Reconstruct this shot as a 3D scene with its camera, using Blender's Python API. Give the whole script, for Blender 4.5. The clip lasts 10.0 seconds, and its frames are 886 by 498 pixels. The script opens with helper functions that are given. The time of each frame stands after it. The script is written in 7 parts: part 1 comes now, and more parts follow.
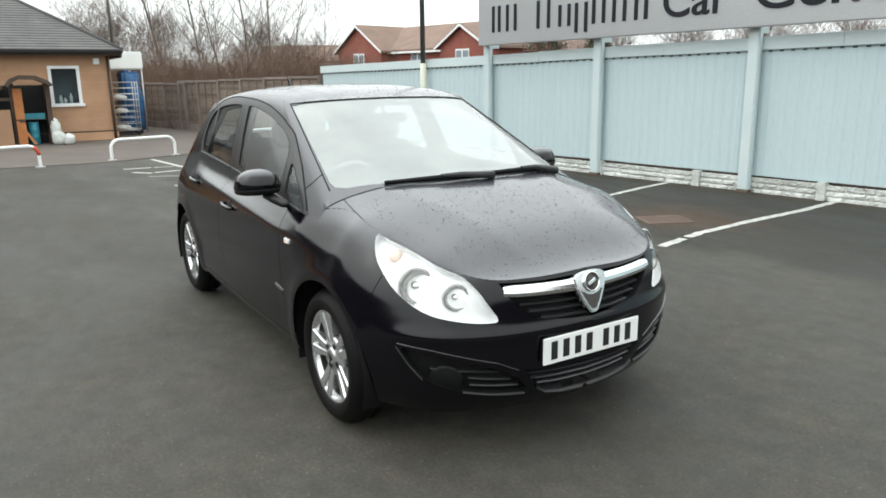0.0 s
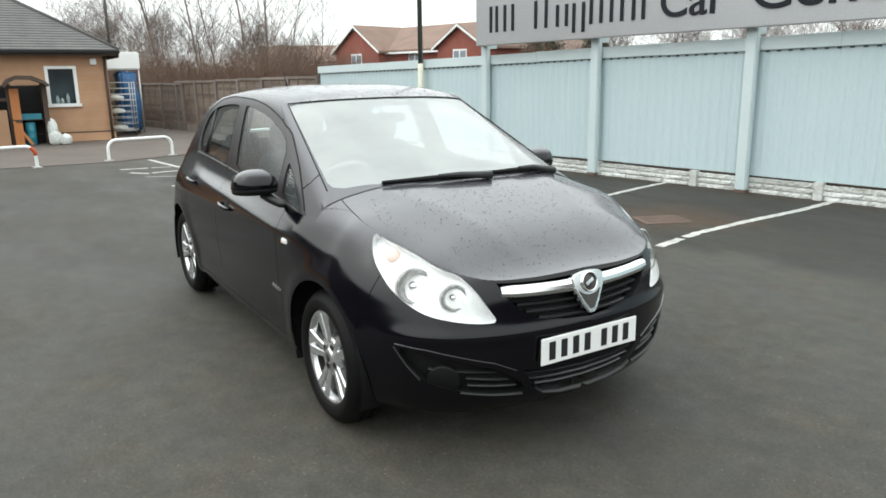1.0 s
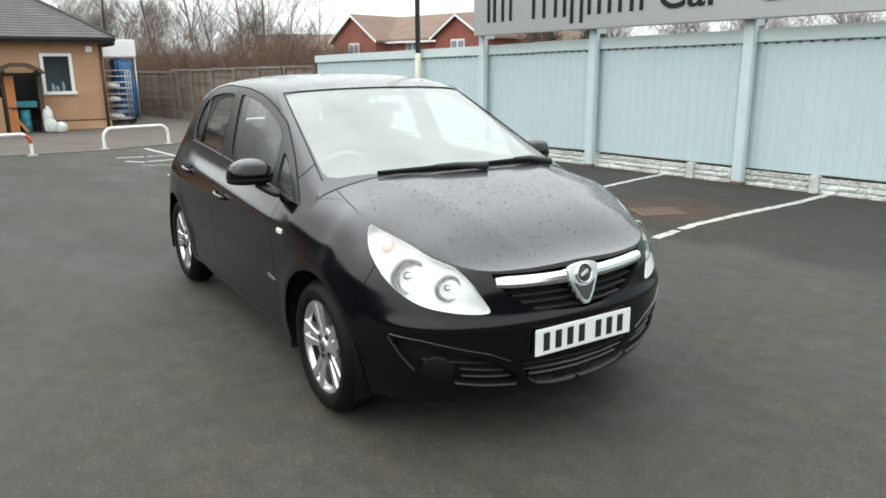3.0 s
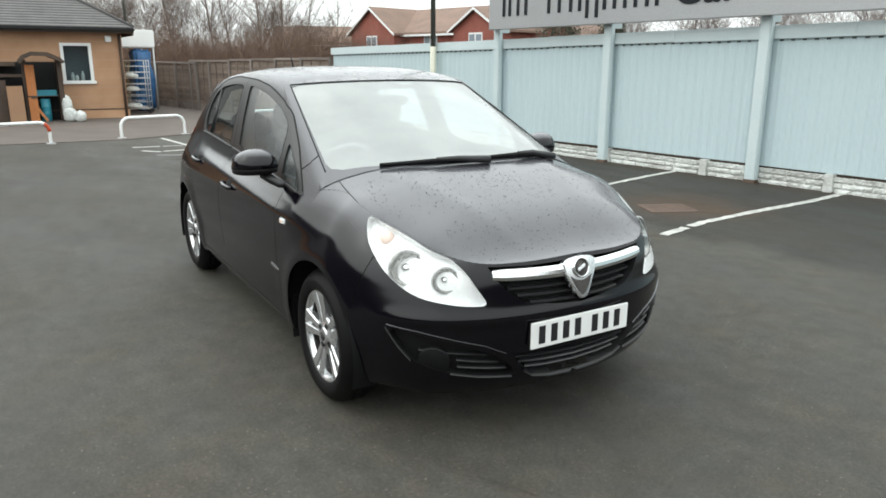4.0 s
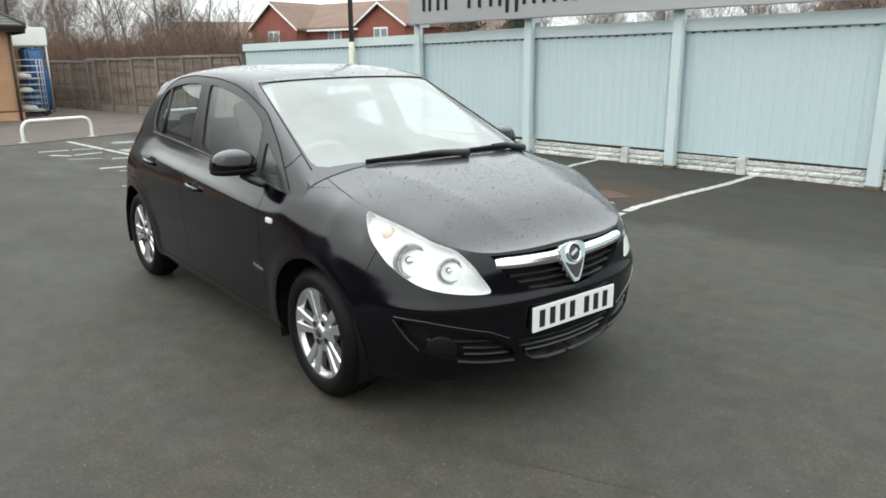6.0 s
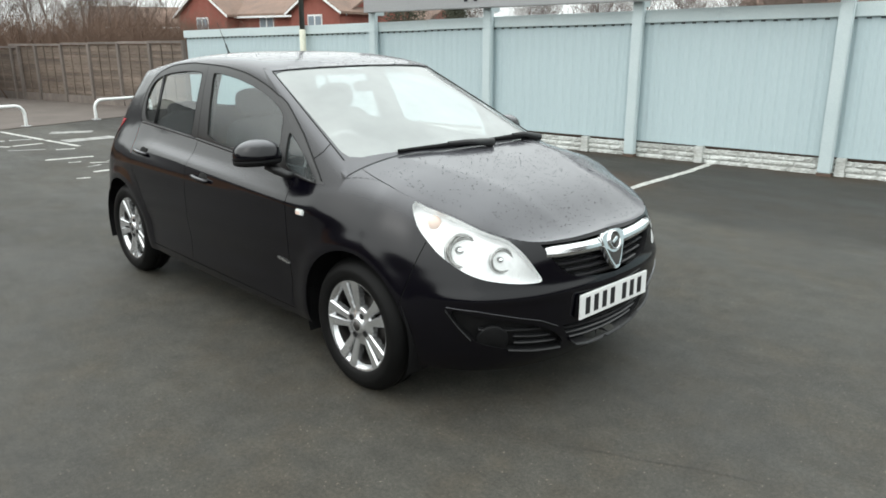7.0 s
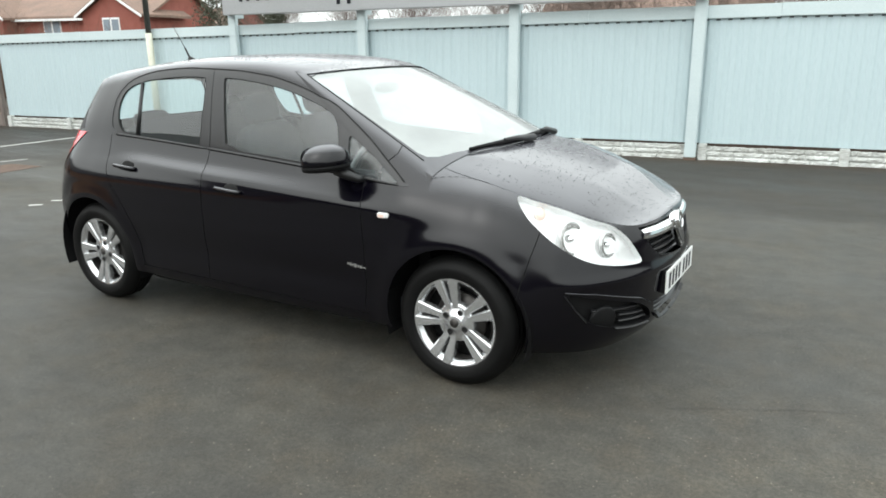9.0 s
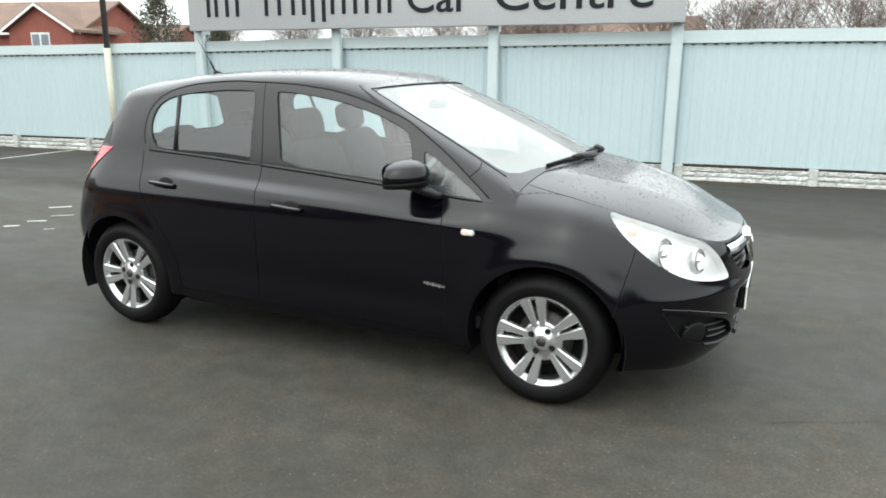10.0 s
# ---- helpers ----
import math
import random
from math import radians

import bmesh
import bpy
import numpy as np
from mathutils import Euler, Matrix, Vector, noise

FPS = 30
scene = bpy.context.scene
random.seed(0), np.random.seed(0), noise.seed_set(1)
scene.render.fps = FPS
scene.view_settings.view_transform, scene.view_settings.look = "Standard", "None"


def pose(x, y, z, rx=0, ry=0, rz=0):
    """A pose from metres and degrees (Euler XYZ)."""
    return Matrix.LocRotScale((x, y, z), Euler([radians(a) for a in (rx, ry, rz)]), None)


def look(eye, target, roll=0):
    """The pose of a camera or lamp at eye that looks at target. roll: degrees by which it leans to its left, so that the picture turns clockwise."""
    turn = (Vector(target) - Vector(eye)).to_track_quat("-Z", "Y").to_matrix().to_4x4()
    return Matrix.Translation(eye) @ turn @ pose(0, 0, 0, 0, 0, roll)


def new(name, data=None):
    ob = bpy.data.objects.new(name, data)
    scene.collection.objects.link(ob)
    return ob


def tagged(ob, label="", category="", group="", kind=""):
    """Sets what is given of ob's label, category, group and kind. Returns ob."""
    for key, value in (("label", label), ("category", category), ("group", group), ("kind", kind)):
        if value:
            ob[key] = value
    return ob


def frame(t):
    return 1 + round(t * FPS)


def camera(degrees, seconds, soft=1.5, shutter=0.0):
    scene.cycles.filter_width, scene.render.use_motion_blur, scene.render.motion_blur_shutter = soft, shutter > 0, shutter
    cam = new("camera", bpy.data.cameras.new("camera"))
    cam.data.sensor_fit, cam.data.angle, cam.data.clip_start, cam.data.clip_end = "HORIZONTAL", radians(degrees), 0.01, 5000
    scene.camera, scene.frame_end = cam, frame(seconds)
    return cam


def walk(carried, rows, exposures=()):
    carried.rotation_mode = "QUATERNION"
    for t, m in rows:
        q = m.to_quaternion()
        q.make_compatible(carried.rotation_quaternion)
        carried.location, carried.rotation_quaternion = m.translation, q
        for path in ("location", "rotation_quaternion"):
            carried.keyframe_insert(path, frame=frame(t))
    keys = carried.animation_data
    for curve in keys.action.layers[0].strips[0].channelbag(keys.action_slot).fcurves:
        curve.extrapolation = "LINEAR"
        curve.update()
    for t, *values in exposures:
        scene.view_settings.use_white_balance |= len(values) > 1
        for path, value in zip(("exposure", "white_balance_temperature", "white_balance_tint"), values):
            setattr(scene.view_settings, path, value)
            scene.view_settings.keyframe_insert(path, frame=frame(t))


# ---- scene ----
cam = camera(62.8, 10.0, soft=1.7)
PATH = [
    (0, (4.118, -1.999, 1.513), (2.466, -0.97, 1.052), -0.8),
    (0.5, (4.115, -1.997, 1.51), (2.472, -0.955, 1.042), -0.6),
    (1, (4.113, -1.996, 1.511), (2.465, -0.962, 1.051), -0.8),
    (1.5, (4.109, -1.999, 1.512), (2.461, -0.968, 1.043), -1.1),
    (2, (4.108, -1.992, 1.51), (2.456, -0.966, 1.042), -1.1),
    (3.5, (4.135, -1.987, 1.511), (2.498, -0.952, 1.014), 0.0),
    (4, (4.179, -1.946, 1.512), (2.521, -0.946, 1.01), 0.2),
    (4.5, (4.195, -1.922, 1.515), (2.513, -0.958, 1.024), 0.0),
    (5, (4.182, -1.926, 1.51), (2.499, -0.966, 1.014), -0.8),
    (5.5, (4.131, -2.07, 1.517), (2.487, -1.041, 1.031), -0.5),
    (5.7, (4.1, -2.174, 1.52), (2.515, -1.061, 1.02), -0.5),
    (7, (3.707, -2.657, 1.523), (2.326, -1.317, 0.978), 0.0),
    (7.5, (3.539, -2.927, 1.531), (2.269, -1.489, 0.966), 0.0),
    (8, (3.293, -3.086, 1.492), (2.033, -1.614, 0.996), -1.9),
    (8.5, (3.045, -3.294, 1.504), (1.904, -1.743, 0.964), -0.8),
    (9, (2.777, -3.499, 1.517), (1.801, -1.839, 0.977), -0.6),
    (9.5, (2.463, -3.567, 1.491), (1.549, -1.849, 1.029), -0.7),
    (10, (2.14, -3.752, 1.485), (1.32, -1.993, 1.0), 0.3),
]
EXPOSURES = [(0.0, 0.32), (3.3, 0.30), (7.0, 0.26), (7.7, 0.28), (8.0, 0.34), (8.5, 0.45), (9.0, 0.51), (9.5, 0.52), (10.0, 0.51)]
walk(cam, [(t, look(eye, target, roll)) for t, eye, target, roll in PATH], EXPOSURES)

# ---------------------------------------------------------------- light
SUN_ELEVATION, SUN_AZIMUTH = 42.0, 200.0
world = bpy.data.worlds.new("overcast_sky")
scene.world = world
world.use_nodes = True
wn, wl = world.node_tree.nodes, world.node_tree.links
sky = wn.new("ShaderNodeTexSky")
sky.sky_type = "NISHITA"
sky.sun_disc = False
sky.sun_elevation = radians(SUN_ELEVATION)
sky.sun_rotation = radians(SUN_AZIMUTH)
sky.air_density, sky.dust_density, sky.ozone_density = 1.0, 7.0, 1.0
pale = wn.new("ShaderNodeHueSaturation")
pale.inputs["Saturation"].default_value = 0.10
wl.new(sky.outputs[0], pale.inputs["Color"])
back = wn["Background"]
cloud = wn.new("ShaderNodeMix")  # an even layer of cloud over the clear sky
cloud.data_type = "RGBA"
cloud.inputs["Factor"].default_value = 0.82
cloud.inputs[7].default_value = (11.95, 12.75, 12.6, 1)
wl.new(pale.outputs[0], cloud.inputs[6])
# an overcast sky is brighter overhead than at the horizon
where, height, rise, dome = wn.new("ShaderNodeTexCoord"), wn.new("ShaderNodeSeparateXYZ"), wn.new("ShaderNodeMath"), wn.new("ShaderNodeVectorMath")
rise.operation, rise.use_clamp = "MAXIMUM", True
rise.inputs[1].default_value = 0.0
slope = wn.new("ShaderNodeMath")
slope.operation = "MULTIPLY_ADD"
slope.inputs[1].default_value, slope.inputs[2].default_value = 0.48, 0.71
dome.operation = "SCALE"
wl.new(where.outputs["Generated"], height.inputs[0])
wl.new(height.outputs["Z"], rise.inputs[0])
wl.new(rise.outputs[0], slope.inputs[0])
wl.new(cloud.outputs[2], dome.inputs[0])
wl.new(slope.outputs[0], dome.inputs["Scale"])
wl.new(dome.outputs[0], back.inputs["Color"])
back.inputs["Strength"].default_value = 0.15
sun = new("sun", bpy.data.lights.new("sun", "SUN"))
sun.data.energy, sun.data.angle, sun.data.color = 0.6, radians(120), (1.0, 0.98, 0.93)
az = radians(SUN_AZIMUTH)
sun.matrix_world = look((0, 0, 30), (-30 * math.sin(az), -30 * math.cos(az), 30 - 30 * math.tan(radians(SUN_ELEVATION))))


# ---------------------------------------------------------------- materials
def material(name, colour, rough=0.6, metal=0.0, second=None, scale=6.0, fine=60.0, bump=0.0, mix=0.5, rough_to=None,
             detail=6.0, coat=0.0, spec=0.5, stretch=(1, 1, 1), vary=0.0):
    """A surface with two scales of variation: broad stains between colour and second, fine grain in relief."""
    m = bpy.data.materials.new(name)
    m.use_nodes = True
    n, l = m.node_tree.nodes, m.node_tree.links
    p = n["Principled BSDF"]
    p.inputs["Base Color"].default_value = (*colour, 1)
    p.inputs["Roughness"].default_value = rough
    p.inputs["Metallic"].default_value = metal
    p.inputs["Specular IOR Level"].default_value = spec
    p.inputs["Coat Weight"].default_value = coat
    p.inputs["Coat Roughness"].default_value = 0.03
    co = n.new("ShaderNodeTexCoord")
    mp = n.new("ShaderNodeMapping")
    mp.inputs["Scale"].default_value = stretch
    l.new(co.outputs["Object"], mp.inputs["Vector"])
    if second:
        a = n.new("ShaderNodeTexNoise")
        a.inputs["Scale"].default_value, a.inputs["Detail"].default_value = scale, detail
        l.new(mp.outputs[0], a.inputs["Vector"])
        b = n.new("ShaderNodeTexNoise")
        b.inputs["Scale"].default_value, b.inputs["Detail"].default_value = fine, 3.0
        l.new(mp.outputs[0], b.inputs["Vector"])
        mean = n.new("ShaderNodeMath")
        mean.operation = "MULTIPLY_ADD"
        l.new(b.outputs["Fac"], mean.inputs[0])
        mean.inputs[1].default_value = 0.5
        half = n.new("ShaderNodeMath")
        half.operation = "MULTIPLY"
        half.inputs[1].default_value = 0.5
        l.new(a.outputs["Fac"], half.inputs[0])
        l.new(half.outputs[0], mean.inputs[2])
        ramp = n.new("ShaderNodeValToRGB")
        ramp.color_ramp.elements[0].position, ramp.color_ramp.elements[1].position = 0.5 - 0.18, 0.5 + 0.18
        ramp.color_ramp.elements[0].color = (*colour, 1)
        ramp.color_ramp.elements[1].color = (*[c + (s - c) * mix * 2 for c, s in zip(colour, second)], 1)
        l.new(mean.outputs[0], ramp.inputs[0])
        out = ramp.outputs[0]
        if vary:
            info = n.new("ShaderNodeObjectInfo")
            hsv = n.new("ShaderNodeHueSaturation")
            rng = n.new("ShaderNodeMapRange")
            rng.inputs["To Min"].default_value, rng.inputs["To Max"].default_value = 1 - vary, 1 + vary
            l.new(info.outputs["Random"], rng.inputs["Value"])
            l.new(rng.outputs[0], hsv.inputs["Value"])
            l.new(out, hsv.inputs["Color"])
            out = hsv.outputs[0]
        l.new(out, p.inputs["Base Color"])
        if rough_to is not None:
            rr = n.new("ShaderNodeMapRange")
            rr.inputs["From Min"].default_value, rr.inputs["From Max"].default_value = 0.35, 0.65
            rr.inputs["To Min"].default_value, rr.inputs["To Max"].default_value = rough, rough_to
            l.new(a.outputs["Fac"], rr.inputs["Value"])
            l.new(rr.outputs[0], p.inputs["Roughness"])
        if bump:
            bp = n.new("ShaderNodeBump")
            bp.inputs["Strength"].default_value, bp.inputs["Distance"].default_value = 1.0, bump
            l.new(b.outputs["Fac"], bp.inputs["Height"])
            l.new(bp.outputs[0], p.inputs["Normal"])
    return m


def glass(name, tint=(1, 1, 1), rough=0.0, ior=1.45, mist_glare=0.0):
    """A thin pane: clear with a mirror-like share that grows at a slant; over it a pale veil, part mist, part painted
    glare.
    """
    m = bpy.data.materials.new(name)
    m.use_nodes = True
    n, l = m.node_tree.nodes, m.node_tree.links
    n.remove(n["Principled BSDF"])
    clear, gloss, both, slant = n.new("ShaderNodeBsdfTransparent"), n.new("ShaderNodeBsdfGlossy"), n.new("ShaderNodeMixShader"), n.new("ShaderNodeLayerWeight")
    clear.inputs[0].default_value = (*tint, 1)
    gloss.inputs["Roughness"].default_value = rough
    slant.inputs["Blend"].default_value = 0.5
    power, scaled = n.new("ShaderNodeMath"), n.new("ShaderNodeMath")
    power.operation, scaled.operation = "POWER", "MULTIPLY_ADD"
    power.inputs[1].default_value = 5.0
    f0 = ((ior - 1) / (ior + 1)) ** 2 * 1.8
    scaled.inputs[1].default_value, scaled.inputs[2].default_value = 1 - f0, f0
    l.new(slant.outputs["Facing"], power.inputs[0])
    l.new(power.outputs[0], scaled.inputs[0])
    l.new(scaled.outputs[0], both.inputs[0])
    l.new(clear.outputs[0], both.inputs[1])
    if mist_glare:
        # pale diffuse veil: condensation, with the sky's glare put into its colour too
        veil, lit, through_it, veil_noise, co, fog = (n.new("ShaderNodeMixShader"), n.new("ShaderNodeBsdfDiffuse"), n.new("ShaderNodeBsdfTranslucent"), n.new("ShaderNodeTexNoise"),
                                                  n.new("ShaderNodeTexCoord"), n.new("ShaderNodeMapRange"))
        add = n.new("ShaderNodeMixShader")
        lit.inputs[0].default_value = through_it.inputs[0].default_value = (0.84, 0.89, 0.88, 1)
        add.inputs[0].default_value = 0.3 if mist_glare > 0.1 else 0.0
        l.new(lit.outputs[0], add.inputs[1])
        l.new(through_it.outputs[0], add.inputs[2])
        veil_noise.inputs["Scale"].default_value, veil_noise.inputs["Detail"].default_value = 2.2, 5.0
        l.new(co.outputs["Object"], veil_noise.inputs["Vector"])
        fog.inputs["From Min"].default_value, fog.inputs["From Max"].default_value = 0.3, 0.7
        fog.inputs["To Min"].default_value, fog.inputs["To Max"].default_value = mist_glare * 0.85, mist_glare * 1.15
        l.new(veil_noise.outputs["Fac"], fog.inputs["Value"])
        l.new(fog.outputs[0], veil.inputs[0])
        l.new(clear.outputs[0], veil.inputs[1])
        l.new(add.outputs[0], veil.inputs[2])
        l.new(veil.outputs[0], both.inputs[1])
    l.new(gloss.outputs[0], both.inputs[2])
    l.new(both.outputs[0], n["Material Output"].inputs[0])
    return m


def tarmac_material():
    """Damp grey asphalt: stone grain, worn paler patches and browner washes of dirt."""
    m = bpy.data.materials.new("tarmac")
    m.use_nodes = True
    n, l = m.node_tree.nodes, m.node_tree.links
    p = n["Principled BSDF"]
    co = n.new("ShaderNodeTexCoord")

    def layer(scale, detail, rough, lo, hi, a, b, under=None, blend="MIX", stretch=None):
        t = n.new("ShaderNodeTexNoise")
        t.inputs["Scale"].default_value, t.inputs["Detail"].default_value, t.inputs["Roughness"].default_value = scale, detail, rough
        if stretch:
            mp = n.new("ShaderNodeMapping")
            mp.inputs["Scale"].default_value, mp.inputs["Rotation"].default_value = stretch, (0, 0, radians(20))
            l.new(co.outputs["Object"], mp.inputs[0])
            l.new(mp.outputs[0], t.inputs["Vector"])
        else:
            l.new(co.outputs["Object"], t.inputs["Vector"])
        r = n.new("ShaderNodeValToRGB")
        r.color_ramp.elements[0].position, r.color_ramp.elements[1].position = lo, hi
        r.color_ramp.elements[0].color, r.color_ramp.elements[1].color = (*a, 1), (*b, 1)
        l.new(t.outputs["Fac"], r.inputs[0])
        if under is None:
            return r.outputs[0], t
        x = n.new("ShaderNodeMix")
        x.data_type, x.blend_type = "RGBA", "MULTIPLY"
        x.inputs["Factor"].default_value = 1.0
        l.new(under, x.inputs[6])
        l.new(r.outputs[0], x.inputs[7])
        return x.outputs[2], t

    c, _ = layer(0.22, 6, 0.6, 0.36, 0.66, (0.0368, 0.0357, 0.0324), (0.0604, 0.0576, 0.0507))
    c, wet = layer(0.75, 8, 0.62, 0.34, 0.68, (0.80, 0.80, 0.80), (1.22, 1.20, 1.14), c, stretch=(0.5, 1.2, 1))
    c, _ = layer(7.0, 6, 0.7, 0.36, 0.66, (0.82, 0.82, 0.82), (1.18, 1.18, 1.18), c)
    c, _ = layer(60.0, 3, 0.6, 0.38, 0.62, (0.82, 0.82, 0.82), (1.18, 1.18, 1.17), c)
    c, _ = layer(2.3, 7, 0.7, 0.46, 0.62, (1.0, 1.0, 1.0), (1.07, 1.0, 0.92), c)
    c, _ = layer(75.0, 1, 0.5, 0.715, 0.76, (1.0, 1.0, 1.0), (3.4, 3.3, 3.1), c)
    c, grit = layer(260.0, 2, 0.6, 0.40, 0.70, (0.80, 0.80, 0.80), (1.55, 1.53, 1.48), c)
    # an older, darker strip of asphalt along the fence; brown washes at its foot and round the drain cover
    wave = n.new("ShaderNodeTexNoise")
    wave.inputs["Scale"].default_value, wave.inputs["Detail"].default_value = 1.7, 7.0
    l.new(co.outputs["Object"], wave.inputs["Vector"])

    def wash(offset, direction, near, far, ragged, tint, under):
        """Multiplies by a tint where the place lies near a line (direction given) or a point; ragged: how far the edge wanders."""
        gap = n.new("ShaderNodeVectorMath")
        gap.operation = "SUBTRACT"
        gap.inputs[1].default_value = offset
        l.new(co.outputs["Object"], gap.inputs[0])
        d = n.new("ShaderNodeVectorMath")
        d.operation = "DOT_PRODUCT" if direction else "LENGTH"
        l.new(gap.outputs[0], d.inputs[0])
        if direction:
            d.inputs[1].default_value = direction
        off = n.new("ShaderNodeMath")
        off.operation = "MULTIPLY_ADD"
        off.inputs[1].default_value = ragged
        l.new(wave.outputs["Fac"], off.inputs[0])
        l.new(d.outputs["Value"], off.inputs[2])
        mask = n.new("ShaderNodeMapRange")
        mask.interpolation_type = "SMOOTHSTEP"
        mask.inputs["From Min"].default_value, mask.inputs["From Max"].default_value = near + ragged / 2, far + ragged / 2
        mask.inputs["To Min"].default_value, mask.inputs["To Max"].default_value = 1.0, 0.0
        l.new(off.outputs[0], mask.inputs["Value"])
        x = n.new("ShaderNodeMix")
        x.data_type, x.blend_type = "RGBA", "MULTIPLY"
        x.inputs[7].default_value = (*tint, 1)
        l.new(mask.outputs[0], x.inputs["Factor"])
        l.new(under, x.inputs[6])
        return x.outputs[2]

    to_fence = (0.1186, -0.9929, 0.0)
    # darker to the south: a falloff of light put into the ground's colour
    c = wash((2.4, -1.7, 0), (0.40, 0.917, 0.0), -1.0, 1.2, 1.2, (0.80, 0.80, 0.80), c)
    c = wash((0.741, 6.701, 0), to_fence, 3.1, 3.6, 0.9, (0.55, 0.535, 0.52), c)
    c = wash((0.741, 6.701, 0), to_fence, 0.10, 0.55, 0.5, (1.25, 0.95, 0.72), c)
    c = wash((-1.11, 4.281, 0), None, 0.2, 1.15, 0.9, (1.75, 1.25, 0.95), c)
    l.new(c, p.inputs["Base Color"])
    rr = n.new("ShaderNodeMapRange")
    rr.inputs["From Min"].default_value, rr.inputs["From Max"].default_value = 0.35, 0.68
    rr.inputs["To Min"].default_value, rr.inputs["To Max"].default_value = 0.52, 0.85
    l.new(wet.outputs["Fac"], rr.inputs["Value"])
    l.new(rr.outputs[0], p.inputs["Roughness"])
    p.inputs["Specular IOR Level"].default_value = 0.4
    bp = n.new("ShaderNodeBump")
    bp.inputs["Strength"].default_value, bp.inputs["Distance"].default_value = 1.0, 0.003
    l.new(grit.outputs["Fac"], bp.inputs["Height"])
    l.new(bp.outputs[0], p.inputs["Normal"])
    return m


M_TARMAC = tarmac_material()
M_CONCRETE = material("forecourt_concrete", (0.078, 0.063, 0.054), 0.85, second=(0.135, 0.112, 0.098), scale=1.2, fine=90, bump=0.002)
M_LINE = material("road_paint", (0.20, 0.20, 0.19), 0.7, second=(0.70, 0.70, 0.66), scale=11, fine=70, bump=0.001)
M_FADED = material("faded_road_paint", (0.085, 0.085, 0.081), 0.75, second=(0.46, 0.46, 0.44), scale=7, fine=45, bump=0.001)
M_PALE_BLUE = material("pale_blue_paint", (0.455, 0.56, 0.588), 0.45, second=(0.50, 0.605, 0.63), scale=1.1, fine=40, bump=0.0004, stretch=(1, 1, 0.35))
M_POST_BLUE = material("post_paint", (0.50, 0.59, 0.605), 0.4, second=(0.58, 0.66, 0.67), scale=2.0, fine=50, bump=0.0004)
M_WHITE_BOARD = material("peeling_white_paint", (0.30, 0.30, 0.275), 0.8, second=(0.76, 0.79, 0.77), scale=5.0, fine=38, bump=0.004, stretch=(0.4, 1, 1.6))
M_SIGN = material("silver_sign_panel", (0.36, 0.37, 0.38), 0.35, 0.35, second=(0.42, 0.43, 0.44), scale=0.8, fine=30)
M_LETTER = material("charcoal_letters", (0.014, 0.016, 0.02), 0.7, spec=0.2)
M_BRICK = material("buff_brick", (0.38, 0.212, 0.122), 0.85, second=(0.50, 0.305, 0.185), scale=3.0, fine=70, bump=0.002, vary=0.14)
# for the unseen walls: dark so that they dim the car's reflections
M_REFLECTED_WALL = material("reflected_wall_dark", (0.05, 0.045, 0.045), 0.85, second=(0.085, 0.075, 0.074), scale=0.6, fine=4)
M_RED_BRICK = material("red_brick", (0.23, 0.068, 0.048), 0.85, second=(0.31, 0.105, 0.08), scale=2.0, fine=30, bump=0.004)
M_SLATE = material("grey_roof_tiles", (0.088, 0.088, 0.089), 0.85, second=(0.145, 0.14, 0.136), scale=2.0, fine=40, bump=0.004, vary=0.15)
M_HOUSE_ROOF = material("brown_roof_tiles", (0.15, 0.105, 0.085), 0.8, second=(0.25, 0.16, 0.12), scale=1.2, fine=12, bump=0.02)
M_WHITE = material("white_plastic", (0.78, 0.79, 0.78), 0.4, second=(0.84, 0.85, 0.84), scale=3, fine=40)
M_SACK = material("soiled_white_plastic", (0.46, 0.48, 0.46), 0.5, second=(0.74, 0.76, 0.74), scale=5, fine=22, bump=0.02)
M_BROWN_WOOD = material("dark_stained_timber", (0.045, 0.03, 0.02), 0.7, second=(0.09, 0.06, 0.045), scale=3, fine=50, bump=0.002, stretch=(1, 1, 0.2))
M_ORANGE_WOOD = material("orange_timber", (0.40, 0.14, 0.04), 0.65, second=(0.50, 0.20, 0.07), scale=4, fine=60, bump=0.001, stretch=(1, 1, 0.15))
M_TIMBER = material("weathered_fence_timber", (0.105, 0.082, 0.066), 0.85, second=(0.235, 0.185, 0.15), scale=4, fine=60, bump=0.003, stretch=(0.3, 1, 1), vary=0.26)
M_TIMBER_POST = material("greyed_fence_posts", (0.135, 0.112, 0.10), 0.85, second=(0.25, 0.215, 0.19), scale=4, fine=60, bump=0.003, stretch=(1, 1, 0.25), vary=0.2)
M_BLUE = material("blue_plastic_sheet", (0.012, 0.065, 0.17), 0.5, second=(0.03, 0.13, 0.30), scale=5, fine=25, bump=0.01)
M_TEAL = material("teal_drum", (0.02, 0.20, 0.27), 0.4, second=(0.04, 0.26, 0.33), scale=3, fine=25)
M_GALV = material("galvanised_steel", (0.45, 0.46, 0.46), 0.5, 0.6, second=(0.6, 0.6, 0.6), scale=8, fine=60)
M_BARK = material("bare_twigs", (0.125, 0.095, 0.08), 0.9, second=(0.20, 0.16, 0.14), scale=4, fine=40, bump=0.004)
M_SCRUB = material("brown_scrub", (0.11, 0.068, 0.048), 0.9, second=(0.185, 0.122, 0.09), scale=1.0, fine=20)
M_EVERGREEN = material("dark_evergreen", (0.035, 0.042, 0.026), 0.8, second=(0.085, 0.09, 0.06), scale=2, fine=20)
M_POLE = material("dark_lamp_pole", (0.045, 0.05, 0.045), 0.5, second=(0.09, 0.09, 0.08), scale=2, fine=30)
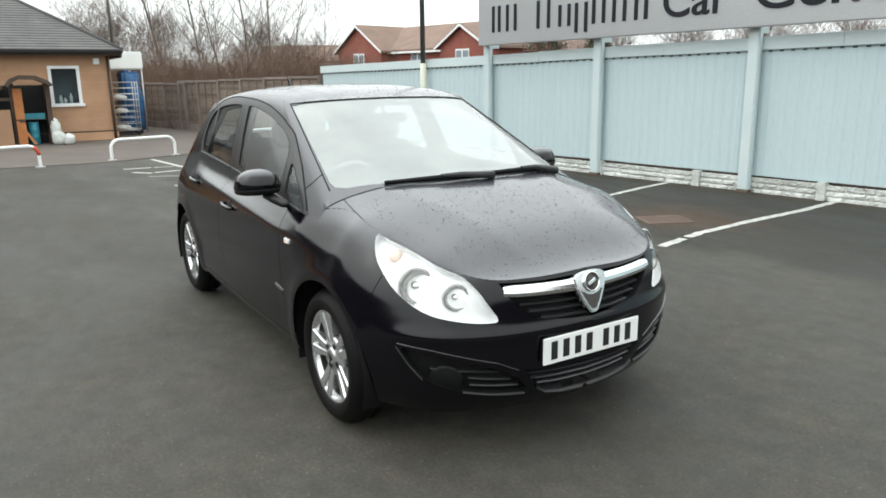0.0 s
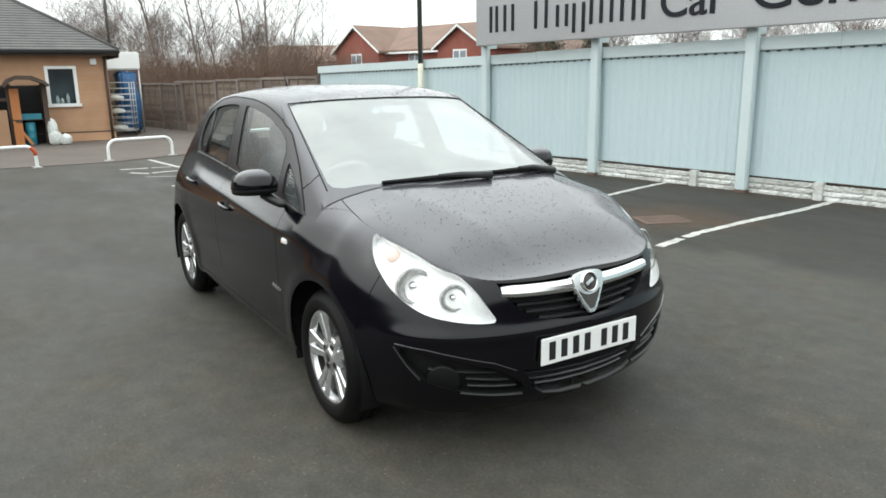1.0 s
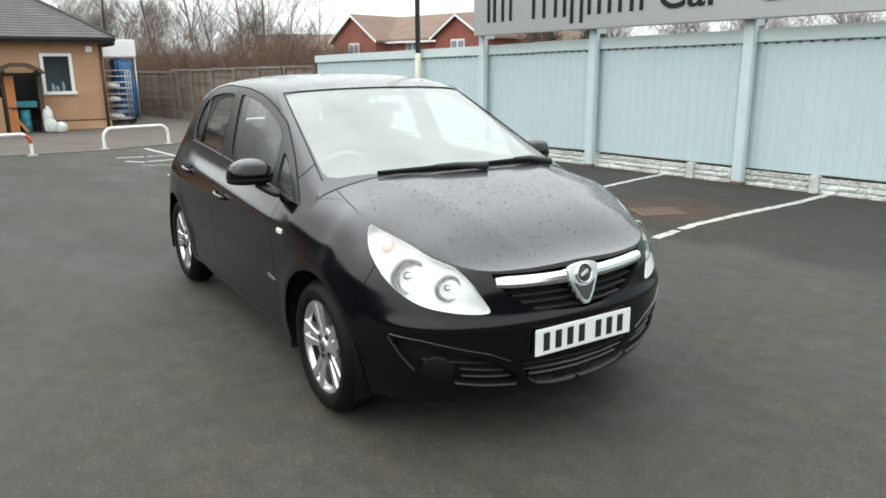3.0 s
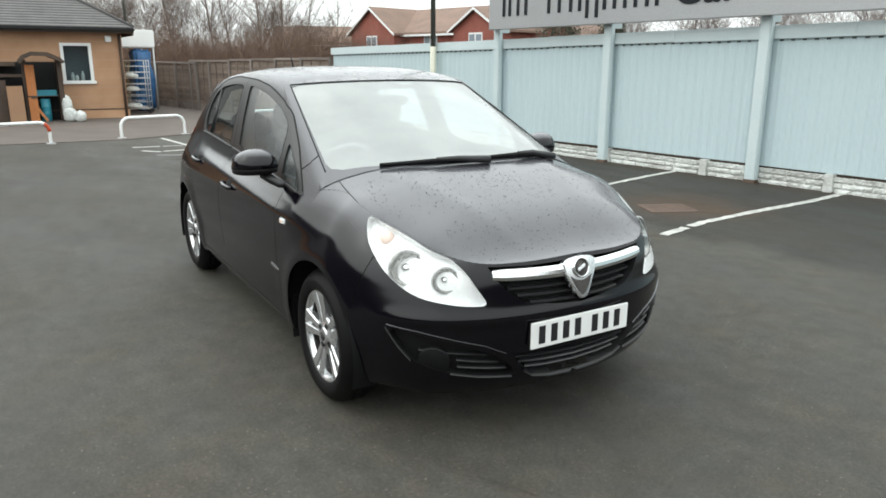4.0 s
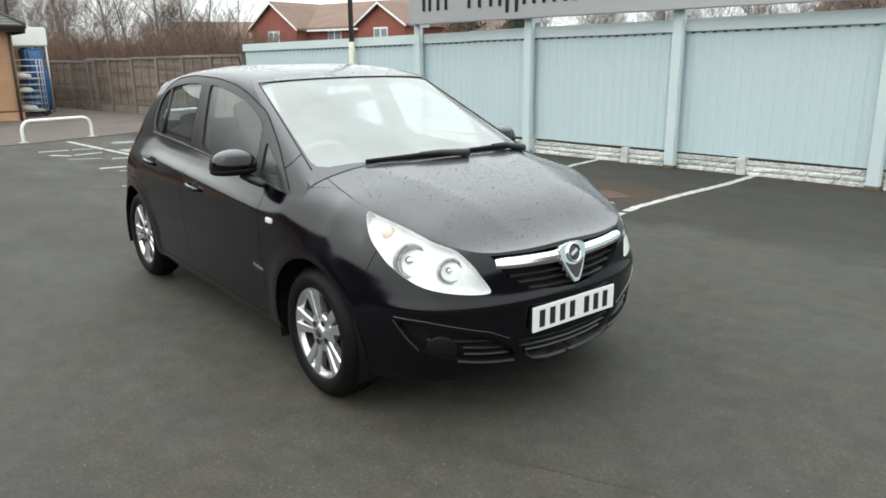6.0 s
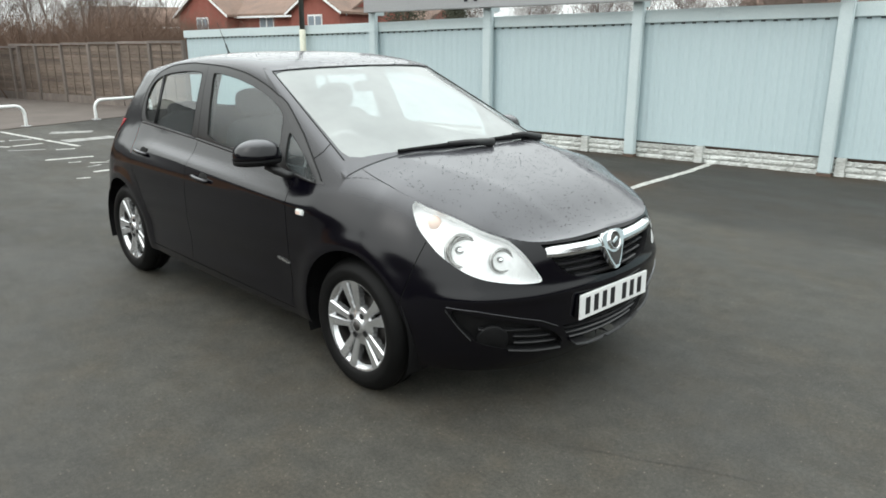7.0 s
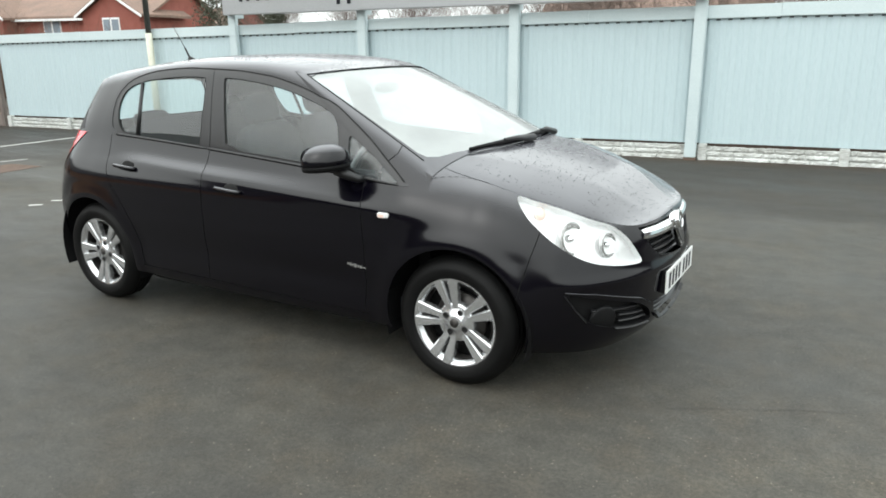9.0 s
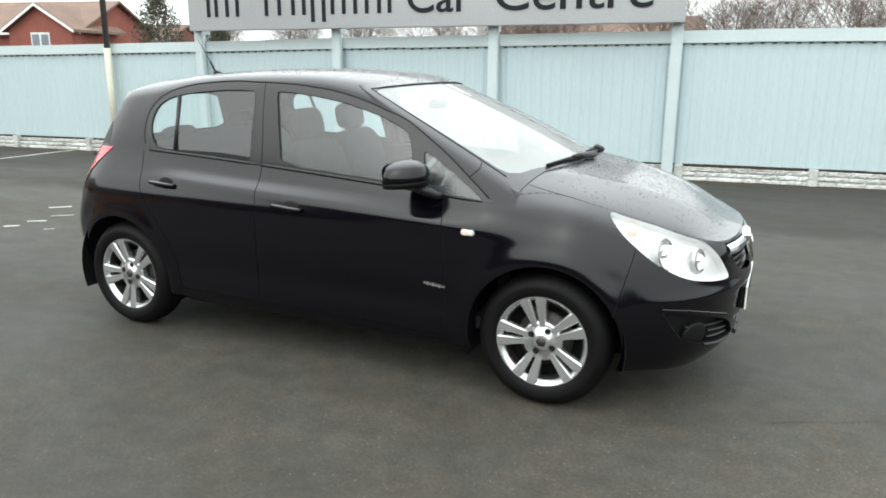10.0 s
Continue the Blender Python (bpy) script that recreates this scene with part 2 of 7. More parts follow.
M_POLE_PALE = material("cream_pole_paint", (0.50, 0.50, 0.40), 0.6, second=(0.62, 0.62, 0.52), scale=2, fine=30)
M_RUST = material("rusty_iron", (0.085, 0.06, 0.048), 0.85, second=(0.16, 0.105, 0.078), scale=10, fine=90, bump=0.002)
M_RED_PAINT = material("red_reflector", (0.55, 0.08, 0.03), 0.5)
M_DARK = material("dark_gap", (0.012, 0.012, 0.013), 0.8)
M_PANE = glass("window_pane", (0.85, 0.9, 0.9), 0.0, 1.6)
M_RIB_SHADE = material("rib_shade_grey", (0.10, 0.115, 0.12), 0.9, second=(0.15, 0.165, 0.17), scale=6, fine=60)
# blue-grey that puts the sky reflected in windows into colour
M_WINDOW_SHEEN = material("window_sheen_grey", (0.20, 0.24, 0.28), 0.9, second=(0.26, 0.30, 0.34), scale=2, fine=20)


# ---------------------------------------------------------------- helpers for building
def mesh_object(name, bm, mat, parent=None, label="", smooth=False):
    me = bpy.data.meshes.new(name)
    if isinstance(bm, bmesh.types.BMesh):
        bm.to_mesh(me)
        bm.free()
    else:
        me.from_pydata(bm[0], [], bm[1])
    me.materials.append(mat)
    if smooth:
        me.shade_smooth()
    ob = new(name, me)
    ob.parent = parent
    if label:
        tagged(ob, label)
    return ob


def part(name, bm, mat, parent, label="", smooth=False):
    return mesh_object(name, bm, mat, parent, label, smooth)


def thing(name, label, category, m=None, group="", kind=""):
    """The Empty at a thing's base that carries its parts."""
    ob = new(name)
    ob.empty_display_size = 0.1
    if m is not None:
        ob.matrix_basis = m
    return tagged(ob, label, category, group, kind)


def box(x0, x1, y0, y1, z0, z1, bevel=0.0, bm=None, m=None):
    bm = bm or bmesh.new()
    made = bmesh.ops.create_cube(bm, size=1.0)["verts"]
    t = Matrix.Translation(((x0 + x1) / 2, (y0 + y1) / 2, (z0 + z1) / 2)) @ Matrix.Diagonal((x1 - x0, y1 - y0, z1 - z0, 1))
    bmesh.ops.transform(bm, matrix=(m @ t) if m is not None else t, verts=made)
    if bevel:
        edges = list({e for v in made for e in v.link_edges})
        bmesh.ops.bevel(bm, geom=edges, offset=bevel, segments=2, affect="EDGES", clamp_overlap=True)
    return bm


def tube(points, radii, sides=10, bm=None, caps=True, closed=False):
    """A round bar along points."""
    bm = bm or bmesh.new()
    pts = [Vector(p) for p in points]
    if not isinstance(radii, (list, tuple)):
        radii = [radii] * len(pts)
    rings, side = [], None
    for i, p in enumerate(pts):
        a = pts[i - 1] if i or closed else p
        b = pts[(i + 1) % len(pts)] if i + 1 < len(pts) or closed else p
        d = (b - a).normalized()
        if side is None:
            side = d.orthogonal().normalized()
        side = (side - d * side.dot(d)).normalized()
        up = d.cross(side)
        rings.append([bm.verts.new(p + radii[i] * (math.cos(2 * math.pi * k / sides) * side + math.sin(2 * math.pi * k / sides) * up)) for k in range(sides)])
    for i in range(len(rings) if closed else len(rings) - 1):
        r, s = rings[i], rings[(i + 1) % len(rings)]
        for k in range(sides):
            f = bm.faces.new((r[k], r[(k + 1) % sides], s[(k + 1) % sides], s[k]))
            f.smooth = True
    if caps and not closed:
        bm.faces.new(rings[0][::-1])
        bm.faces.new(rings[-1])
    return bm


def lathe(profile, sides=32, bm=None, m=None, smooth=True):
    """Turns (radius, along) round the y axis; along is y."""
    bm = bm or bmesh.new()
    rings = []
    for r, a in profile:
        if r < 1e-6:
            rings.append([bm.verts.new((0, a, 0))])
        else:
            rings.append([bm.verts.new((r * math.cos(2 * math.pi * k / sides), a, r * math.sin(2 * math.pi * k / sides))) for k in range(sides)])
    for r, s in zip(rings, rings[1:]):
        for k in range(sides):
            q = [r[k % len(r)], r[(k + 1) % len(r)], s[(k + 1) % len(s)], s[k % len(s)]]
            q = [v for i, v in enumerate(q) if v not in q[:i]]
            if len(q) > 2:
                f = bm.faces.new(q)
                f.smooth = smooth
    bmesh.ops.recalc_face_normals(bm, faces=bm.faces)
    if m is not None:
        bmesh.ops.transform(bm, matrix=m, verts=[v for ring in rings for v in ring])
    return bm


def prism(outline, y0, y1, bm=None, m=None):
    """A flat (x, z) outline given a thickness from y0 to y1."""
    bm = bm or bmesh.new()
    a = [bm.verts.new((x, y0, z)) for x, z in outline]
    b = [bm.verts.new((x, y1, z)) for x, z in outline]
    n = len(a)
    fs = [bm.faces.new(a), bm.faces.new(b[::-1])] + [bm.faces.new((a[(i + 1) % n], a[i], b[i], b[(i + 1) % n])) for i in range(n)]
    bmesh.ops.recalc_face_normals(bm, faces=fs)
    if m is not None:
        bmesh.ops.transform(bm, matrix=m, verts=a + b)
    return bm


# ---------------------------------------------------------------- ground and road paint
def slab(name, outline, z0, z1, mat, label, category, kind="structure"):
    bm = bmesh.new()
    lo = [bm.verts.new((x, y, z0)) for x, y in outline]
    hi = [bm.verts.new((x, y, z1)) for x, y in outline]
    n = len(lo)
    bm.faces.new(hi)
    for i in range(n):
        bm.faces.new((lo[i], lo[(i + 1) % n], hi[(i + 1) % n], hi[i]))
    bmesh.ops.recalc_face_normals(bm, faces=bm.faces)
    return tagged(mesh_object(name, bm, mat), label, category, kind=kind)


bm = bmesh.new()
bmesh.ops.create_grid(bm, x_segments=8, y_segments=8, size=400)
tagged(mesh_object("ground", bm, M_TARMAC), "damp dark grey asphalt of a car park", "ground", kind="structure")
slab("forecourt", [(-11.884, -14.059), (-11.17, 0.039), (-11.819, 1.817), (-12.606, 3.791), (-12.888, 5.028), (-39.391, 0.285), (-40.136, -14.408)], -0.05, 0.012, M_CONCRETE,
     "worn pinkish grey concrete forecourt beyond the hoop barriers", "pavement")


def stroke(points, width, label, seed=0, name="road_marking", mat=None):
    """A worn painted line on the ground along points, with uneven edges."""
    rnd = random.Random(seed)
    bm = bmesh.new()
    pts = [Vector((*p, 0)) for p in points]
    out = []
    for a, b in zip(pts, pts[1:]):
        n = max(2, int((b - a).length / 0.08))
        out += [a.lerp(b, i / n) for i in range(n)]
    out.append(pts[-1])
    rows = []
    for i, p in enumerate(out):
        d = (out[min(i + 1, len(out) - 1)] - out[max(i - 1, 0)]).normalized()
        s = Vector((-d.y, d.x, 0))
        w0, w1 = [width / 2 * rnd.uniform(0.72, 1.1) for _ in range(2)]
        rows.append((bm.verts.new(p + s * w0 + Vector((0, 0, 0.004))), bm.verts.new(p - s * w1 + Vector((0, 0, 0.004)))))
    for (a, b), (c, d) in zip(rows, rows[1:]):
        if rnd.random() > 0.012 or len(rows) < 12:
            bm.faces.new((a, b, d, c))
    return tagged(mesh_object(name, bm, mat or M_LINE), label, "road marking", kind="structure")


stroke([(-0.24, 3.03), (-0.42, 3.78), (-0.50, 4.68), (-0.55, 5.67), (-0.65, 6.50)], 0.10, "worn white bay line running to the fence", 1, "bay_line")
stroke([(-2.35, 3.60), (-2.60, 4.74), (-2.81, 5.59), (-2.93, 6.22)], 0.09, "worn white bay line running to the fence", 2, "bay_line")
stroke([(-9.422, 2.442), (-9.447, 3.88), (-9.5, 5.368)], 0.09, "worn white bay line running to the fence", 3, "bay_line")
stroke([(-11.183, 0.753), (-9.597, 0.931), (-8.208, 1.107)], 0.09, "worn white line on the car park", 4, "bay_line")
for k, (pts, w) in enumerate([
        ([(-10.365, 1.339), (-10.087, 1.957)], 0.34), ([(-8.996, 1.127), (-9.023, 1.95)], 0.42), ([(-9.742, 0.007), (-9.68, 0.454)], 0.10),
        ([(-9.677, 0.514), (-9.641, 0.832)], 0.12), ([(-9.148, 0.064), (-8.84, 0.316)], 0.10), ([(-8.886, 0.365), (-8.962, 0.81)], 0.10),
        ([(-8.403, 0.172), (-8.184, 0.621)], 0.08), ([(-8.031, 0.723), (-7.969, 0.971)], 0.09), ([(-7.047, 0.288), (-6.978, 0.884)], 0.11),
        ([(-7.019, 1.231), (-6.989, 1.44)], 0.10), ([(-6.616, 0.442), (-6.579, 0.592)], 0.07), ([(-6.409, 0.643), (-6.3, 0.843)], 0.06),
        ([(-6.071, 0.499), (-6.16, 0.696)], 0.06), ([(-5.631, 0.425), (-5.663, 0.782)], 0.10), ([(-5.302, 0.111), (-5.246, 0.251)], 0.06),
        ([(-7.766, 2.065), (-7.647, 2.464)], 0.09), ([(-6.445, 0.891), (-6.242, 1.013)], 0.05), ([(-4.941, 1.406), (-4.785, 1.566)], 0.06), ([(-4.522, 1.113), (-4.357, 1.254)], 0.06),
        ([(-4.497, 0.836), (-4.354, 0.937)], 0.05), ([(-4.48, 0.588), (-4.377, 0.669)], 0.06), ([(-4.033, 0.663), (-3.961, 0.723)], 0.04)]):
    stroke(pts, w, "worn fragment of white painted lettering", 20 + k, "paint_fragment", M_FADED if k < 2 or k % 3 == 0 else M_LINE)

M_CRACK = material("tarmac_crack", (0.038, 0.036, 0.033), 0.95, second=(0.056, 0.053, 0.047), scale=9, fine=60)
for k, pts in enumerate(([(2.17, -0.59), (2.28, -0.518), (2.387, -0.461), (2.52, -0.408), (2.657, -0.325), (2.86, -0.25)],)):
    stroke(pts, 0.003, "thin dark crack in the tarmac", 60 + k, "tarmac_crack", M_CRACK)

# Iron drain cover in the bay, and a round one by the far marking
def drain_cover(x, y, w, d, turn):
    t = thing("drain_cover", "rusty brown iron drain cover set in the asphalt", "drain cover", pose(x, y, 0, 0, 0, turn))
    bm = bmesh.new()
    for b in ((-w / 2, w / 2, -d / 2, -d / 2 + 0.03), (-w / 2, w / 2, d / 2 - 0.03, d / 2), (-w / 2, -w / 2 + 0.03, -d / 2 + 0.03, d / 2 - 0.03), (w / 2 - 0.03, w / 2, -d / 2 + 0.03, d / 2 - 0.03)):
        box(*b, -0.02, 0.006, bm=bm)
    part("frame", bm, M_RUST, t)
    for i in range(9):
        y0 = -d / 2 + 0.035 + i * (d - 0.07) / 9
        part("bar", box(-w / 2 + 0.032, w / 2 - 0.032, y0, y0 + (d - 0.07) / 9 * 0.62, -0.02, 0.005), M_RUST, t)
    return t


drain_cover(-1.09, 4.02, 0.42, 0.50, -24)
drain_cover(-7.088, 1.826, 0.6, 0.6, 6)

# ---------------------------------------------------------------- pale blue boundary fence with its sign
FENCE = pose(0.741, 6.701, 0, 0, 0, 6.81)
RND = random.Random(5)


def ribbed_sheet(width, z0, z1, pitch=0.142):
    """A sheet of trapezoid-ribbed steel cladding."""
    xs, ys, x = [0.0], [0.0], 0.0
    while x < width - 1e-6:
        for dx, y in ((0.034, 0.0), (0.022, -0.009), (0.064, -0.009), (0.022, 0.0)):
            xs.append(min(x + dx, width))
            x, _ = x + dx, ys.append(y)
    front = [(a, b) for a, b in zip(xs, ys)]
    vs, fs = [], []
    for z in (z0, z1):
        vs += [(a, b, z) for a, b in front]
        vs += [(a, b + 0.003, z) for a, b in front]
    n = len(front)
    for i in range(n - 1):
        fs += [(i, i + 1, 2 * n + i + 1, 2 * n + i), (n + i + 1, n + i, 3 * n + i, 3 * n + i + 1), (i, n + i, n + i + 1, i + 1)]
    return vs, fs


fence = thing("boundary_fence", "pale blue ribbed steel fence with peeling white gravel boards", "fence", FENCE, kind="structure")
def fence_top(s):
    """The cap rail climbs a little towards the sign's near end."""
    return min(1.800 + 0.0135 * (s + 13.5), 1.985)


sheet_mesh = None
for i in range(24):
    s = -13.48 + i * 0.994
    if sheet_mesh is None:
        ob = part("sheet", ribbed_sheet(0.994, 0.0, 1.48), M_PALE_BLUE, fence)
        sheet_mesh = ob.data
    else:
        ob = new("sheet", sheet_mesh)
        ob.parent = fence
    ob.matrix_basis = pose(s, 0, 0.222 + RND.uniform(-0.006, 0.004)) @ Matrix.Diagonal((1, 1, (fence_top(s) - 0.1 - 0.214) / 1.48, 1))
for i in range(10):
    s = -13.5 + i * 2.4
    dz = RND.uniform(-0.004, 0.004)
    # the grey strip stands for shade in the rib hollows under the cap
    for name, y0, y1, low, high, mat, label in (("cap_rail", -0.055, 0.05, -0.160, 0.0, M_POST_BLUE, ""), ("rib_shade_strip", -0.0035, 0.002, -0.186, -0.164, M_RIB_SHADE, "grey strip standing for shade under the cap rail")):
        bm = box(0.0, 2.398, y0, y1, low + dz, high + dz, 0.004 if not label else 0.0)
        for v in bm.verts:
            v.co.z += fence_top(s + v.co.x)
            v.co.x += s
        part(name, bm, mat, fence, label)
stubs = [0.11 + 1.69 * k for k in range(-8, 6)]
for a, b in zip(stubs, stubs[1:]):
    # one rock-faced concrete board a bay, its false courses broken and uneven
    low, high, cols, rows = -0.02, 0.188 + RND.uniform(-0.012, 0.006), 72, 9
    tip = RND.uniform(-0.012, 0.012)
    vs, fs = [], []
    cuts = [[RND.uniform(0.12, 0.42) for _ in range(30)] for _ in range(3)]
    for j in range(rows + 1):
        z = j / rows
        course = min(int(z * 3), 2)
        for i in range(cols + 1):
            u = i / cols
            along_board, stone = u * (b - a - 0.11) + 0.04 * course, 0
            while along_board > cuts[course][stone] and stone < 29:
                along_board -= cuts[course][stone]
                stone += 1
            joint = min(along_board, cuts[course][stone] - along_board) < 0.014 or abs(z * 3 - round(z * 3)) < 0.12 and 0.05 < z < 0.95
            proud = 0.002 if joint else 0.020 + 0.012 * noise.noise(Vector((stone * 3.1 + a, course * 5.7, 0))) + RND.uniform(-0.007, 0.007)
            top = RND.uniform(-0.006, 0.003) if j == rows else 0
            vs.append((a + 0.055 + u * (b - a - 0.11), -0.020 - proud, low + (high - low) * z + top + tip * (u - 0.5)))
    n = cols + 1
    fs = [(j * n + i, j * n + i + 1, (j + 1) * n + i + 1, (j + 1) * n + i) for j in range(rows) for i in range(cols)]
    o = len(vs)
    vs += [(x, 0.02, z) for x, y, z in vs[rows * n:]]
    fs += [(rows * n + i, rows * n + i + 1, o + i + 1, o + i) for i in range(cols)]
    part("gravel_board", (vs, fs), M_WHITE_BOARD, fence)
# added behind the fence: its dark brown stands for shade in the gap
part("gap_shade_board", box(-13.40, 8.6, 0.03, 0.05, -0.02, 0.40), M_BROWN_WOOD, fence, "added dark board standing for shade in the gap above the gravel boards")
for s in stubs:
    part("stub_post", box(s - 0.055, s + 0.055, -0.075, 0.02, -0.03, 0.215, 0.006), M_WHITE_BOARD, fence)

sign = thing("sign_board", "long silver car dealer sign on pale blue posts above the fence", "sign", FENCE)
SIGN_Y, SIGN_BASE = -0.30, 2.032
SIGN_RISE = 0.0047  # the board climbs with the fence


def on_sign(bm):
    for v in bm.verts:
        v.co.z += SIGN_RISE * (v.co.x + 7.5)
    return bm


part("panel", on_sign(box(-7.51, 0.045, SIGN_Y, SIGN_Y + 0.14, SIGN_BASE, 3.02, 0.008)), M_SIGN, sign)
for s in (-7.47, -5.00, -2.535, -0.04):
    post = part("post", box(s - 0.076, s + 0.076, -0.155, -0.06, 0.03, SIGN_BASE + 0.9, 0.014), M_POST_BLUE, sign)
    part("rear_flange", box(s - 0.05, s + 0.05, -0.06, 0.12, 1.99, SIGN_BASE + 0.85, 0.004), M_POST_BLUE, post)
    part("rusty_foot", box(s - 0.080, s + 0.080, -0.159, -0.056, -0.02, 0.034, 0.004), M_RUST, post, "rusty foot where the paint has gone")


def lettering(text, x0, x1, z, height, parent):
    """A word in raised charcoal letters, fitted between x0 and x1."""
    cu = bpy.data.curves.new("letters", "FONT")
    cu.body, cu.extrude, cu.offset = text, 0.012, 0.006
    tmp = new("letters", cu)
    bpy.context.view_layer.update()
    me = bpy.data.meshes.new_from_object(tmp.evaluated_get(bpy.context.evaluated_depsgraph_get()))
    bpy.data.objects.remove(tmp)
    co = np.array([v.co for v in me.vertices])
    lo, hi = co.min(0), co.max(0)
    cap = 0.70
    for v in me.vertices:
        v.co = ((v.co.x - lo[0]) / (hi[0] - lo[0]) * (x1 - x0) + x0, SIGN_Y - 0.004 - v.co.z, z + v.co.y / cap * height + SIGN_RISE * ((v.co.x - lo[0]) / (hi[0] - lo[0]) * (x1 - x0) + x0 + 7.5))
    me.materials.append(M_LETTER)
    ob = new("word", me)
    ob.parent = parent
    return ob


LET_Z, LET_H = 2.236, 0.42
# The two words of the trader's own name are plain bars of their size
for mid, low, top, width in ((-7.05, 0.0, 1.0, 0.20), (-6.69, 0.0, 1.0, 0.24), (-5.97, 0.0, 1.0, 0.28), (-5.53, 0.0, 0.76, 0.24), (-5.20, -0.25, 0.76, 0.24), (-4.87, 0.0, 1.0, 0.24), (-4.50, 0.0, 0.76, 0.24), (-4.13, 0.0, 0.76, 0.22)):
    for side in (-1, 1):
        edge = mid + side * (width / 2 - 0.028)
        part("letter_bar", on_sign(box(edge - 0.028, edge + 0.028, SIGN_Y - 0.014, SIGN_Y - 0.002, LET_Z + LET_H * low, LET_Z + LET_H * top)), M_LETTER, sign)
lettering("Car", -3.77, -2.82, LET_Z, LET_H, sign)
lettering("Centre", -2.47, -0.36, LET_Z, LET_H, sign)


# ---------------------------------------------------------------- lamp post by the fence
def lamp_post(x, y, r, split, top, label, pale=True):
    t = thing("lamp_post", label, "lamp post", pose(x, y, 0))
    if pale:
        part("lower_pole", tube([(0, 0, -0.02), (0, 0, split)], [r, r * 0.95], 14), M_POLE_PALE, t, "cream painted lower pole")
    part("upper_pole", tube([(0, 0, split if pale else 0), (0, 0, top)], [r * 0.8, r * 0.6], 14), M_POLE, t)
    part("base_collar", tube([(0, 0, -0.02), (0, 0, 0.25)], r * 1.25, 14), M_POLE_PALE if pale else M_POLE, t)
    return t


lamp_post(-8.50, 5.46, 0.062, 1.78, 8.0, "dark lamp post with a cream lower part by the fence")
lamp_post(-34.26, 3.70, 0.09, 1, 9.0, "thin grey lamp post behind the brick building", False)


# ---------------------------------------------------------------- hoop barriers
def hoop(x, y, length, height, turn, banded):
    t = thing("hoop_barrier", "white tubular steel hoop barrier" + (" with a worn red band" if banded else ""), "barrier", pose(x, y, 0, 0, 0, turn), "hoop barriers")
    r, R = 0.030, 0.17
    arc = [(0, 0, -0.05), (0, 0, 0.1)] + [(R - R * math.cos(a), 0, height - R + R * math.sin(a)) for a in np.linspace(0, math.pi / 2, 7)]
    arc += [(length - p[0], p[1], p[2]) for p in arc[::-1]]
    part("tube", tube(arc, r, 12), M_WHITE, t)
    if banded:
        n = len(arc)
        part("band", tube([(p[0], p[1], p[2]) for p in arc[n - 7:n - 2]], r + 0.003, 12), M_RED_PAINT, t, "faded red band at the bend")
        part("band", tube([(p[0], p[1], p[2]) for p in arc[2:7]], r + 0.003, 12), M_RED_PAINT, t, "faded red band at the bend")
    for xx in (0, length):
        part("base_plate", box(xx - 0.07, xx + 0.07, -0.07, 0.07, -0.01, 0.022, 0.004), M_GALV, t)
    return t


hoop(-10.72, -2.70, 1.54, 0.400, 103, True)
hoop(-11.46, 0.07, 1.30, 0.400, 103, False)
hoop(-12.20, 2.77, 1.38, 0.400, 106, False)


# ---------------------------------------------------------------- timber fence
def timber_fence(x0, y0, x1, y1, height, panel, label, seed, slope=0.0):
    rnd = random.Random(seed)
    length = math.hypot(x1 - x0, y1 - y0)
    t = thing("timber_fence", label, "fence", pose(x0, y0, 0, 0, 0, math.degrees(math.atan2(y1 - y0, x1 - x0))), kind="structure")
    n = round(length / panel)
    rows = 17
    slat_h = (height - 0.32) / rows
    for i in range(n):
        s = i * panel
        sag = rnd.uniform(-0.012, 0.012) + slope * (s + panel / 2)
        for k in range(rows):
            z = 0.24 + k * slat_h + sag
            # each slat weaves behind and before the battens
            vs, fs = [], []
            for j in range(13):
                u = j / 12
                wave = 0.006 * math.sin(3 * math.pi * u) * (1 if k % 2 else -1)
                x, dz = s + 0.045 + (panel - 0.09) * u, rnd.uniform(-0.004, 0.004)
                vs += [(x, wave - 0.006, z + dz), (x, wave + 0.006, z + dz), (x, wave + 0.002, z + slat_h * 0.92 + dz), (x, wave - 0.010, z + slat_h * 0.92 + dz)]
            for j in range(12):
                fs += [(4 * j + a, 4 * j + 4 + a, 4 * j + 4 + (a + 1) % 4, 4 * j + (a + 1) % 4) for a in range(4)]
            part("slat", (vs, fs), M_TIMBER, t)
        for b in (0.35, 0.67):
            part("batten", box(s + panel * b - 0.016, s + panel * b + 0.016, 0.008, 0.026, 0.22, height - 0.05 + sag), M_TIMBER, t)
        part("gravel_board", box(s + 0.04, s + panel - 0.04, -0.02, 0.025, -0.02, 0.215, 0.006), M_TIMBER_POST, t, "buff concrete board at the foot")
        part("top_rail", box(s + 0.03, s + panel - 0.03, -0.035, 0.05, height - 0.06 + sag, height + sag, 0.004), M_TIMBER_POST, t)
    for i in range(n + 1):
        part("post", box(i * panel - 0.042, i * panel + 0.042, -0.02, 0.06, -0.03, height + slope * i * panel + rnd.uniform(-0.03, 0.02), 0.006), M_TIMBER_POST, t)
    return t


timber_fence(-12.756, 5.077, -19.324, 3.46, 1.60, 1.21, "weathered brown woven timber fence with greyed posts", 3, -0.014)
timber_fence(-19.375, 3.41, -25.692, 2.24, 1.46, 1.6, "older grey-brown lapped timber fence", 4)


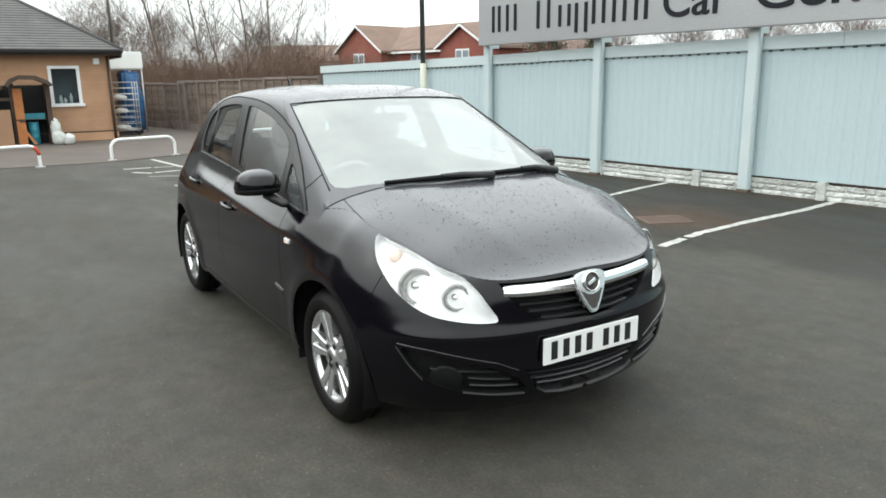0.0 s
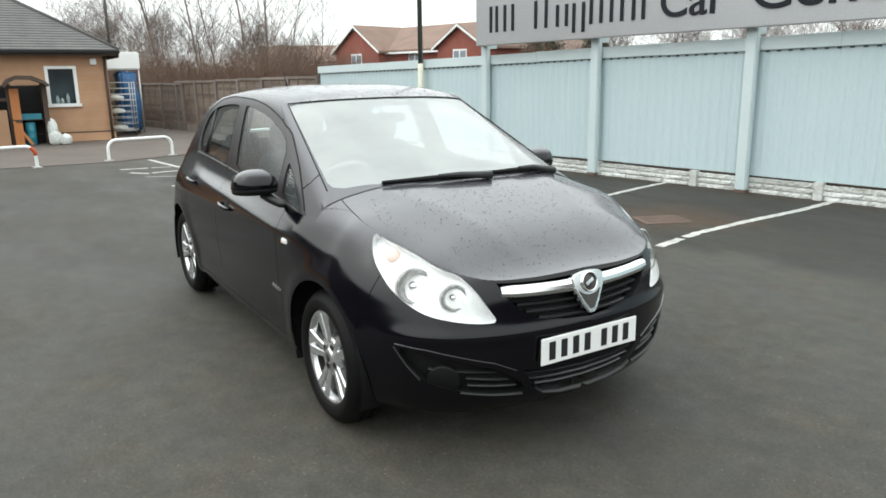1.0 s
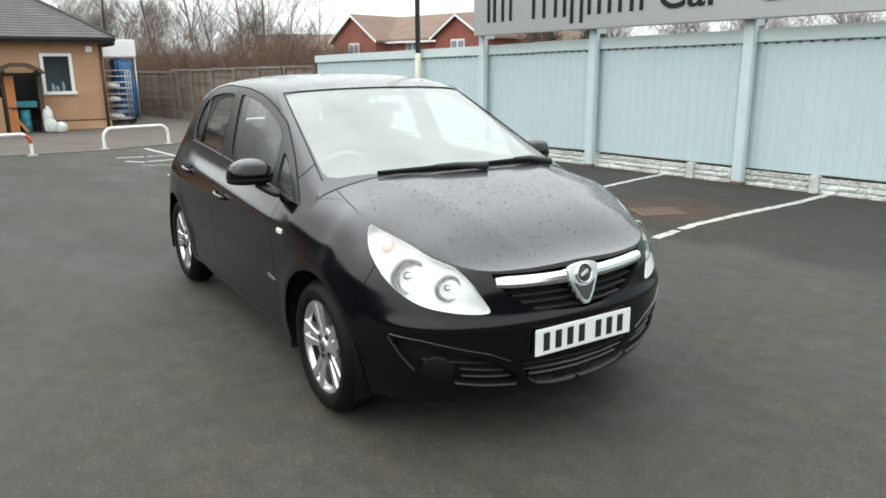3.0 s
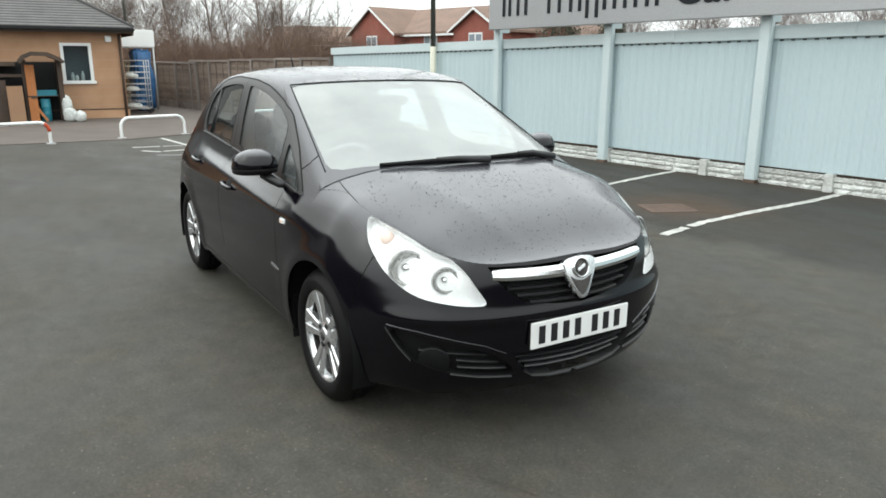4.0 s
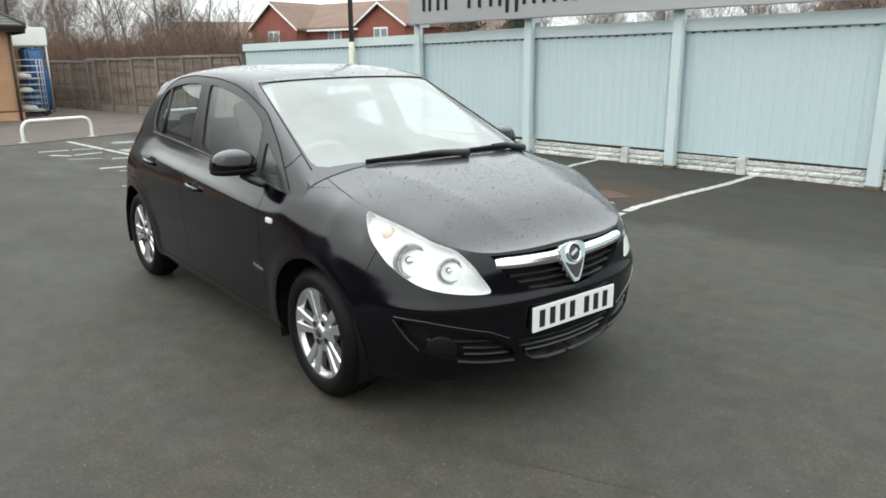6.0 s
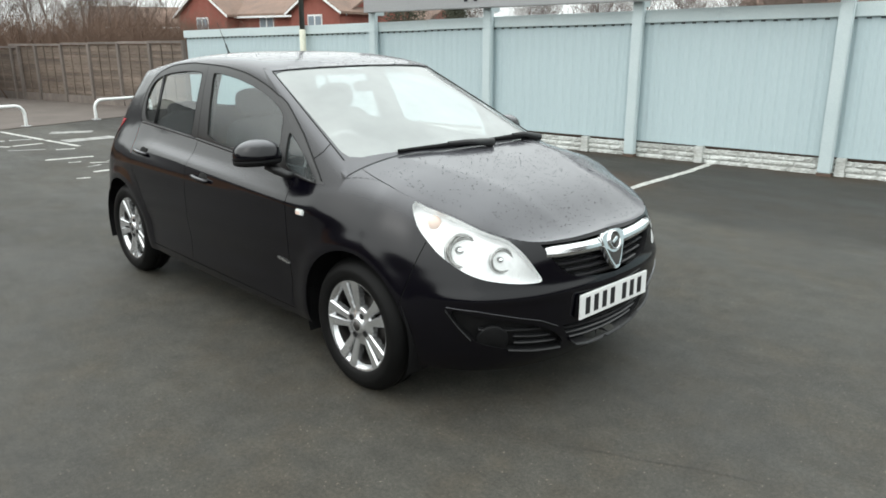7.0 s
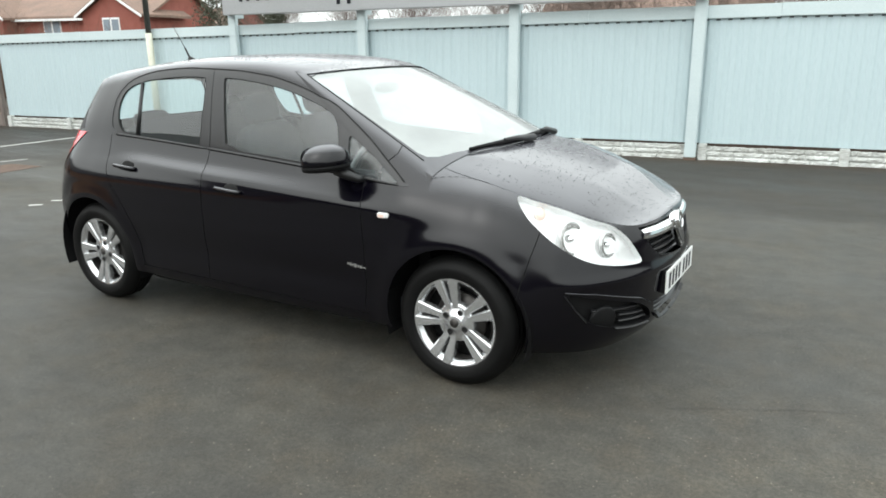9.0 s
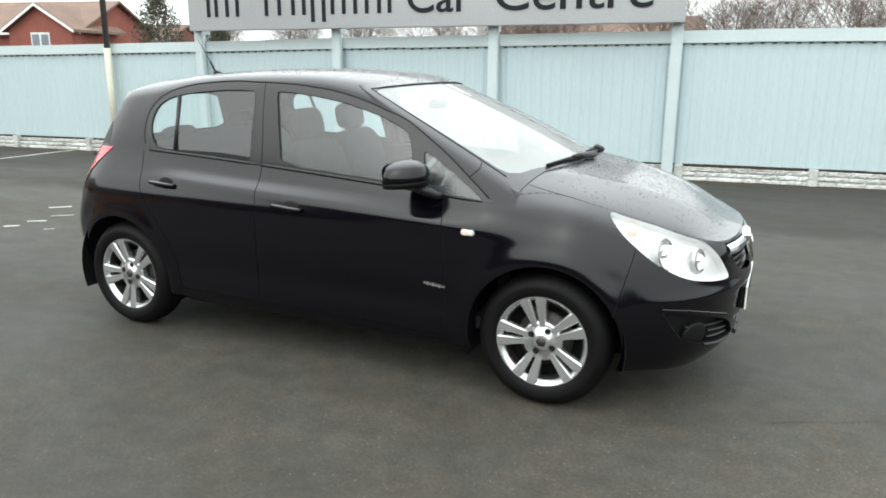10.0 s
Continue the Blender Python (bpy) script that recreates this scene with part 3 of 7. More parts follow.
# ---------------------------------------------------------------- brick building
def brick_wall_material(base):
    m = base.copy()
    m.name = "buff_brick_wall"
    n, l = m.node_tree.nodes, m.node_tree.links
    p = n["Principled BSDF"]
    src = p.inputs["Base Color"].links[0].from_socket
    co, mp, br = n.new("ShaderNodeTexCoord"), n.new("ShaderNodeMapping"), n.new("ShaderNodeTexBrick")
    mp.inputs["Rotation"].default_value = (radians(90), 0, radians(90))
    l.new(co.outputs["Object"], mp.inputs["Vector"])
    l.new(mp.outputs[0], br.inputs["Vector"])
    br.inputs["Scale"].default_value = 1.0
    br.inputs["Brick Width"].default_value, br.inputs["Row Height"].default_value, br.inputs["Mortar Size"].default_value = 0.225, 0.075, 0.005
    l.new(src, br.inputs["Color1"])
    l.new(src, br.inputs["Color2"])
    br.inputs["Mortar"].default_value = (0.44, 0.31, 0.22, 1)
    l.new(br.outputs["Color"], p.inputs["Base Color"])
    return m


M_BRICK_WALL = brick_wall_material(M_BRICK)


# The building and all that stands round it share one place and rise
YARD = Matrix.Translation((0.27, -0.31, 0)) @ Matrix.Diagonal((1, 1, 1.03, 1))


def brick_building():
    """A single-storey hipped brick building; its front looks along +x."""
    fx, bx, y0, y1, zt = -17.5, -25.5, -19.0, 1.36, 2.22
    t = thing("brick_building", "single-storey buff brick building with a grey hipped roof", "building", YARD)
    wy0, wy1, wz0, wz1 = -0.12, 0.61, 0.895, 1.870
    bm = bmesh.new()
    for a, b, z0, z1 in ((y0, wy0, 0, zt), (wy1, y1, 0, zt), (wy0, wy1, 0, wz0), (wy0, wy1, wz1, zt)):
        box(fx - 0.3, fx, a, b, z0, z1, bm=bm)
    part("front_wall", bm, M_BRICK_WALL, t)
    part("end_wall", box(bx, fx - 0.3, y1 - 0.3, y1, 0, zt), M_BRICK_WALL, t)
    part("end_wall", box(bx, fx - 0.3, y0, y0 + 0.3, 0, zt), M_BRICK_WALL, t)
    part("rear_wall", box(bx - 0.3, bx, y0, y1, 0, zt), M_BRICK_WALL, t)
    part("plinth_course", box(fx, fx + 0.03, y0, y1 + 0.03, 0.0, 0.22), M_BRICK_WALL, t, "projecting brick plinth")
    part("plinth_cap", box(fx, fx + 0.04, y0, y1 + 0.04, 0.223, 0.25), M_BROWN_WOOD, t, "dark band over the plinth")
    # window
    w = part("window", box(fx - 0.10, fx - 0.03, wy0, wy1, wz0, wz0 + 0.06), M_WHITE, t, "white-framed window")
    part("frame_side", box(fx - 0.10, fx + 0.02, wy0, wy0 + 0.075, wz0 + 0.06, wz1 - 0.07), M_WHITE, w)
    part("frame_side", box(fx - 0.10, fx + 0.02, wy1 - 0.075, wy1, wz0 + 0.06, wz1 - 0.07), M_WHITE, w)
    part("frame_head", box(fx - 0.10, fx + 0.02, wy0, wy1, wz1 - 0.07, wz1), M_WHITE, w)
    part("sill", box(fx - 0.03, fx + 0.07, wy0 - 0.04, wy1 + 0.04, wz0 - 0.02, wz0 + 0.055, 0.006), M_WHITE, w)
    ob = part("pane", box(fx - 0.075, fx - 0.068, wy0 + 0.075, wy1 - 0.075, wz0 + 0.06, wz1 - 0.07), M_PANE, w)
    ob.visible_shadow = False
    # added close behind the pane; its blue-grey stands for blind and reflected sky
    part("sheen_backdrop", box(fx - 0.62, fx - 0.57, wy0 - 0.3, wy1 + 0.3, 0.3, 2.2), M_WINDOW_SHEEN, t)
    for k, (yy, h) in enumerate(((0.12, 0.20), (0.22, 0.14), (0.36, 0.24))):
        part("jar_on_sill", lathe([(0, 0), (0.04, 0), (0.04, h * 0.7), (0.02, h * 0.8), (0.02, h), (0, h)], 12, m=Matrix.Translation((fx - 0.16, yy, wz0 + 0.06)) @ Matrix.Rotation(radians(90), 4, "X")), M_WHITE, t)
    part("ledge", box(fx - 0.28, fx - 0.10, wy0, wy1, wz0 - 0.02, wz0 + 0.055), M_WHITE, w)
    # security lamp and gutter
    sl = part("security_lamp", box(fx, fx + 0.09, 0.95, 1.10, 1.90, 2.05, 0.012), M_WHITE, t, "white box lamp under the eaves")
    part("lens", box(fx + 0.09, fx + 0.11, 0.97, 1.08, 1.92, 2.0, 0.004), M_WHITE, sl)
    part("gutter", box(fx + 0.34, fx + 0.44, y0 - 0.4, y1 + 0.29, 2.16, 2.23, 0.02), M_DARK, t)
    part("fascia", box(fx + 0.30, fx + 0.338, y0 - 0.4, y1 + 0.27, 2.11, 2.24), M_BROWN_WOOD, t)
    part("soffit", box(fx, fx + 0.30, y0 - 0.4, y1 + 0.22, 2.14, 2.18), M_BROWN_WOOD, t)
    part("end_fascia", box(bx, fx + 0.30, y1 + 0.23, y1 + 0.265, 2.06, 2.24), M_BROWN_WOOD, t)
    part("downpipe", tube([(fx + 0.05, y1 - 0.06, 0.0), (fx + 0.05, y1 - 0.06, 2.1)], 0.035, 10), M_BROWN_WOOD, t)
    # hipped roof of overlapping tile courses
    ex0, ex1, ey0, ey1 = bx - 0.35, fx + 0.40, y0 - 0.4, y1 + 0.27
    rise, half = math.tan(radians(31)), (ex1 - ex0) / 2
    vs, fs = [], []
    step = 0.11
    n = int(half / step)
    for i in range(n):
        a, b = i * step, (i + 1) * step
        for z_a, z_b in ((2.24 + a * rise + 0.028, 2.24 + b * rise + 0.004),):
            ra = [(ex1 - a, ey0 + a), (ex1 - a, ey1 - a), (ex0 + a, ey1 - a), (ex0 + a, ey0 + a)]
            rb = [(ex1 - b, ey0 + b), (ex1 - b, ey1 - b), (ex0 + b, ey1 - b), (ex0 + b, ey0 + b)]
            if not vs:
                vs += [(x, y, z_a - 0.028) for x, y in ra]
            o = len(vs) - 4
            vs += [(x, y, z_a) for x, y in ra] + [(x, y, z_b) for x, y in rb]
            for k in range(4):
                q = (k + 1) % 4
                fs += [(o + k, o + q, o + 4 + q, o + 4 + k), (o + 4 + k, o + 4 + q, o + 8 + q, o + 8 + k)]
    part("roof", (vs, fs), M_SLATE, t, "grey tiled hipped roof")
    for sy, cy in ((1, ey1), (-1, ey0)):
        part("hip_tiles", tube([(ex1, cy, 2.27), (ex1 - half, cy - sy * half, 2.27 + half * rise)], 0.040, 8), M_SLATE, t)
    part("ridge_tiles", tube([(ex1 - half, ey0 + half, 2.27 + half * rise), (ex1 - half, ey1 - half, 2.27 + half * rise)], 0.08, 8), M_SLATE, t)
    return t


brick_building()


def store_shelter():
    """The dark timber store against the brick wall."""
    t = thing("store_shelter", "dark-stained timber store with an open front against the brick wall", "shed", YARD @ pose(-16.95, 0.13, 0.012))
    for y in (-0.36, -1.12, -3.1):
        part("post", box(-0.05, 0.05, y - 0.055, y + 0.055, 0, 1.45, 0.008), M_BROWN_WOOD, t)
    part("side_panel", box(-0.55, -0.05, -0.40, -0.34, 0, 1.45), M_BROWN_WOOD, t)
    part("back_panel", box(-0.545, -0.51, -3.1, -0.41, 0, 1.4), M_DARK, t)
    roof = [(-1.25, 1.42), (-1.15, 1.55), (-0.95, 1.63), (-0.6, 1.62), (-0.34, 1.50), (-0.24, 1.40), (-0.30, 1.37), (-0.40, 1.44), (-0.62, 1.53), (-0.95, 1.54), (-1.1, 1.47), (-1.2, 1.36)]
    part("bowed_roof", prism(roof, -0.55, 0.12, m=Matrix.Rotation(radians(90), 4, "Z")), M_BROWN_WOOD, t, "bowed felt roof")
    part("lean_to_roof", box(-0.5, 0.15, -4.6, -1.3, 1.30, 1.40, 0.01), M_BROWN_WOOD, t, "dark felted lean-to roof")
    part("rail", box(-0.03, 0.03, -4.6, -1.18, 1.05, 1.12), M_BROWN_WOOD, t)
    part("lower_panel", box(-0.04, 0.02, -4.6, -1.55, 0.0, 0.98), M_BROWN_WOOD, t)
    return t


store_shelter()
door = thing("orange_plank_door", "orange-stained ledged timber door leaning open on the store", "door", YARD @ pose(-16.80, -0.98, 0.012, 0, 0, 0))
for k in range(2):
    part("plank", box(-0.012, 0.012, k * 0.098, k * 0.098 + 0.095, 0.02, 1.33, 0.003), M_ORANGE_WOOD, door)
part("ledge", box(0.012, 0.03, 0.0, 0.19, 0.95, 1.03), M_ORANGE_WOOD, door)
part("ledge", box(0.012, 0.03, 0.0, 0.19, 0.55, 0.62), M_BROWN_WOOD, door)
bm = box(0.0, 0.022, -0.03, 0.03, 0, 0.66)
bmesh.ops.rotate(bm, cent=(0, 0, 0), matrix=Matrix.Rotation(radians(32), 3, "X"), verts=bm.verts)
bmesh.ops.translate(bm, vec=(0.012, 0.36, 0.02), verts=bm.verts)
part("brace", bm, M_ORANGE_WOOD, door)
board = thing("fibre_board", "tan fibreboard sheet leaning on the store", "board", YARD @ pose(-16.75, -1.42, 0.012, 0, -4, 0))
part("sheet", box(0, 0.02, 0, 0.34, 0, 0.85), material("fibreboard", (0.30, 0.17, 0.10), 0.8, second=(0.36, 0.22, 0.13), scale=5, fine=80), board)


def drum(x, y, r, h, mat, label):
    t = thing("drum", label, "drum", YARD @ pose(x, y, 0.012))
    prof = [(0, 0), (r * 0.96, 0), (r, 0.02), (r, h * 0.33), (r * 1.04, h * 0.35), (r, h * 0.37), (r, h * 0.66), (r * 1.04, h * 0.68), (r, h * 0.70), (r, h - 0.02), (r * 0.95, h), (0, h)]
    part("body", lathe(prof, 20, m=Matrix.Rotation(radians(90), 4, "X")), mat, t)
    part("rim", lathe([(r * 0.9, h), (r * 1.02, h), (r * 1.02, h + 0.03), (r * 0.9, h + 0.03), (r * 0.9, h)], 20, m=Matrix.Rotation(radians(90), 4, "X")), mat, t)
    return t


drum(-17.1, -0.62, 0.12, 0.50, M_TEAL, "teal plastic drum inside the store")
tray = thing("teal_crate", "shallow teal plastic crate on the shelf of the store", "crate", YARD @ pose(-17.12, -0.62, 0.62))
bm = bmesh.new()
box(-0.12, 0.12, -0.28, 0.28, 0, 0.02, bm=bm)
for b in ((-0.12, 0.12, -0.28, -0.26), (-0.12, 0.12, 0.26, 0.28), (-0.12, -0.10, -0.26, 0.26), (0.10, 0.12, -0.26, 0.26)):
    box(*b, 0.02, 0.13, bm=bm)
part("crate_body", bm, M_TEAL, tray)
shelf = thing("store_shelf", "dark timber shelf inside the store", "shelf", YARD @ pose(-17.15, 0.12, 0.60))
part("board", box(-0.3, 0.15, -1.06, -0.42, 0, 0.018), M_BROWN_WOOD, shelf)


def bag(x, y, sx, sy, sz, seed, lean=0):
    rnd = random.Random(seed)
    t = thing("white_sack", "full white plastic sack slumped by the brick wall", "sack", YARD @ pose(x, y, 0.012, lean, 0, rnd.uniform(0, 90)), "white sacks")
    bm = bmesh.new()
    bmesh.ops.create_icosphere(bm, subdivisions=3, radius=1)
    for v in bm.verts:
        c = v.co
        k = 1 + 0.12 * noise.noise(c * 2.3 + Vector((seed, 0, 0)))
        s = Vector((math.copysign(abs(c.x) ** 0.7, c.x), math.copysign(abs(c.y) ** 0.7, c.y), math.copysign(abs(c.z) ** 0.7, c.z)))
        v.co = Vector((s.x * sx * k, s.y * sy * k, max((s.z + 0.95) * sz * k, 0)))
    part("sack", bm, M_SACK, t, smooth=True)
    part("tied_neck", tube([(0, 0, sz * 1.75), (0.02, 0, sz * 2.05)], [0.05, 0.02], 8), M_WHITE, t)
    return t


bag(-16.95, -0.15, 0.13, 0.12, 0.30, 1)
bag(-16.60, -0.13, 0.15, 0.14, 0.16, 2)
bag(-16.45, 0.08, 0.15, 0.12, 0.13, 3)


# ---------------------------------------------------------------- yard beyond the building's corner
def roll_cage(x, y, turn):
    t = thing("roll_cage", "galvanised steel roll cage standing by the building", "trolley", YARD @ pose(x, y, 0.012, 0, 0, turn), "roll cages")
    w, d, h = 0.72, 0.6, 1.45
    for a in (0, w):
        for b in (0, d):
            part("upright", tube([(a, b, 0.12), (a, b, h)], 0.014, 6), M_GALV, t)
            part("castor", lathe([(0, -0.02), (0.055, -0.02), (0.055, 0.02), (0, 0.02)], 12, m=Matrix.Translation((a, b, 0.055))), M_DARK, t)
    for k in range(9):
        z = 0.16 + k * 0.16
        part("side_bar", tube([(0, 0, z), (w, 0, z)], 0.010, 6), M_GALV, t)
        part("end_bar", tube([(w, 0, z), (w, d, z)], 0.010, 6), M_GALV, t)
    part("deck", box(0, w, 0, d, 0.12, 0.15), M_GALV, t)
    return t


roll_cage(-18.9, 1.42, 74)
roll_cage(-19.8, 1.50, 76)
for k, (z, w) in enumerate(((0.16, 0.5), (0.62, 0.4), (0.98, 0.42))):
    b = thing("folded_sacks", "heap of pale folded sacking in the roll cage", "sacking", YARD @ pose(-18.95, 1.72, z, 0, 0, 74))
    bm = bmesh.new()
    bmesh.ops.create_icosphere(bm, subdivisions=2, radius=1)
    for v in bm.verts:
        v.co = Vector((v.co.x * w * 0.5, v.co.y * 0.22, max(v.co.z, -0.35) * 0.10 + 0.045)) * (1 + 0.2 * noise.noise(v.co * 2 + Vector((k, 3, 0))))
    part("folds", bm, M_WHITE_BOARD, b, smooth=True)

cover = thing("blue_sheeted_stack", "tall stack under a blue plastic sheet", "covered stack", YARD @ pose(-20.3, 2.22, 0.012, 0, 0, 8))
bm = box(-0.35, 0.35, -0.27, 0.27, 0, 1.72, 0.06)
bmesh.ops.subdivide_edges(bm, edges=bm.edges, cuts=5, use_grid_fill=True)
for v in bm.verts:
    lump = noise.noise(Vector((v.co.x * 4 + 7, v.co.y * 4, v.co.z * 2.6)))
    v.co.x, v.co.y = [c * (1 + 0.30 * lump) * (1 - 0.35 * max(v.co.z - 1.2, 0)) for c in (v.co.x, v.co.y)]
    v.co.z += 0.05 * lump * v.co.z
part("sheet", bm, M_BLUE, cover, smooth=True)
canopy = thing("white_canopy", "flat white box canopy on steel legs behind the building", "canopy", YARD @ pose(-20.6, 2.02, 0.012, 0, 0, 8))
part("box", box(-0.6, 0.6, -0.62, 0.55, 1.80, 2.30, 0.03), M_WHITE, canopy)
for a in (-0.55, 0.55):
    for b in (-0.57, 0.5):
        part("leg", tube([(a, b, 0), (a, b, 1.82)], 0.025, 8), M_GALV, canopy)
bush = thing("yard_shrub", "clipped yellow-green shrub by the fence", "shrub", YARD @ pose(-23.2, 2.55, 0.0))
rnd = random.Random(12)
vs, fs = [], []
for k in range(900):
    p = Vector((rnd.gauss(0, 0.22), rnd.gauss(0, 0.16), rnd.uniform(0.05, 1.35)))
    a, b = Vector((rnd.uniform(-1, 1), rnd.uniform(-1, 1), rnd.uniform(-1, 1))).normalized() * 0.05, Vector((rnd.uniform(-1, 1), rnd.uniform(-1, 1), rnd.uniform(-1, 1))).normalized() * 0.03
    o = len(vs)
    vs += [p - a, p + b, p + a, p - b]
    fs += [(o, o + 1, o + 2, o + 3)]
part("leaves", (vs, fs), material("yellow_green_leaf", (0.12, 0.11, 0.025), 0.7, second=(0.18, 0.16, 0.05), scale=5, fine=30), bush)
part("stem", tube([(0, 0, -0.02), (0, 0, 1.1)], [0.03, 0.012], 8), M_BARK, bush)


# ---------------------------------------------------------------- the car
from mathutils import geometry

# Its own frame is the world's: the wheelbase's middle at the origin, nose along +x, right-hand side along -y.
def paint_material():
    m = material("black_car_paint", (0.0009, 0.0007, 0.0020), 0.5, second=(0.0016, 0.0012, 0.0034), scale=30, fine=900, coat=1.0, spec=0.0)
    p = m.node_tree.nodes["Principled BSDF"]
    p.inputs["Coat Tint"].default_value = (0.95, 0.95, 1.0, 1)
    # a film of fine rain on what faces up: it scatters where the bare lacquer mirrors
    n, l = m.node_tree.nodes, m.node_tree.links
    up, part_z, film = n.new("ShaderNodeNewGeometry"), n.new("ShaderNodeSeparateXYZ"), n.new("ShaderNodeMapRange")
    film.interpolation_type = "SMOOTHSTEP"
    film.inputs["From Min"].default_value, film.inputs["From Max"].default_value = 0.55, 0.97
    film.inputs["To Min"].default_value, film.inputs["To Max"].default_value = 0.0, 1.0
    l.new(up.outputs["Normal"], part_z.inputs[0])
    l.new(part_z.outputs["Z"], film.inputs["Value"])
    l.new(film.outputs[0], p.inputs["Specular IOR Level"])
    # wet runs between the beads stay smooth, the beaded rest is dull
    place, runs, dry, dull = n.new("ShaderNodeTexCoord"), n.new("ShaderNodeTexNoise"), n.new("ShaderNodeMapRange"), n.new("ShaderNodeMath")
    runs.inputs["Scale"].default_value, runs.inputs["Detail"].default_value = 26.0, 4.0
    l.new(place.outputs["Object"], runs.inputs["Vector"])
    dry.inputs["From Min"].default_value, dry.inputs["From Max"].default_value = 0.36, 0.56
    dry.inputs["To Min"].default_value, dry.inputs["To Max"].default_value = -0.035, 0.045
    l.new(runs.outputs["Fac"], dry.inputs["Value"])
    dull.operation = "MULTIPLY_ADD"
    dull.inputs[2].default_value = 0.135
    l.new(film.outputs[0], dull.inputs[0])
    l.new(dry.outputs[0], dull.inputs[1])
    l.new(dull.outputs[0], p.inputs["Coat Roughness"])
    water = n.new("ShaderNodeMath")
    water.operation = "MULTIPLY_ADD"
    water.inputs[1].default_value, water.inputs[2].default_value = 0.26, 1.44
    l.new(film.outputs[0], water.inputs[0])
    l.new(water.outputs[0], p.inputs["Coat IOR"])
    p.inputs["Specular Tint"].default_value = (0.96, 0.96, 1.0, 1)
    return m


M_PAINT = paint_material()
M_TRIM = material("satin_black_trim", (0.009, 0.009, 0.010), 0.40, second=(0.014, 0.014, 0.015), scale=20, fine=300)
M_SLAT = material("glossy_grille_slats", (0.016, 0.016, 0.018), 0.30, second=(0.024, 0.024, 0.026), scale=20, fine=200, spec=0.6)
M_GRAIN = material("grained_black_plastic", (0.005, 0.005, 0.0055), 0.5, second=(0.009, 0.009, 0.0095), scale=20, fine=500, bump=0.0003, spec=0.18)
M_SEAM = material("shut_line", (0.003, 0.003, 0.003), 0.9)
M_RUBBER = material("tyre_rubber", (0.003, 0.003, 0.003), 0.6, second=(0.006, 0.006, 0.006), scale=8, fine=200, bump=0.0006, spec=0.16)
M_ALLOY = material("silver_alloy", (0.62, 0.63, 0.64), 0.26, 0.85, second=(0.70, 0.71, 0.72), scale=12, fine=200)
M_CHROME = material("bright_chrome", (0.86, 0.87, 0.88), 0.10, 1.0, second=(0.90, 0.91, 0.92), scale=6, fine=90)
M_DISC = material("brake_iron", (0.055, 0.053, 0.051), 0.5, 0.6, second=(0.085, 0.078, 0.074), scale=10, fine=100)
M_LAMP_INNER = material("lamp_reflector", (0.10, 0.10, 0.095), 0.25, 0.7, second=(0.55, 0.55, 0.53), scale=70, fine=220)
M_LAMP_SHELL = material("lamp_housing", (0.70, 0.71, 0.71), 0.30, 0.25, second=(0.90, 0.91, 0.91), scale=10, fine=60)
M_AMBER = material("amber_bulb", (0.84, 0.70, 0.62), 0.3, second=(0.82, 0.58, 0.47), scale=20, fine=90)
M_TAIL = material("red_lamp_lens", (0.76, 0.05, 0.075), 0.15, second=(0.66, 0.03, 0.04), scale=20, fine=120, coat=0.8)
M_CLOTH = material("charcoal_seat_cloth", (0.024, 0.027, 0.031), 0.9, second=(0.034, 0.038, 0.043), scale=3, fine=7)
M_DASH = material("grey_dashboard", (0.034, 0.035, 0.037), 0.7, second=(0.052, 0.053, 0.055), scale=4, fine=9)
# pale grey stands for light caught along the steering wheel's rim
M_LIT_WHEEL = material("steering_rim_highlight", (0.22, 0.225, 0.23), 0.6, second=(0.30, 0.305, 0.31), scale=10, fine=60)
M_PLATE = material("white_number_plate", (0.78, 0.79, 0.78), 0.35, second=(0.82, 0.83, 0.82), scale=5, fine=60)
M_BLACK = material("plate_black", (0.012, 0.012, 0.014), 0.5)
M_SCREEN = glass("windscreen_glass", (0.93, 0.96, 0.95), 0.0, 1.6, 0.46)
M_SIDE_GLASS = glass("side_glass", (0.86, 0.94, 0.94), 0.29, 1.55, 0.036)
M_TINT_GLASS = glass("rear_glass", (0.86, 0.93, 0.93), 0.0, 1.55, 0.024)
M_LENS = glass("clear_lamp_lens", (0.995, 1.0, 1.0), 0.0, 1.4)
M_DROP = material("water_bead", (0.006, 0.006, 0.007), 0.06, second=(0.01, 0.01, 0.011), scale=20, fine=90, spec=0.35)


def spline(xs, ys):
    """A smooth curve through values at xs; works on arrays."""
    xs, ys = np.array(xs, float), np.array(ys, float)
    slope = np.gradient(ys, xs, axis=0)

    def f(x):
        x = np.clip(np.asarray(x, float), xs[0], xs[-1])
        i = np.clip(np.searchsorted(xs, x) - 1, 0, len(xs) - 2)
        h = xs[i + 1] - xs[i]
        t = (x - xs[i]) / h
        if ys.ndim > 1:
            h, t = h[..., None], t[..., None]
        return (2 * t**3 - 3 * t**2 + 1) * ys[i] + (t**3 - 2 * t**2 + t) * h * slope[i] + (3 * t**2 - 2 * t**3) * ys[i + 1] + (t**3 - t**2) * h * slope[i + 1]

    return f


# Plan outline of the lower body at mid height, rear centre to front centre along the right side
PLAN = np.array([(-1.90, 0), (-1.895, -0.25), (-1.868, -0.48), (-1.80, -0.66), (-1.67, -0.78), (-1.48, -0.838), (-1.255, -0.858), (-0.9, -0.864), (-0.4, -0.867), (0.1, -0.868),
                 (0.6, -0.867), (1.0, -0.864), (1.255, -0.860), (1.45, -0.848), (1.60, -0.820), (1.73, -0.760), (1.835, -0.680), (1.92, -0.575), (1.985, -0.445), (2.026, -0.30), (2.046, -0.15), (2.053, 0)])
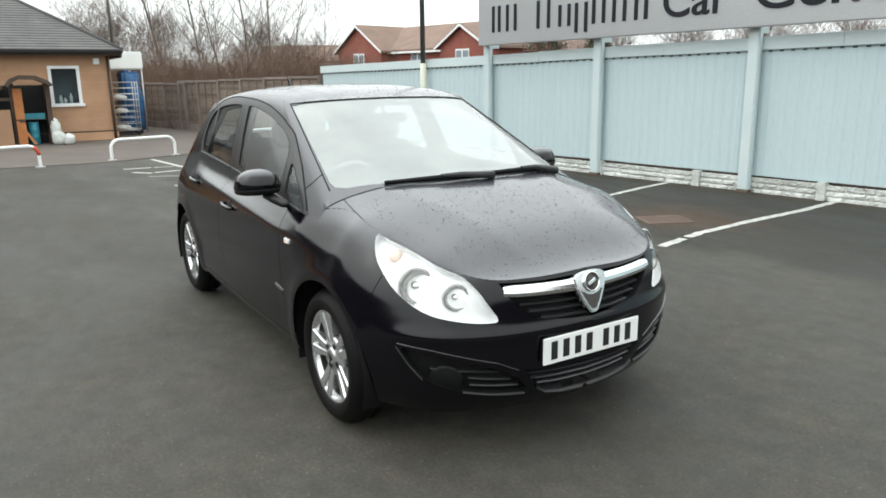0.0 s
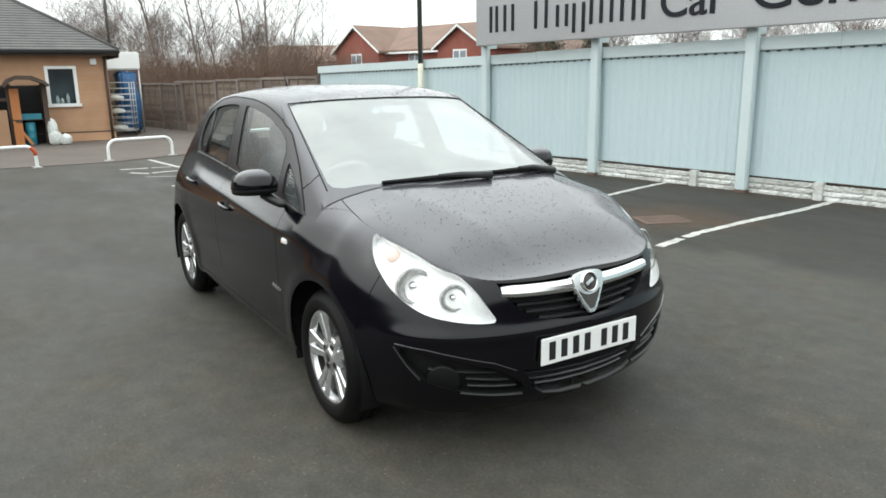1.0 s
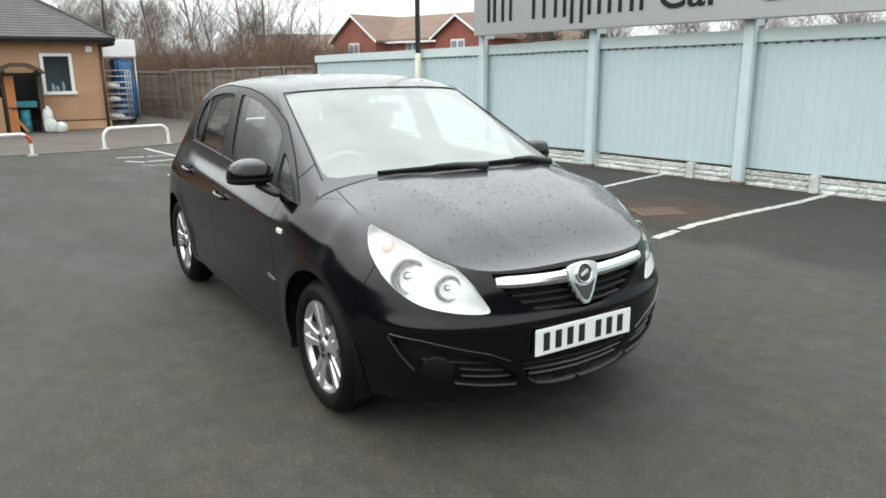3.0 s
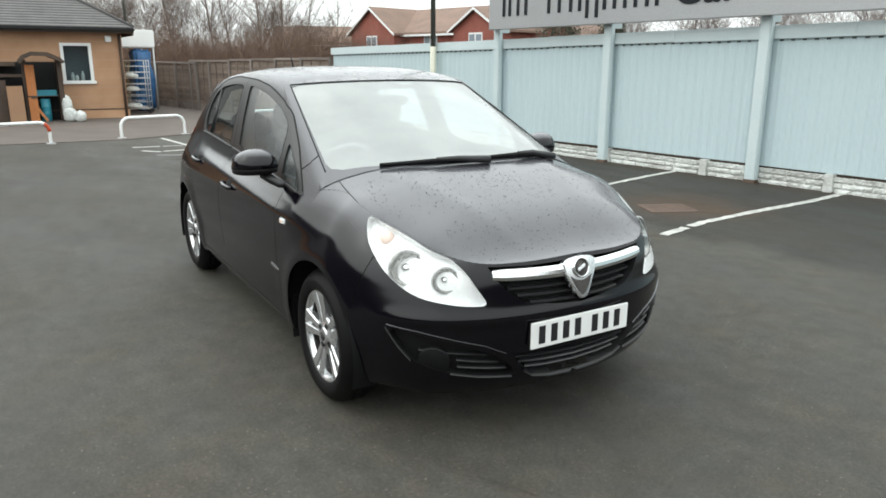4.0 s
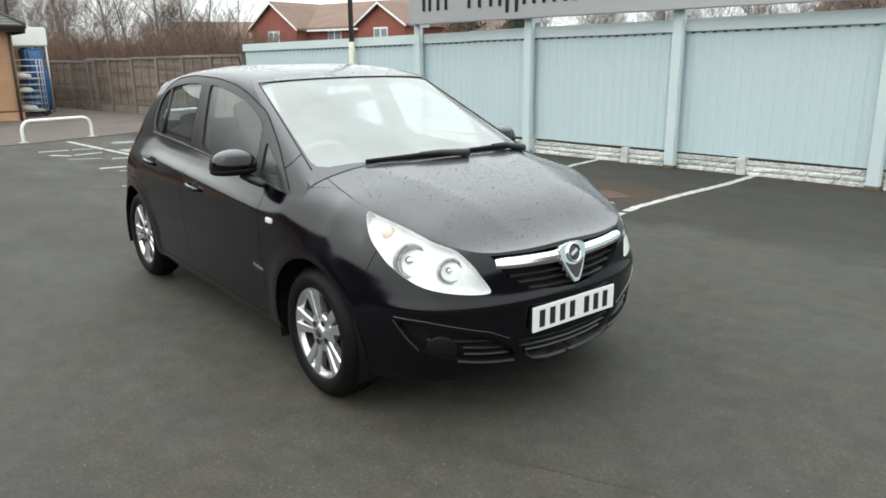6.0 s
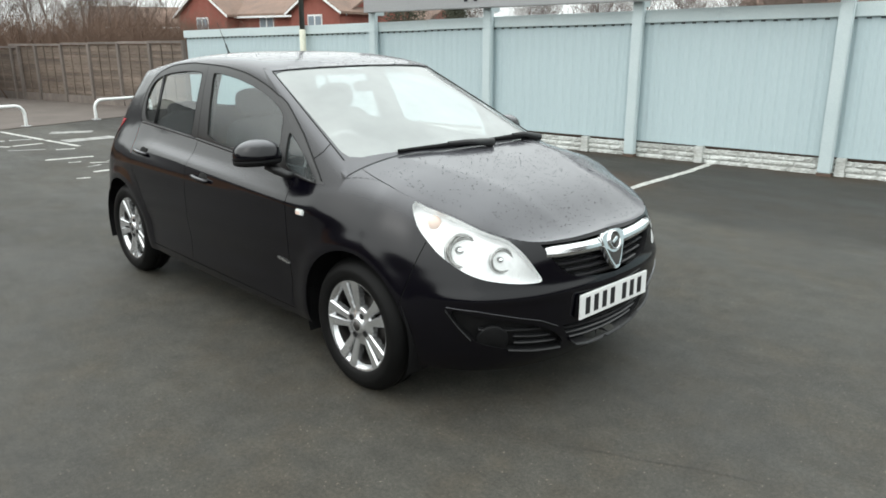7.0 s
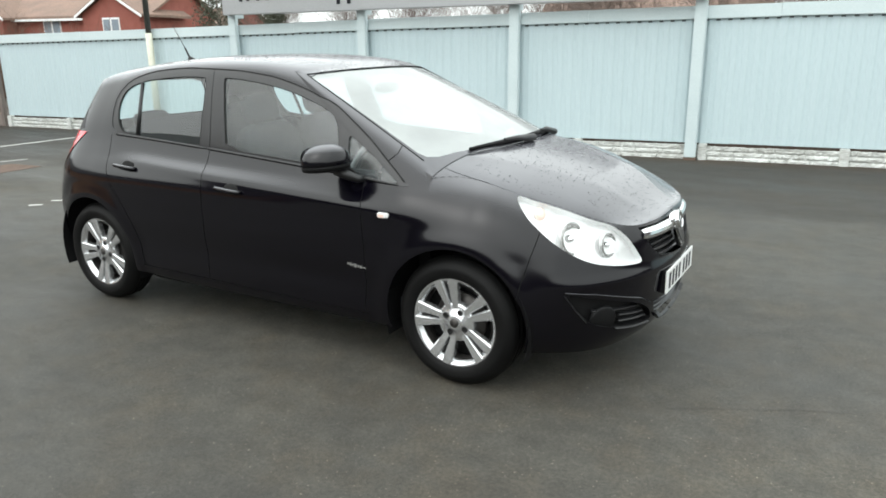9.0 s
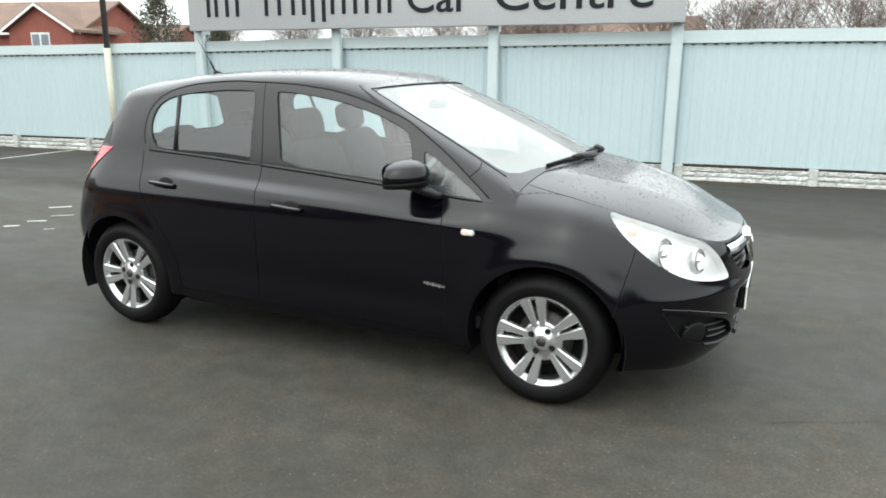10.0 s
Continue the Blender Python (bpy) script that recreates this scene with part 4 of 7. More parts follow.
CHORD = np.r_[0, np.cumsum(np.hypot(*np.diff(PLAN, axis=0).T))]
plan_at = spline(CHORD, PLAN)
Q_END = float(CHORD[-1])
_qs = np.linspace(0, Q_END, 4001)
_xy = plan_at(_qs)


def q_of_x(x):
    return np.interp(x, _xy[:, 0], _qs)


def q_of_y_front(y):
    """The plan place on the front half with that y."""
    keep = _xy[:, 0] > 1.3
    return np.interp(y, _xy[keep][:, 1], _qs[keep])


LEVELS = [0.16, 0.20, 0.25, 0.32, 0.42, 0.52, 0.62, 0.72, 0.80, 0.86, 0.92, 0.98, 1.06]
TUCK = {  # how far the body lies inside the plan outline, by height
    "rear": [0.22, 0.17, 0.12, 0.07, 0.025, 0.004, 0.012, 0.040, 0.078, 0.110, 0.145, 0.180, 0.23],
    "haunch": [0.15, 0.115, 0.075, 0.038, 0.010, 0.0, 0.0, 0.005, 0.015, 0.038, 0.073, 0.108, 0.146],
    "side": [0.09, 0.058, 0.034, 0.020, 0.008, 0.002, 0.0, 0.003, 0.012, 0.039, 0.082, 0.118, 0.156],
    "wing": [0.06, 0.04, 0.022, 0.010, 0.002, 0.001, 0.008, 0.024, 0.056, 0.096, 0.152, 0.235, 0.37],
    "corner": [0.11, 0.075, 0.045, 0.022, 0.004, 0.006, 0.030, 0.068, 0.124, 0.190, 0.27, 0.36, 0.45],
    "nose": [0.14, 0.09, 0.045, 0.018, 0.004, 0.0, 0.014, 0.038, 0.085, 0.13, 0.18, 0.24, 0.30],
}
TUCK_AT = [(0.0, "rear"), (float(q_of_x(-1.80)), "rear"), (float(q_of_x(-1.45)), "haunch"), (float(q_of_x(-0.9)), "side"), (float(q_of_x(0.95)), "side"), (float(q_of_x(1.33)), "wing"),
           (float(q_of_x(1.78)), "corner"), (float(q_of_x(2.02)), "nose"), (Q_END, "nose")]
TUCK_F = {k: spline(LEVELS, v) for k, v in TUCK.items()}


def tuck(q, z):
    out = np.zeros_like(q)
    for (qa, a), (qb, b) in zip(TUCK_AT, TUCK_AT[1:]):
        k = np.clip((q - qa) / (qb - qa), 0, 1)
        here = (q >= qa) & (q <= qb)
        k = k * k * (3 - 2 * k)
        out = np.where(here, TUCK_F[a](z) * (1 - k) + TUCK_F[b](z) * k, out)
    return out


top_z = spline([0.0, float(q_of_x(-1.8)), float(q_of_x(-1.5)), float(q_of_x(-1.2)), float(q_of_x(-0.9)), float(q_of_x(-0.4)), float(q_of_x(0.0)), float(q_of_x(0.4)), float(q_of_x(0.7)),
                float(q_of_x(0.92)), float(q_of_x(1.0)), float(q_of_x(1.1)), float(q_of_x(1.2)), float(q_of_x(1.35)), float(q_of_x(1.57)), float(q_of_x(1.80)), float(q_of_x(1.92)),
                float(q_of_x(1.98)), float(q_of_x(2.03)), Q_END],
               [1.01, 1.02, 1.032, 1.030, 1.018, 0.994, 0.971, 0.946, 0.926, 0.908, 0.905, 0.940, 0.950, 0.935, 0.886, 0.828, 0.778, 0.752, 0.746, 0.752])
WHEELS = ((1.2555, 0.31), (-1.2555, 0.31))


def shell(qz):
    """The lower body's skin at (q, height)."""
    qz = np.atleast_2d(np.asarray(qz, float))
    q, z = np.clip(qz[:, 0], 0.0, Q_END), qz[:, 1]
    p = plan_at(q)
    d = plan_at(np.minimum(q + 1e-3, Q_END)) - plan_at(np.maximum(q - 1e-3, 0))
    d /= np.maximum(np.hypot(d[:, 0], d[:, 1]), 1e-9)[:, None]
    out = np.stack([d[:, 1], -d[:, 0]], 1)
    off = -tuck(q, z)
    x = p[:, 0]
    # flared wheel arches, a soft crease along the doors and a hollow low in the door
    for cx, cz in WHEELS:
        r = np.hypot(x - cx, z - cz)
        side = np.abs(p[:, 1]) > 0.70
        off += np.where(side, 0.010 * np.exp(-(((r - 0.360) / 0.055) ** 2)), 0)
    doors = np.clip((x + 1.1) / 0.3, 0, 1) * np.clip((1.0 - x) / 0.3, 0, 1)
    line = 0.86 - 0.055 * x
    off += doors * (0.007 * np.exp(-(((z - line + 0.012) / 0.030) ** 2)) - 0.006 * np.exp(-(((z - line - 0.05) / 0.05) ** 2)))
    off += doors * (-0.012 * np.exp(-(((z - 0.43) / 0.085) ** 2)))
    # bumper ledge under the lamps
    front = np.clip((x - 1.68) / 0.15, 0, 1)
    off += front * 0.008 * np.exp(-(((z - 0.535) / 0.03) ** 2))
    xy = p + out * off[:, None]
    xy[:, 1] = np.minimum(xy[:, 1], 0.0)
    return np.stack([xy[:, 0], xy[:, 1], z], 1)


# Bonnet and wing tops: height over plan
_edge_q = np.linspace(float(q_of_x(1.1)), Q_END, 300)
EDGE = shell(np.stack([_edge_q, top_z(_edge_q)], 1))
_order = np.argsort(EDGE[:, 0])
crest = spline([1.05, 1.25, 1.40, 1.55, 1.70, 1.82, 1.90, 1.95, 1.99], [1.050, 1.018, 0.988, 0.950, 0.902, 0.850, 0.806, 0.776, 0.752])


def deck(xy):
    xy = np.atleast_2d(np.asarray(xy, float))
    x, y = xy[:, 0], -np.abs(xy[:, 1])
    far = np.hypot(x[:, None] - EDGE[::2, 0], y[:, None] - EDGE[::2, 1])
    near = far.argmin(1)
    d = far[np.arange(len(x)), near]
    w = 1 / (far + 0.02) ** 4
    zs = (w * EDGE[::2, 2]).sum(1) / w.sum(1)
    zc = np.maximum(crest(x) - 0.022 * (y / 0.7) ** 2, zs)
    k = 1 - np.clip(d / 0.34, 0, 1)
    # twin folds that run from the badge to the screen
    fold = 0.003 * np.exp(-(((-y - (0.17 + 0.34 * np.clip((2.0 - x) / 0.9, 0, 1))) / 0.05) ** 2)) * np.clip(d / 0.15, 0, 1)
    return np.stack([xy[:, 0], xy[:, 1], zs + (zc - zs) * (1 - k**2.6) + fold], 1)


# Screen base and the upper body between belt and roof
_belt_q = np.linspace(0, float(q_of_x(1.1)), 400)
BELT_SIDE = shell(np.stack([_belt_q, top_z(_belt_q)], 1))
_bx = BELT_SIDE[-1]
_base_xy = spline([0, 0.35, 0.7, 1.0], [(_bx[0], _bx[1]), (1.135, -0.56), (1.19, -0.30), (1.205, 0)])(np.linspace(0.004, 1, 160))
BASE = deck(_base_xy)
BASE[:, 2] += 0.004
BELT = np.concatenate([BELT_SIDE, BASE])
_bl = np.r_[0, np.cumsum(np.linalg.norm(np.diff(BELT, axis=0), axis=1))]


def belt_len(i_near):
    return float(_bl[np.argmin(np.linalg.norm(BELT - np.array(i_near), axis=1))])


RAIL = [((-1.73, 0, 1.01), (-1.61, 0, 1.345)), ((-1.66, -0.50, 1.01), (-1.565, -0.36, 1.338)), ((-1.55, -0.69, 1.03), (-1.46, -0.51, 1.333)), ((-1.25, -0.76, 1.03), (-1.17, -0.562, 1.364)),
        ((-0.9, -0.74, 1.02), (-0.88, -0.580, 1.402)), ((-0.4, -0.745, 0.99), (-0.48, -0.588, 1.426)), ((0.1, -0.755, 0.965), (-0.12, -0.588, 1.427)), ((0.6, -0.775, 0.93), (0.09, -0.584, 1.412)),
        ((0.92, -0.785, 0.908), (0.185, -0.579, 1.398)), ((1.1, -0.72, 0.955), (0.240, -0.573, 1.384)), ((1.135, -0.56, 1.02), (0.290, -0.455, 1.393)), ((1.19, -0.30, 1.03), (0.342, -0.24, 1.403)),
        ((1.205, 0, 1.03), (0.357, 0, 1.407))]
_ra = [belt_len(a) for a, _ in RAIL]
rail_at = spline(_ra, [b for _, b in RAIL])
L_END = float(_bl[-1])
L_CORNER = _ra[9]


def upper(uv):
    """The upper body's skin: u along the belt, v from belt (0) to roof rail (1)."""
    uv = np.atleast_2d(np.asarray(uv, float))
    u, v = uv[:, 0], np.clip(uv[:, 1], 0.0, 1.0)
    b = np.stack([np.interp(u, _bl, BELT[:, k]) for k in range(3)], 1)
    t = rail_at(u)
    side = np.clip((L_CORNER - 0.02 - u) / 0.75, 0, 1)
    side = (side * side * (3 - 2 * side))
    ex = 1 + 0.12 * side * (0.2 + 0.8 * np.clip((u - _ra[1]) / (_ra[3] - _ra[1]), 0, 1))
    f, g = v**ex, 1 - (1 - v) ** ex
    p = np.stack([b[:, 0] + (t[:, 0] - b[:, 0]) * (f * side + v * (1 - side)) * 1.0, b[:, 1] + (t[:, 1] - b[:, 1]) * f, b[:, 2] + (t[:, 2] - b[:, 2]) * g], 1)
    bow = 0.014 * np.clip((u - L_CORNER) / 0.30, 0, 1) ** 0.7 * 4 * v * (1 - v)
    p[:, 2] += bow * 0.8
    p[:, 0] += bow * 0.5
    return p


_ru = np.linspace(0, L_END, 500)
RIM = rail_at(_ru)
RIM = RIM[np.argsort(RIM[:, 0])]
spine = spline([-1.61, -1.48, -1.2, -0.86, -0.38, 0.0, 0.2, 0.357], [1.350, 1.386, 1.426, 1.458, 1.476, 1.464, 1.440, 1.407])


def roof(xy):
    xy = np.atleast_2d(np.asarray(xy, float))
    x, y = xy[:, 0], np.abs(xy[:, 1])
    yb = np.interp(x, RIM[:, 0], -RIM[:, 1])
    zs = np.interp(x, RIM[:, 0], RIM[:, 2])
    k = np.clip(y / np.maximum(yb, 1e-3), 0, 1)
    return np.stack([xy[:, 0], xy[:, 1], zs + np.maximum(spine(x) - zs, 0) * (1 - k**3.2)], 1)


def resample(pts, step, closed):
    pts = np.array(pts, float)
    if closed:
        pts = np.concatenate([pts, pts[:1]])
    out = []
    for a, b in zip(pts, pts[1:]):
        n = max(1, int(np.ceil(np.linalg.norm(b - a) / step)))
        out += [a + (b - a) * i / n for i in range(n)]
    if not closed:
        out.append(pts[-1])
    return np.array(out)


def rounded(pts, step=0.02, rounds=3, closed=True):
    """Chaikin's smoothing of an outline."""
    pts = np.array(pts, float)
    for _ in range(rounds):
        nxt = np.roll(pts, -1, 0) if closed else pts[1:]
        cur = pts if closed else pts[:-1]
        new_pts = np.stack([cur * 0.75 + nxt * 0.25, cur * 0.25 + nxt * 0.75], 1).reshape(-1, 2)
        pts = new_pts if closed else np.concatenate([pts[:1], new_pts, pts[-1:]])
    return pts


def inside(poly, pts):
    poly, pts = np.asarray(poly), np.asarray(pts)
    x, y = pts[:, 0], pts[:, 1]
    hit = np.zeros(len(pts), bool)
    for (x0, y0), (x1, y1) in zip(poly, np.roll(poly, -1, 0)):
        cross = (y0 > y) != (y1 > y)
        with np.errstate(divide="ignore", invalid="ignore"):
            hit ^= cross & (x < (x1 - x0) * (y - y0) / (y1 - y0 + 1e-15) + x0)
    return hit


def near_line(line, pts, width):
    a, b = line[:-1], line[1:]
    ab = b - a
    k = np.clip(((pts[:, None] - a) * ab).sum(-1) / np.maximum((ab**2).sum(-1), 1e-12), 0, 1)
    return (np.linalg.norm(pts[:, None] - (a + k[..., None] * ab), axis=-1).min(1)) < width


def offset_pair(line, w):
    d = np.gradient(line, axis=0)
    d /= np.maximum(np.linalg.norm(d, axis=1), 1e-9)[:, None]
    n = np.stack([-d[:, 1], d[:, 0]], 1)
    return line + n * w, line - n * w


def cut_skin(domain, grid_step, regions, seams, step=0.016, seam_width=0.0021):
    """Triangles of a flat domain, cut along the regions' outlines and the seams, sorted by what they belong to."""
    dom = resample(domain, step, True)
    rings = [dom] + [resample(r, step, True) for _, r in regions]
    strips = []
    for s in seams:
        strips += list(offset_pair(resample(s, step, False), seam_width))
    lo, hi = dom.min(0), dom.max(0)
    gx, gy = np.meshgrid(np.arange(lo[0], hi[0], grid_step[0]), np.arange(lo[1], hi[1], grid_step[1]))
    grid = np.stack([gx.ravel(), gy.ravel()], 1)
    grid = grid[inside(dom, grid)]
    lines = np.concatenate(rings + strips)
    keep = np.ones(len(grid), bool)
    for i in range(0, len(grid), 2000):
        keep[i:i + 2000] = (np.abs(grid[i:i + 2000, None] - lines) / np.array(grid_step)).max(-1).min(1) > 0.42
    grid = grid[keep]
    verts, edges = [], []
    for ring, closed in [(r, True) for r in rings] + [(s, False) for s in strips]:
        o, n = len(verts), len(ring)
        verts += [Vector(p) for p in ring]
        edges += [(o + i, o + (i + 1) % n) for i in range(n if closed else n - 1)]
    verts += [Vector(p) for p in grid]
    from_cdt = geometry.delaunay_2d_cdt(verts, edges, [], 0, 1e-5)
    pts, faces = np.array(from_cdt[0]), np.array([f for f in from_cdt[2] if len(f) == 3])
    mid = pts[faces].mean(1)
    ok = inside(dom, mid)
    faces, mid = faces[ok], mid[ok]
    kind = np.full(len(faces), "body", object)
    for name, ring in regions:
        kind[inside(ring, mid)] = name
    for s in seams:
        kind[near_line(resample(s, step, False), mid, seam_width * 1.02)] = "seam"
    return pts, faces, kind


def normals(surface, uv, h=2e-3):
    """Outward normals of a surface."""
    p = surface(uv)
    n = np.cross(surface(uv + [h, 0]) - surface(uv - [h, 0]), surface(uv + [0, h]) - surface(uv - [0, h]))
    n /= np.maximum(np.linalg.norm(n, axis=1), 1e-12)[:, None]
    n[((p - [0, 0, 0.7]) * n).sum(1) < 0] *= -1
    return n


def unit(v):
    return v / np.maximum(np.linalg.norm(v, axis=-1, keepdims=True), 1e-9)


# Shared normals where two skins meet: wing and bonnet, belt and pillar foot, roof rail and roof
WING_N = unit(normals(shell, np.stack([_edge_q, top_z(_edge_q) - 0.012], 1)) + normals(deck, EDGE[:, :2] * [1, 0.97]))
WING_FADE = np.clip((1.95 - EDGE[:, 0]) / 0.12, 0, 1)
BELT_N = unit(normals(shell, np.stack([_belt_q, top_z(_belt_q) - 0.012], 1)) + normals(upper, np.stack([_bl[:400], np.full(400, 0.06)], 1)))
BELT_FADE = np.maximum(np.clip((BELT_SIDE[:, 0] - 0.80) / 0.15, 0, 1), np.clip((-1.04 - BELT_SIDE[:, 0]) / 0.10, 0, 1))
_rail_u = np.linspace(0.05, L_CORNER + 0.02, 300)
RAIL_P = rail_at(_rail_u)
RAIL_N = unit(normals(upper, np.stack([_rail_u, np.full(300, 0.93)], 1)) + normals(roof, RAIL_P[:, :2] * [1, 0.95]))


def eased(surface, uv, n):
    """The normals n, led over smoothly to the neighbour's at the joins."""
    n = n.copy()
    if surface is shell:
        down = top_z(np.clip(uv[:, 0], 0, Q_END)) - uv[:, 1]
        for qs, ns, fade, reach in ((_edge_q, WING_N, WING_FADE, 0.07), (_belt_q, BELT_N, BELT_FADE, 0.05)):
            here = (uv[:, 0] >= qs[0]) & (uv[:, 0] <= qs[-1])
            k = np.clip(1 - down / reach, 0, 1) ** 1.5 * np.interp(uv[:, 0], qs, fade) * here
            t = np.stack([np.interp(uv[:, 0], qs, ns[:, c]) for c in range(3)], 1)
            n = n * (1 - k[:, None]) + t * k[:, None]
    elif surface is deck:
        far = np.hypot(uv[:, :1] - EDGE[:, 0], -np.abs(uv[:, 1:]) - EDGE[:, 1])
        i = far.argmin(1)
        k = np.clip(1 - far.min(1) / 0.10, 0, 1) ** 1.5 * WING_FADE[i]
        n = n * (1 - k[:, None]) + WING_N[i] * k[:, None]
    elif surface is upper:
        u, v = uv[:, 0], uv[:, 1]
        k = np.clip(1 - v / 0.18, 0, 1) ** 1.5 * np.interp(u, _bl[:400], BELT_FADE) * (u <= _bl[399])
        t = np.stack([np.interp(u, _bl[:400], BELT_N[:, c]) for c in range(3)], 1)
        n = n * (1 - k[:, None]) + t * k[:, None]
        k = np.clip((v - 0.80) / 0.20, 0, 1) ** 1.5 * np.clip((L_CORNER + 0.02 - u) / 0.1, 0, 1)
        t = np.stack([np.interp(u, _rail_u, RAIL_N[:, c]) for c in range(3)], 1)
        n = n * (1 - k[:, None]) + t * k[:, None]
    elif surface is roof:
        far = np.hypot(uv[:, :1] - RAIL_P[:, 0], -np.abs(uv[:, 1:]) - RAIL_P[:, 1])
        i = far.argmin(1)
        k = np.clip(1 - far.min(1) / 0.10, 0, 1) ** 1.5
        n = n * (1 - k[:, None]) + RAIL_N[i] * k[:, None]
    return unit(n)


def skin_part(name, flat, faces, surface, mat, parent, label="", both=False, mirror=False, push=0.0, h=2e-3):
    """A mesh of some of the triangles, laid on the surface, with the surface's own normals. mirror: the left-hand one; both: the two halves in one."""
    if not len(faces):
        return None
    used, idx = np.unique(faces, return_inverse=True)
    idx = idx.reshape(-1, 3)
    uv = flat[used]
    p = surface(uv)
    n = normals(surface, uv, h)
    f = idx
    a, b, c = p[f[:, 0]], p[f[:, 1]], p[f[:, 2]]
    fn = np.cross(b - a, c - a)
    centre = np.array([0.0, 0.0, 0.7])
    outward = ((a - centre) * fn).sum(1) < 0
    f = np.where(outward[:, None], f[:, ::-1], f)
    p = p + n * push
    n = eased(surface, uv, n)
    flipm = np.array([1.0, -1.0, 1.0])
    if both:
        p, n, f = np.concatenate([p, p * flipm]), np.concatenate([n, n * flipm]), np.concatenate([f, f[:, ::-1] + len(p)])
    elif mirror:
        p, n, f = p * flipm, n * flipm, f[:, ::-1]
    me = bpy.data.meshes.new(name)
    me.from_pydata(p.tolist(), [], f.tolist())
    me.materials.append(mat)
    me.shade_smooth()
    me.normals_split_custom_set_from_vertices(n.tolist())
    ob = new(name, me)
    ob.parent = parent
    if label:
        tagged(ob, label)
    return ob


car = thing("hatchback_car", "black five-door hatchback with wet bonnet and silver alloy wheels", "car", pose(0, 0, 0))


def qx(pts):
    """Side-view places (x, z) laid into the shell's (q, height)."""
    return [(float(q_of_x(x)), z) for x, z in pts]


def qy(pts):
    """Front-view places (y, z) laid into the shell's (q, height)."""
    return [(float(q_of_y_front(y)), z) for y, z in pts]


def arch(cx, r, n=28):
    a = np.linspace(radians(-20), radians(200), n)
    return [(cx + r * math.cos(t), 0.31 + r * math.sin(t)) for t in a]


# ---- lower body
_tq = np.linspace(0, Q_END, 200)
_bottom = spline([0, float(q_of_x(-1.6)), float(q_of_x(-0.9)), float(q_of_x(0.9)), float(q_of_x(1.6)), float(q_of_x(1.95)), Q_END], [0.29, 0.285, 0.235, 0.225, 0.21, 0.195, 0.185])
domain = [(q, float(top_z(q))) for q in _tq[::-1]] + [(q, float(_bottom(q))) for q in np.linspace(0, Q_END, 120)]
FRONT_ARCH = [(float(q_of_x(x)), z) for x, z in arch(1.262, 0.348)]
REAR_ARCH = [(float(q_of_x(x)), z) for x, z in arch(-1.2555, 0.345)]
LAMP = rounded(qx([(1.515, 0.893), (1.540, 0.855), (1.60, 0.800), (1.648, 0.762), (1.727, 0.694), (1.84, 0.622), (1.931, 0.597), (1.984, 0.589), (1.994, 0.598), (1.985, 0.637),
                   (1.957, 0.735), (1.90, 0.800), (1.80, 0.848), (1.70, 0.874), (1.60, 0.893)]), rounds=2)
GRILLE = [(Q_END + 0.0, 0.735), *qy([(-0.20, 0.732), (-0.415, 0.738), (-0.385, 0.690), (-0.33, 0.630), (-0.26, 0.590), (-0.12, 0.570)]), (Q_END, 0.562)]
LOWER = [(Q_END, 0.378), *qy([(-0.20, 0.378), (-0.315, 0.385), (-0.285, 0.330), (-0.220, 0.272), (-0.11, 0.252)]), (Q_END, 0.247)]
FOG = rounded(qy([(-0.745, 0.500), (-0.715, 0.420), (-0.680, 0.362), (-0.60, 0.322), (-0.45, 0.295), (-0.315, 0.280), (-0.290, 0.292), (-0.350, 0.362), (-0.45, 0.412), (-0.58, 0.450), (-0.68, 0.476)]), rounds=2)
TAIL = rounded(qx([(-1.80, 0.72), (-1.85, 0.74), (-1.86, 0.95), (-1.78, 1.04), (-1.62, 1.062), (-1.36, 1.062), (-1.44, 1.005), (-1.53, 0.935), (-1.61, 0.850), (-1.70, 0.72)]), rounds=2)
TAIL = np.stack([TAIL[:, 0], np.minimum(TAIL[:, 1], top_z(TAIL[:, 0]) - 0.004)], 1)
LAMP = np.stack([LAMP[:, 0], np.minimum(LAMP[:, 1], top_z(LAMP[:, 0]) - 0.006)], 1)
B_SEAM = [(-0.302, 1.00), (-0.296, 0.93), (-0.275, 0.80), (-0.268, 0.62), (-0.276, 0.45), (-0.285, 0.285)]
A_SEAM = [(0.762, 0.938), (0.782, 0.80), (0.800, 0.60), (0.796, 0.42), (0.775, 0.285)]
R_SEAM = [(-1.150, 1.03), (-1.125, 0.95), (-1.085, 0.83), (-1.030, 0.74), (-0.95, 0.65), (-0.88, 0.54), (-0.84, 0.43), (-0.825, 0.285)]
FRONT_DOOR = qx(B_SEAM[::-1] + [(0.2, 0.99), (0.762, 0.94)] + A_SEAM[1:])
REAR_DOOR = qx(R_SEAM[::-1] + [(-0.6, 1.05), (-0.302, 1.03)] + B_SEAM[1:])


def under_top(pts):
    return [(q, min(z, float(top_z(q)) - 0.0015)) for q, z in pts]


FRONT_DOOR, REAR_DOOR = under_top(FRONT_DOOR), under_top(REAR_DOOR)
BUMPER_SEAM = qx([(1.565, 0.47), (1.585, 0.55), (1.620, 0.66), (1.655, 0.752)])
BUMPER = BUMPER_SEAM + [(float(q_of_x(1.74)), 0.70), (float(q_of_x(1.90)), 0.66)] + [(float(q_of_x(2.0)), 0.70), (float(q_of_x(2.02)), 0.7465), (Q_END, 0.7515), (Q_END, 0.187), (float(q_of_x(1.95)), 0.197), (float(q_of_x(1.59)), 0.2125), (float(q_of_x(1.585)), 0.36)]
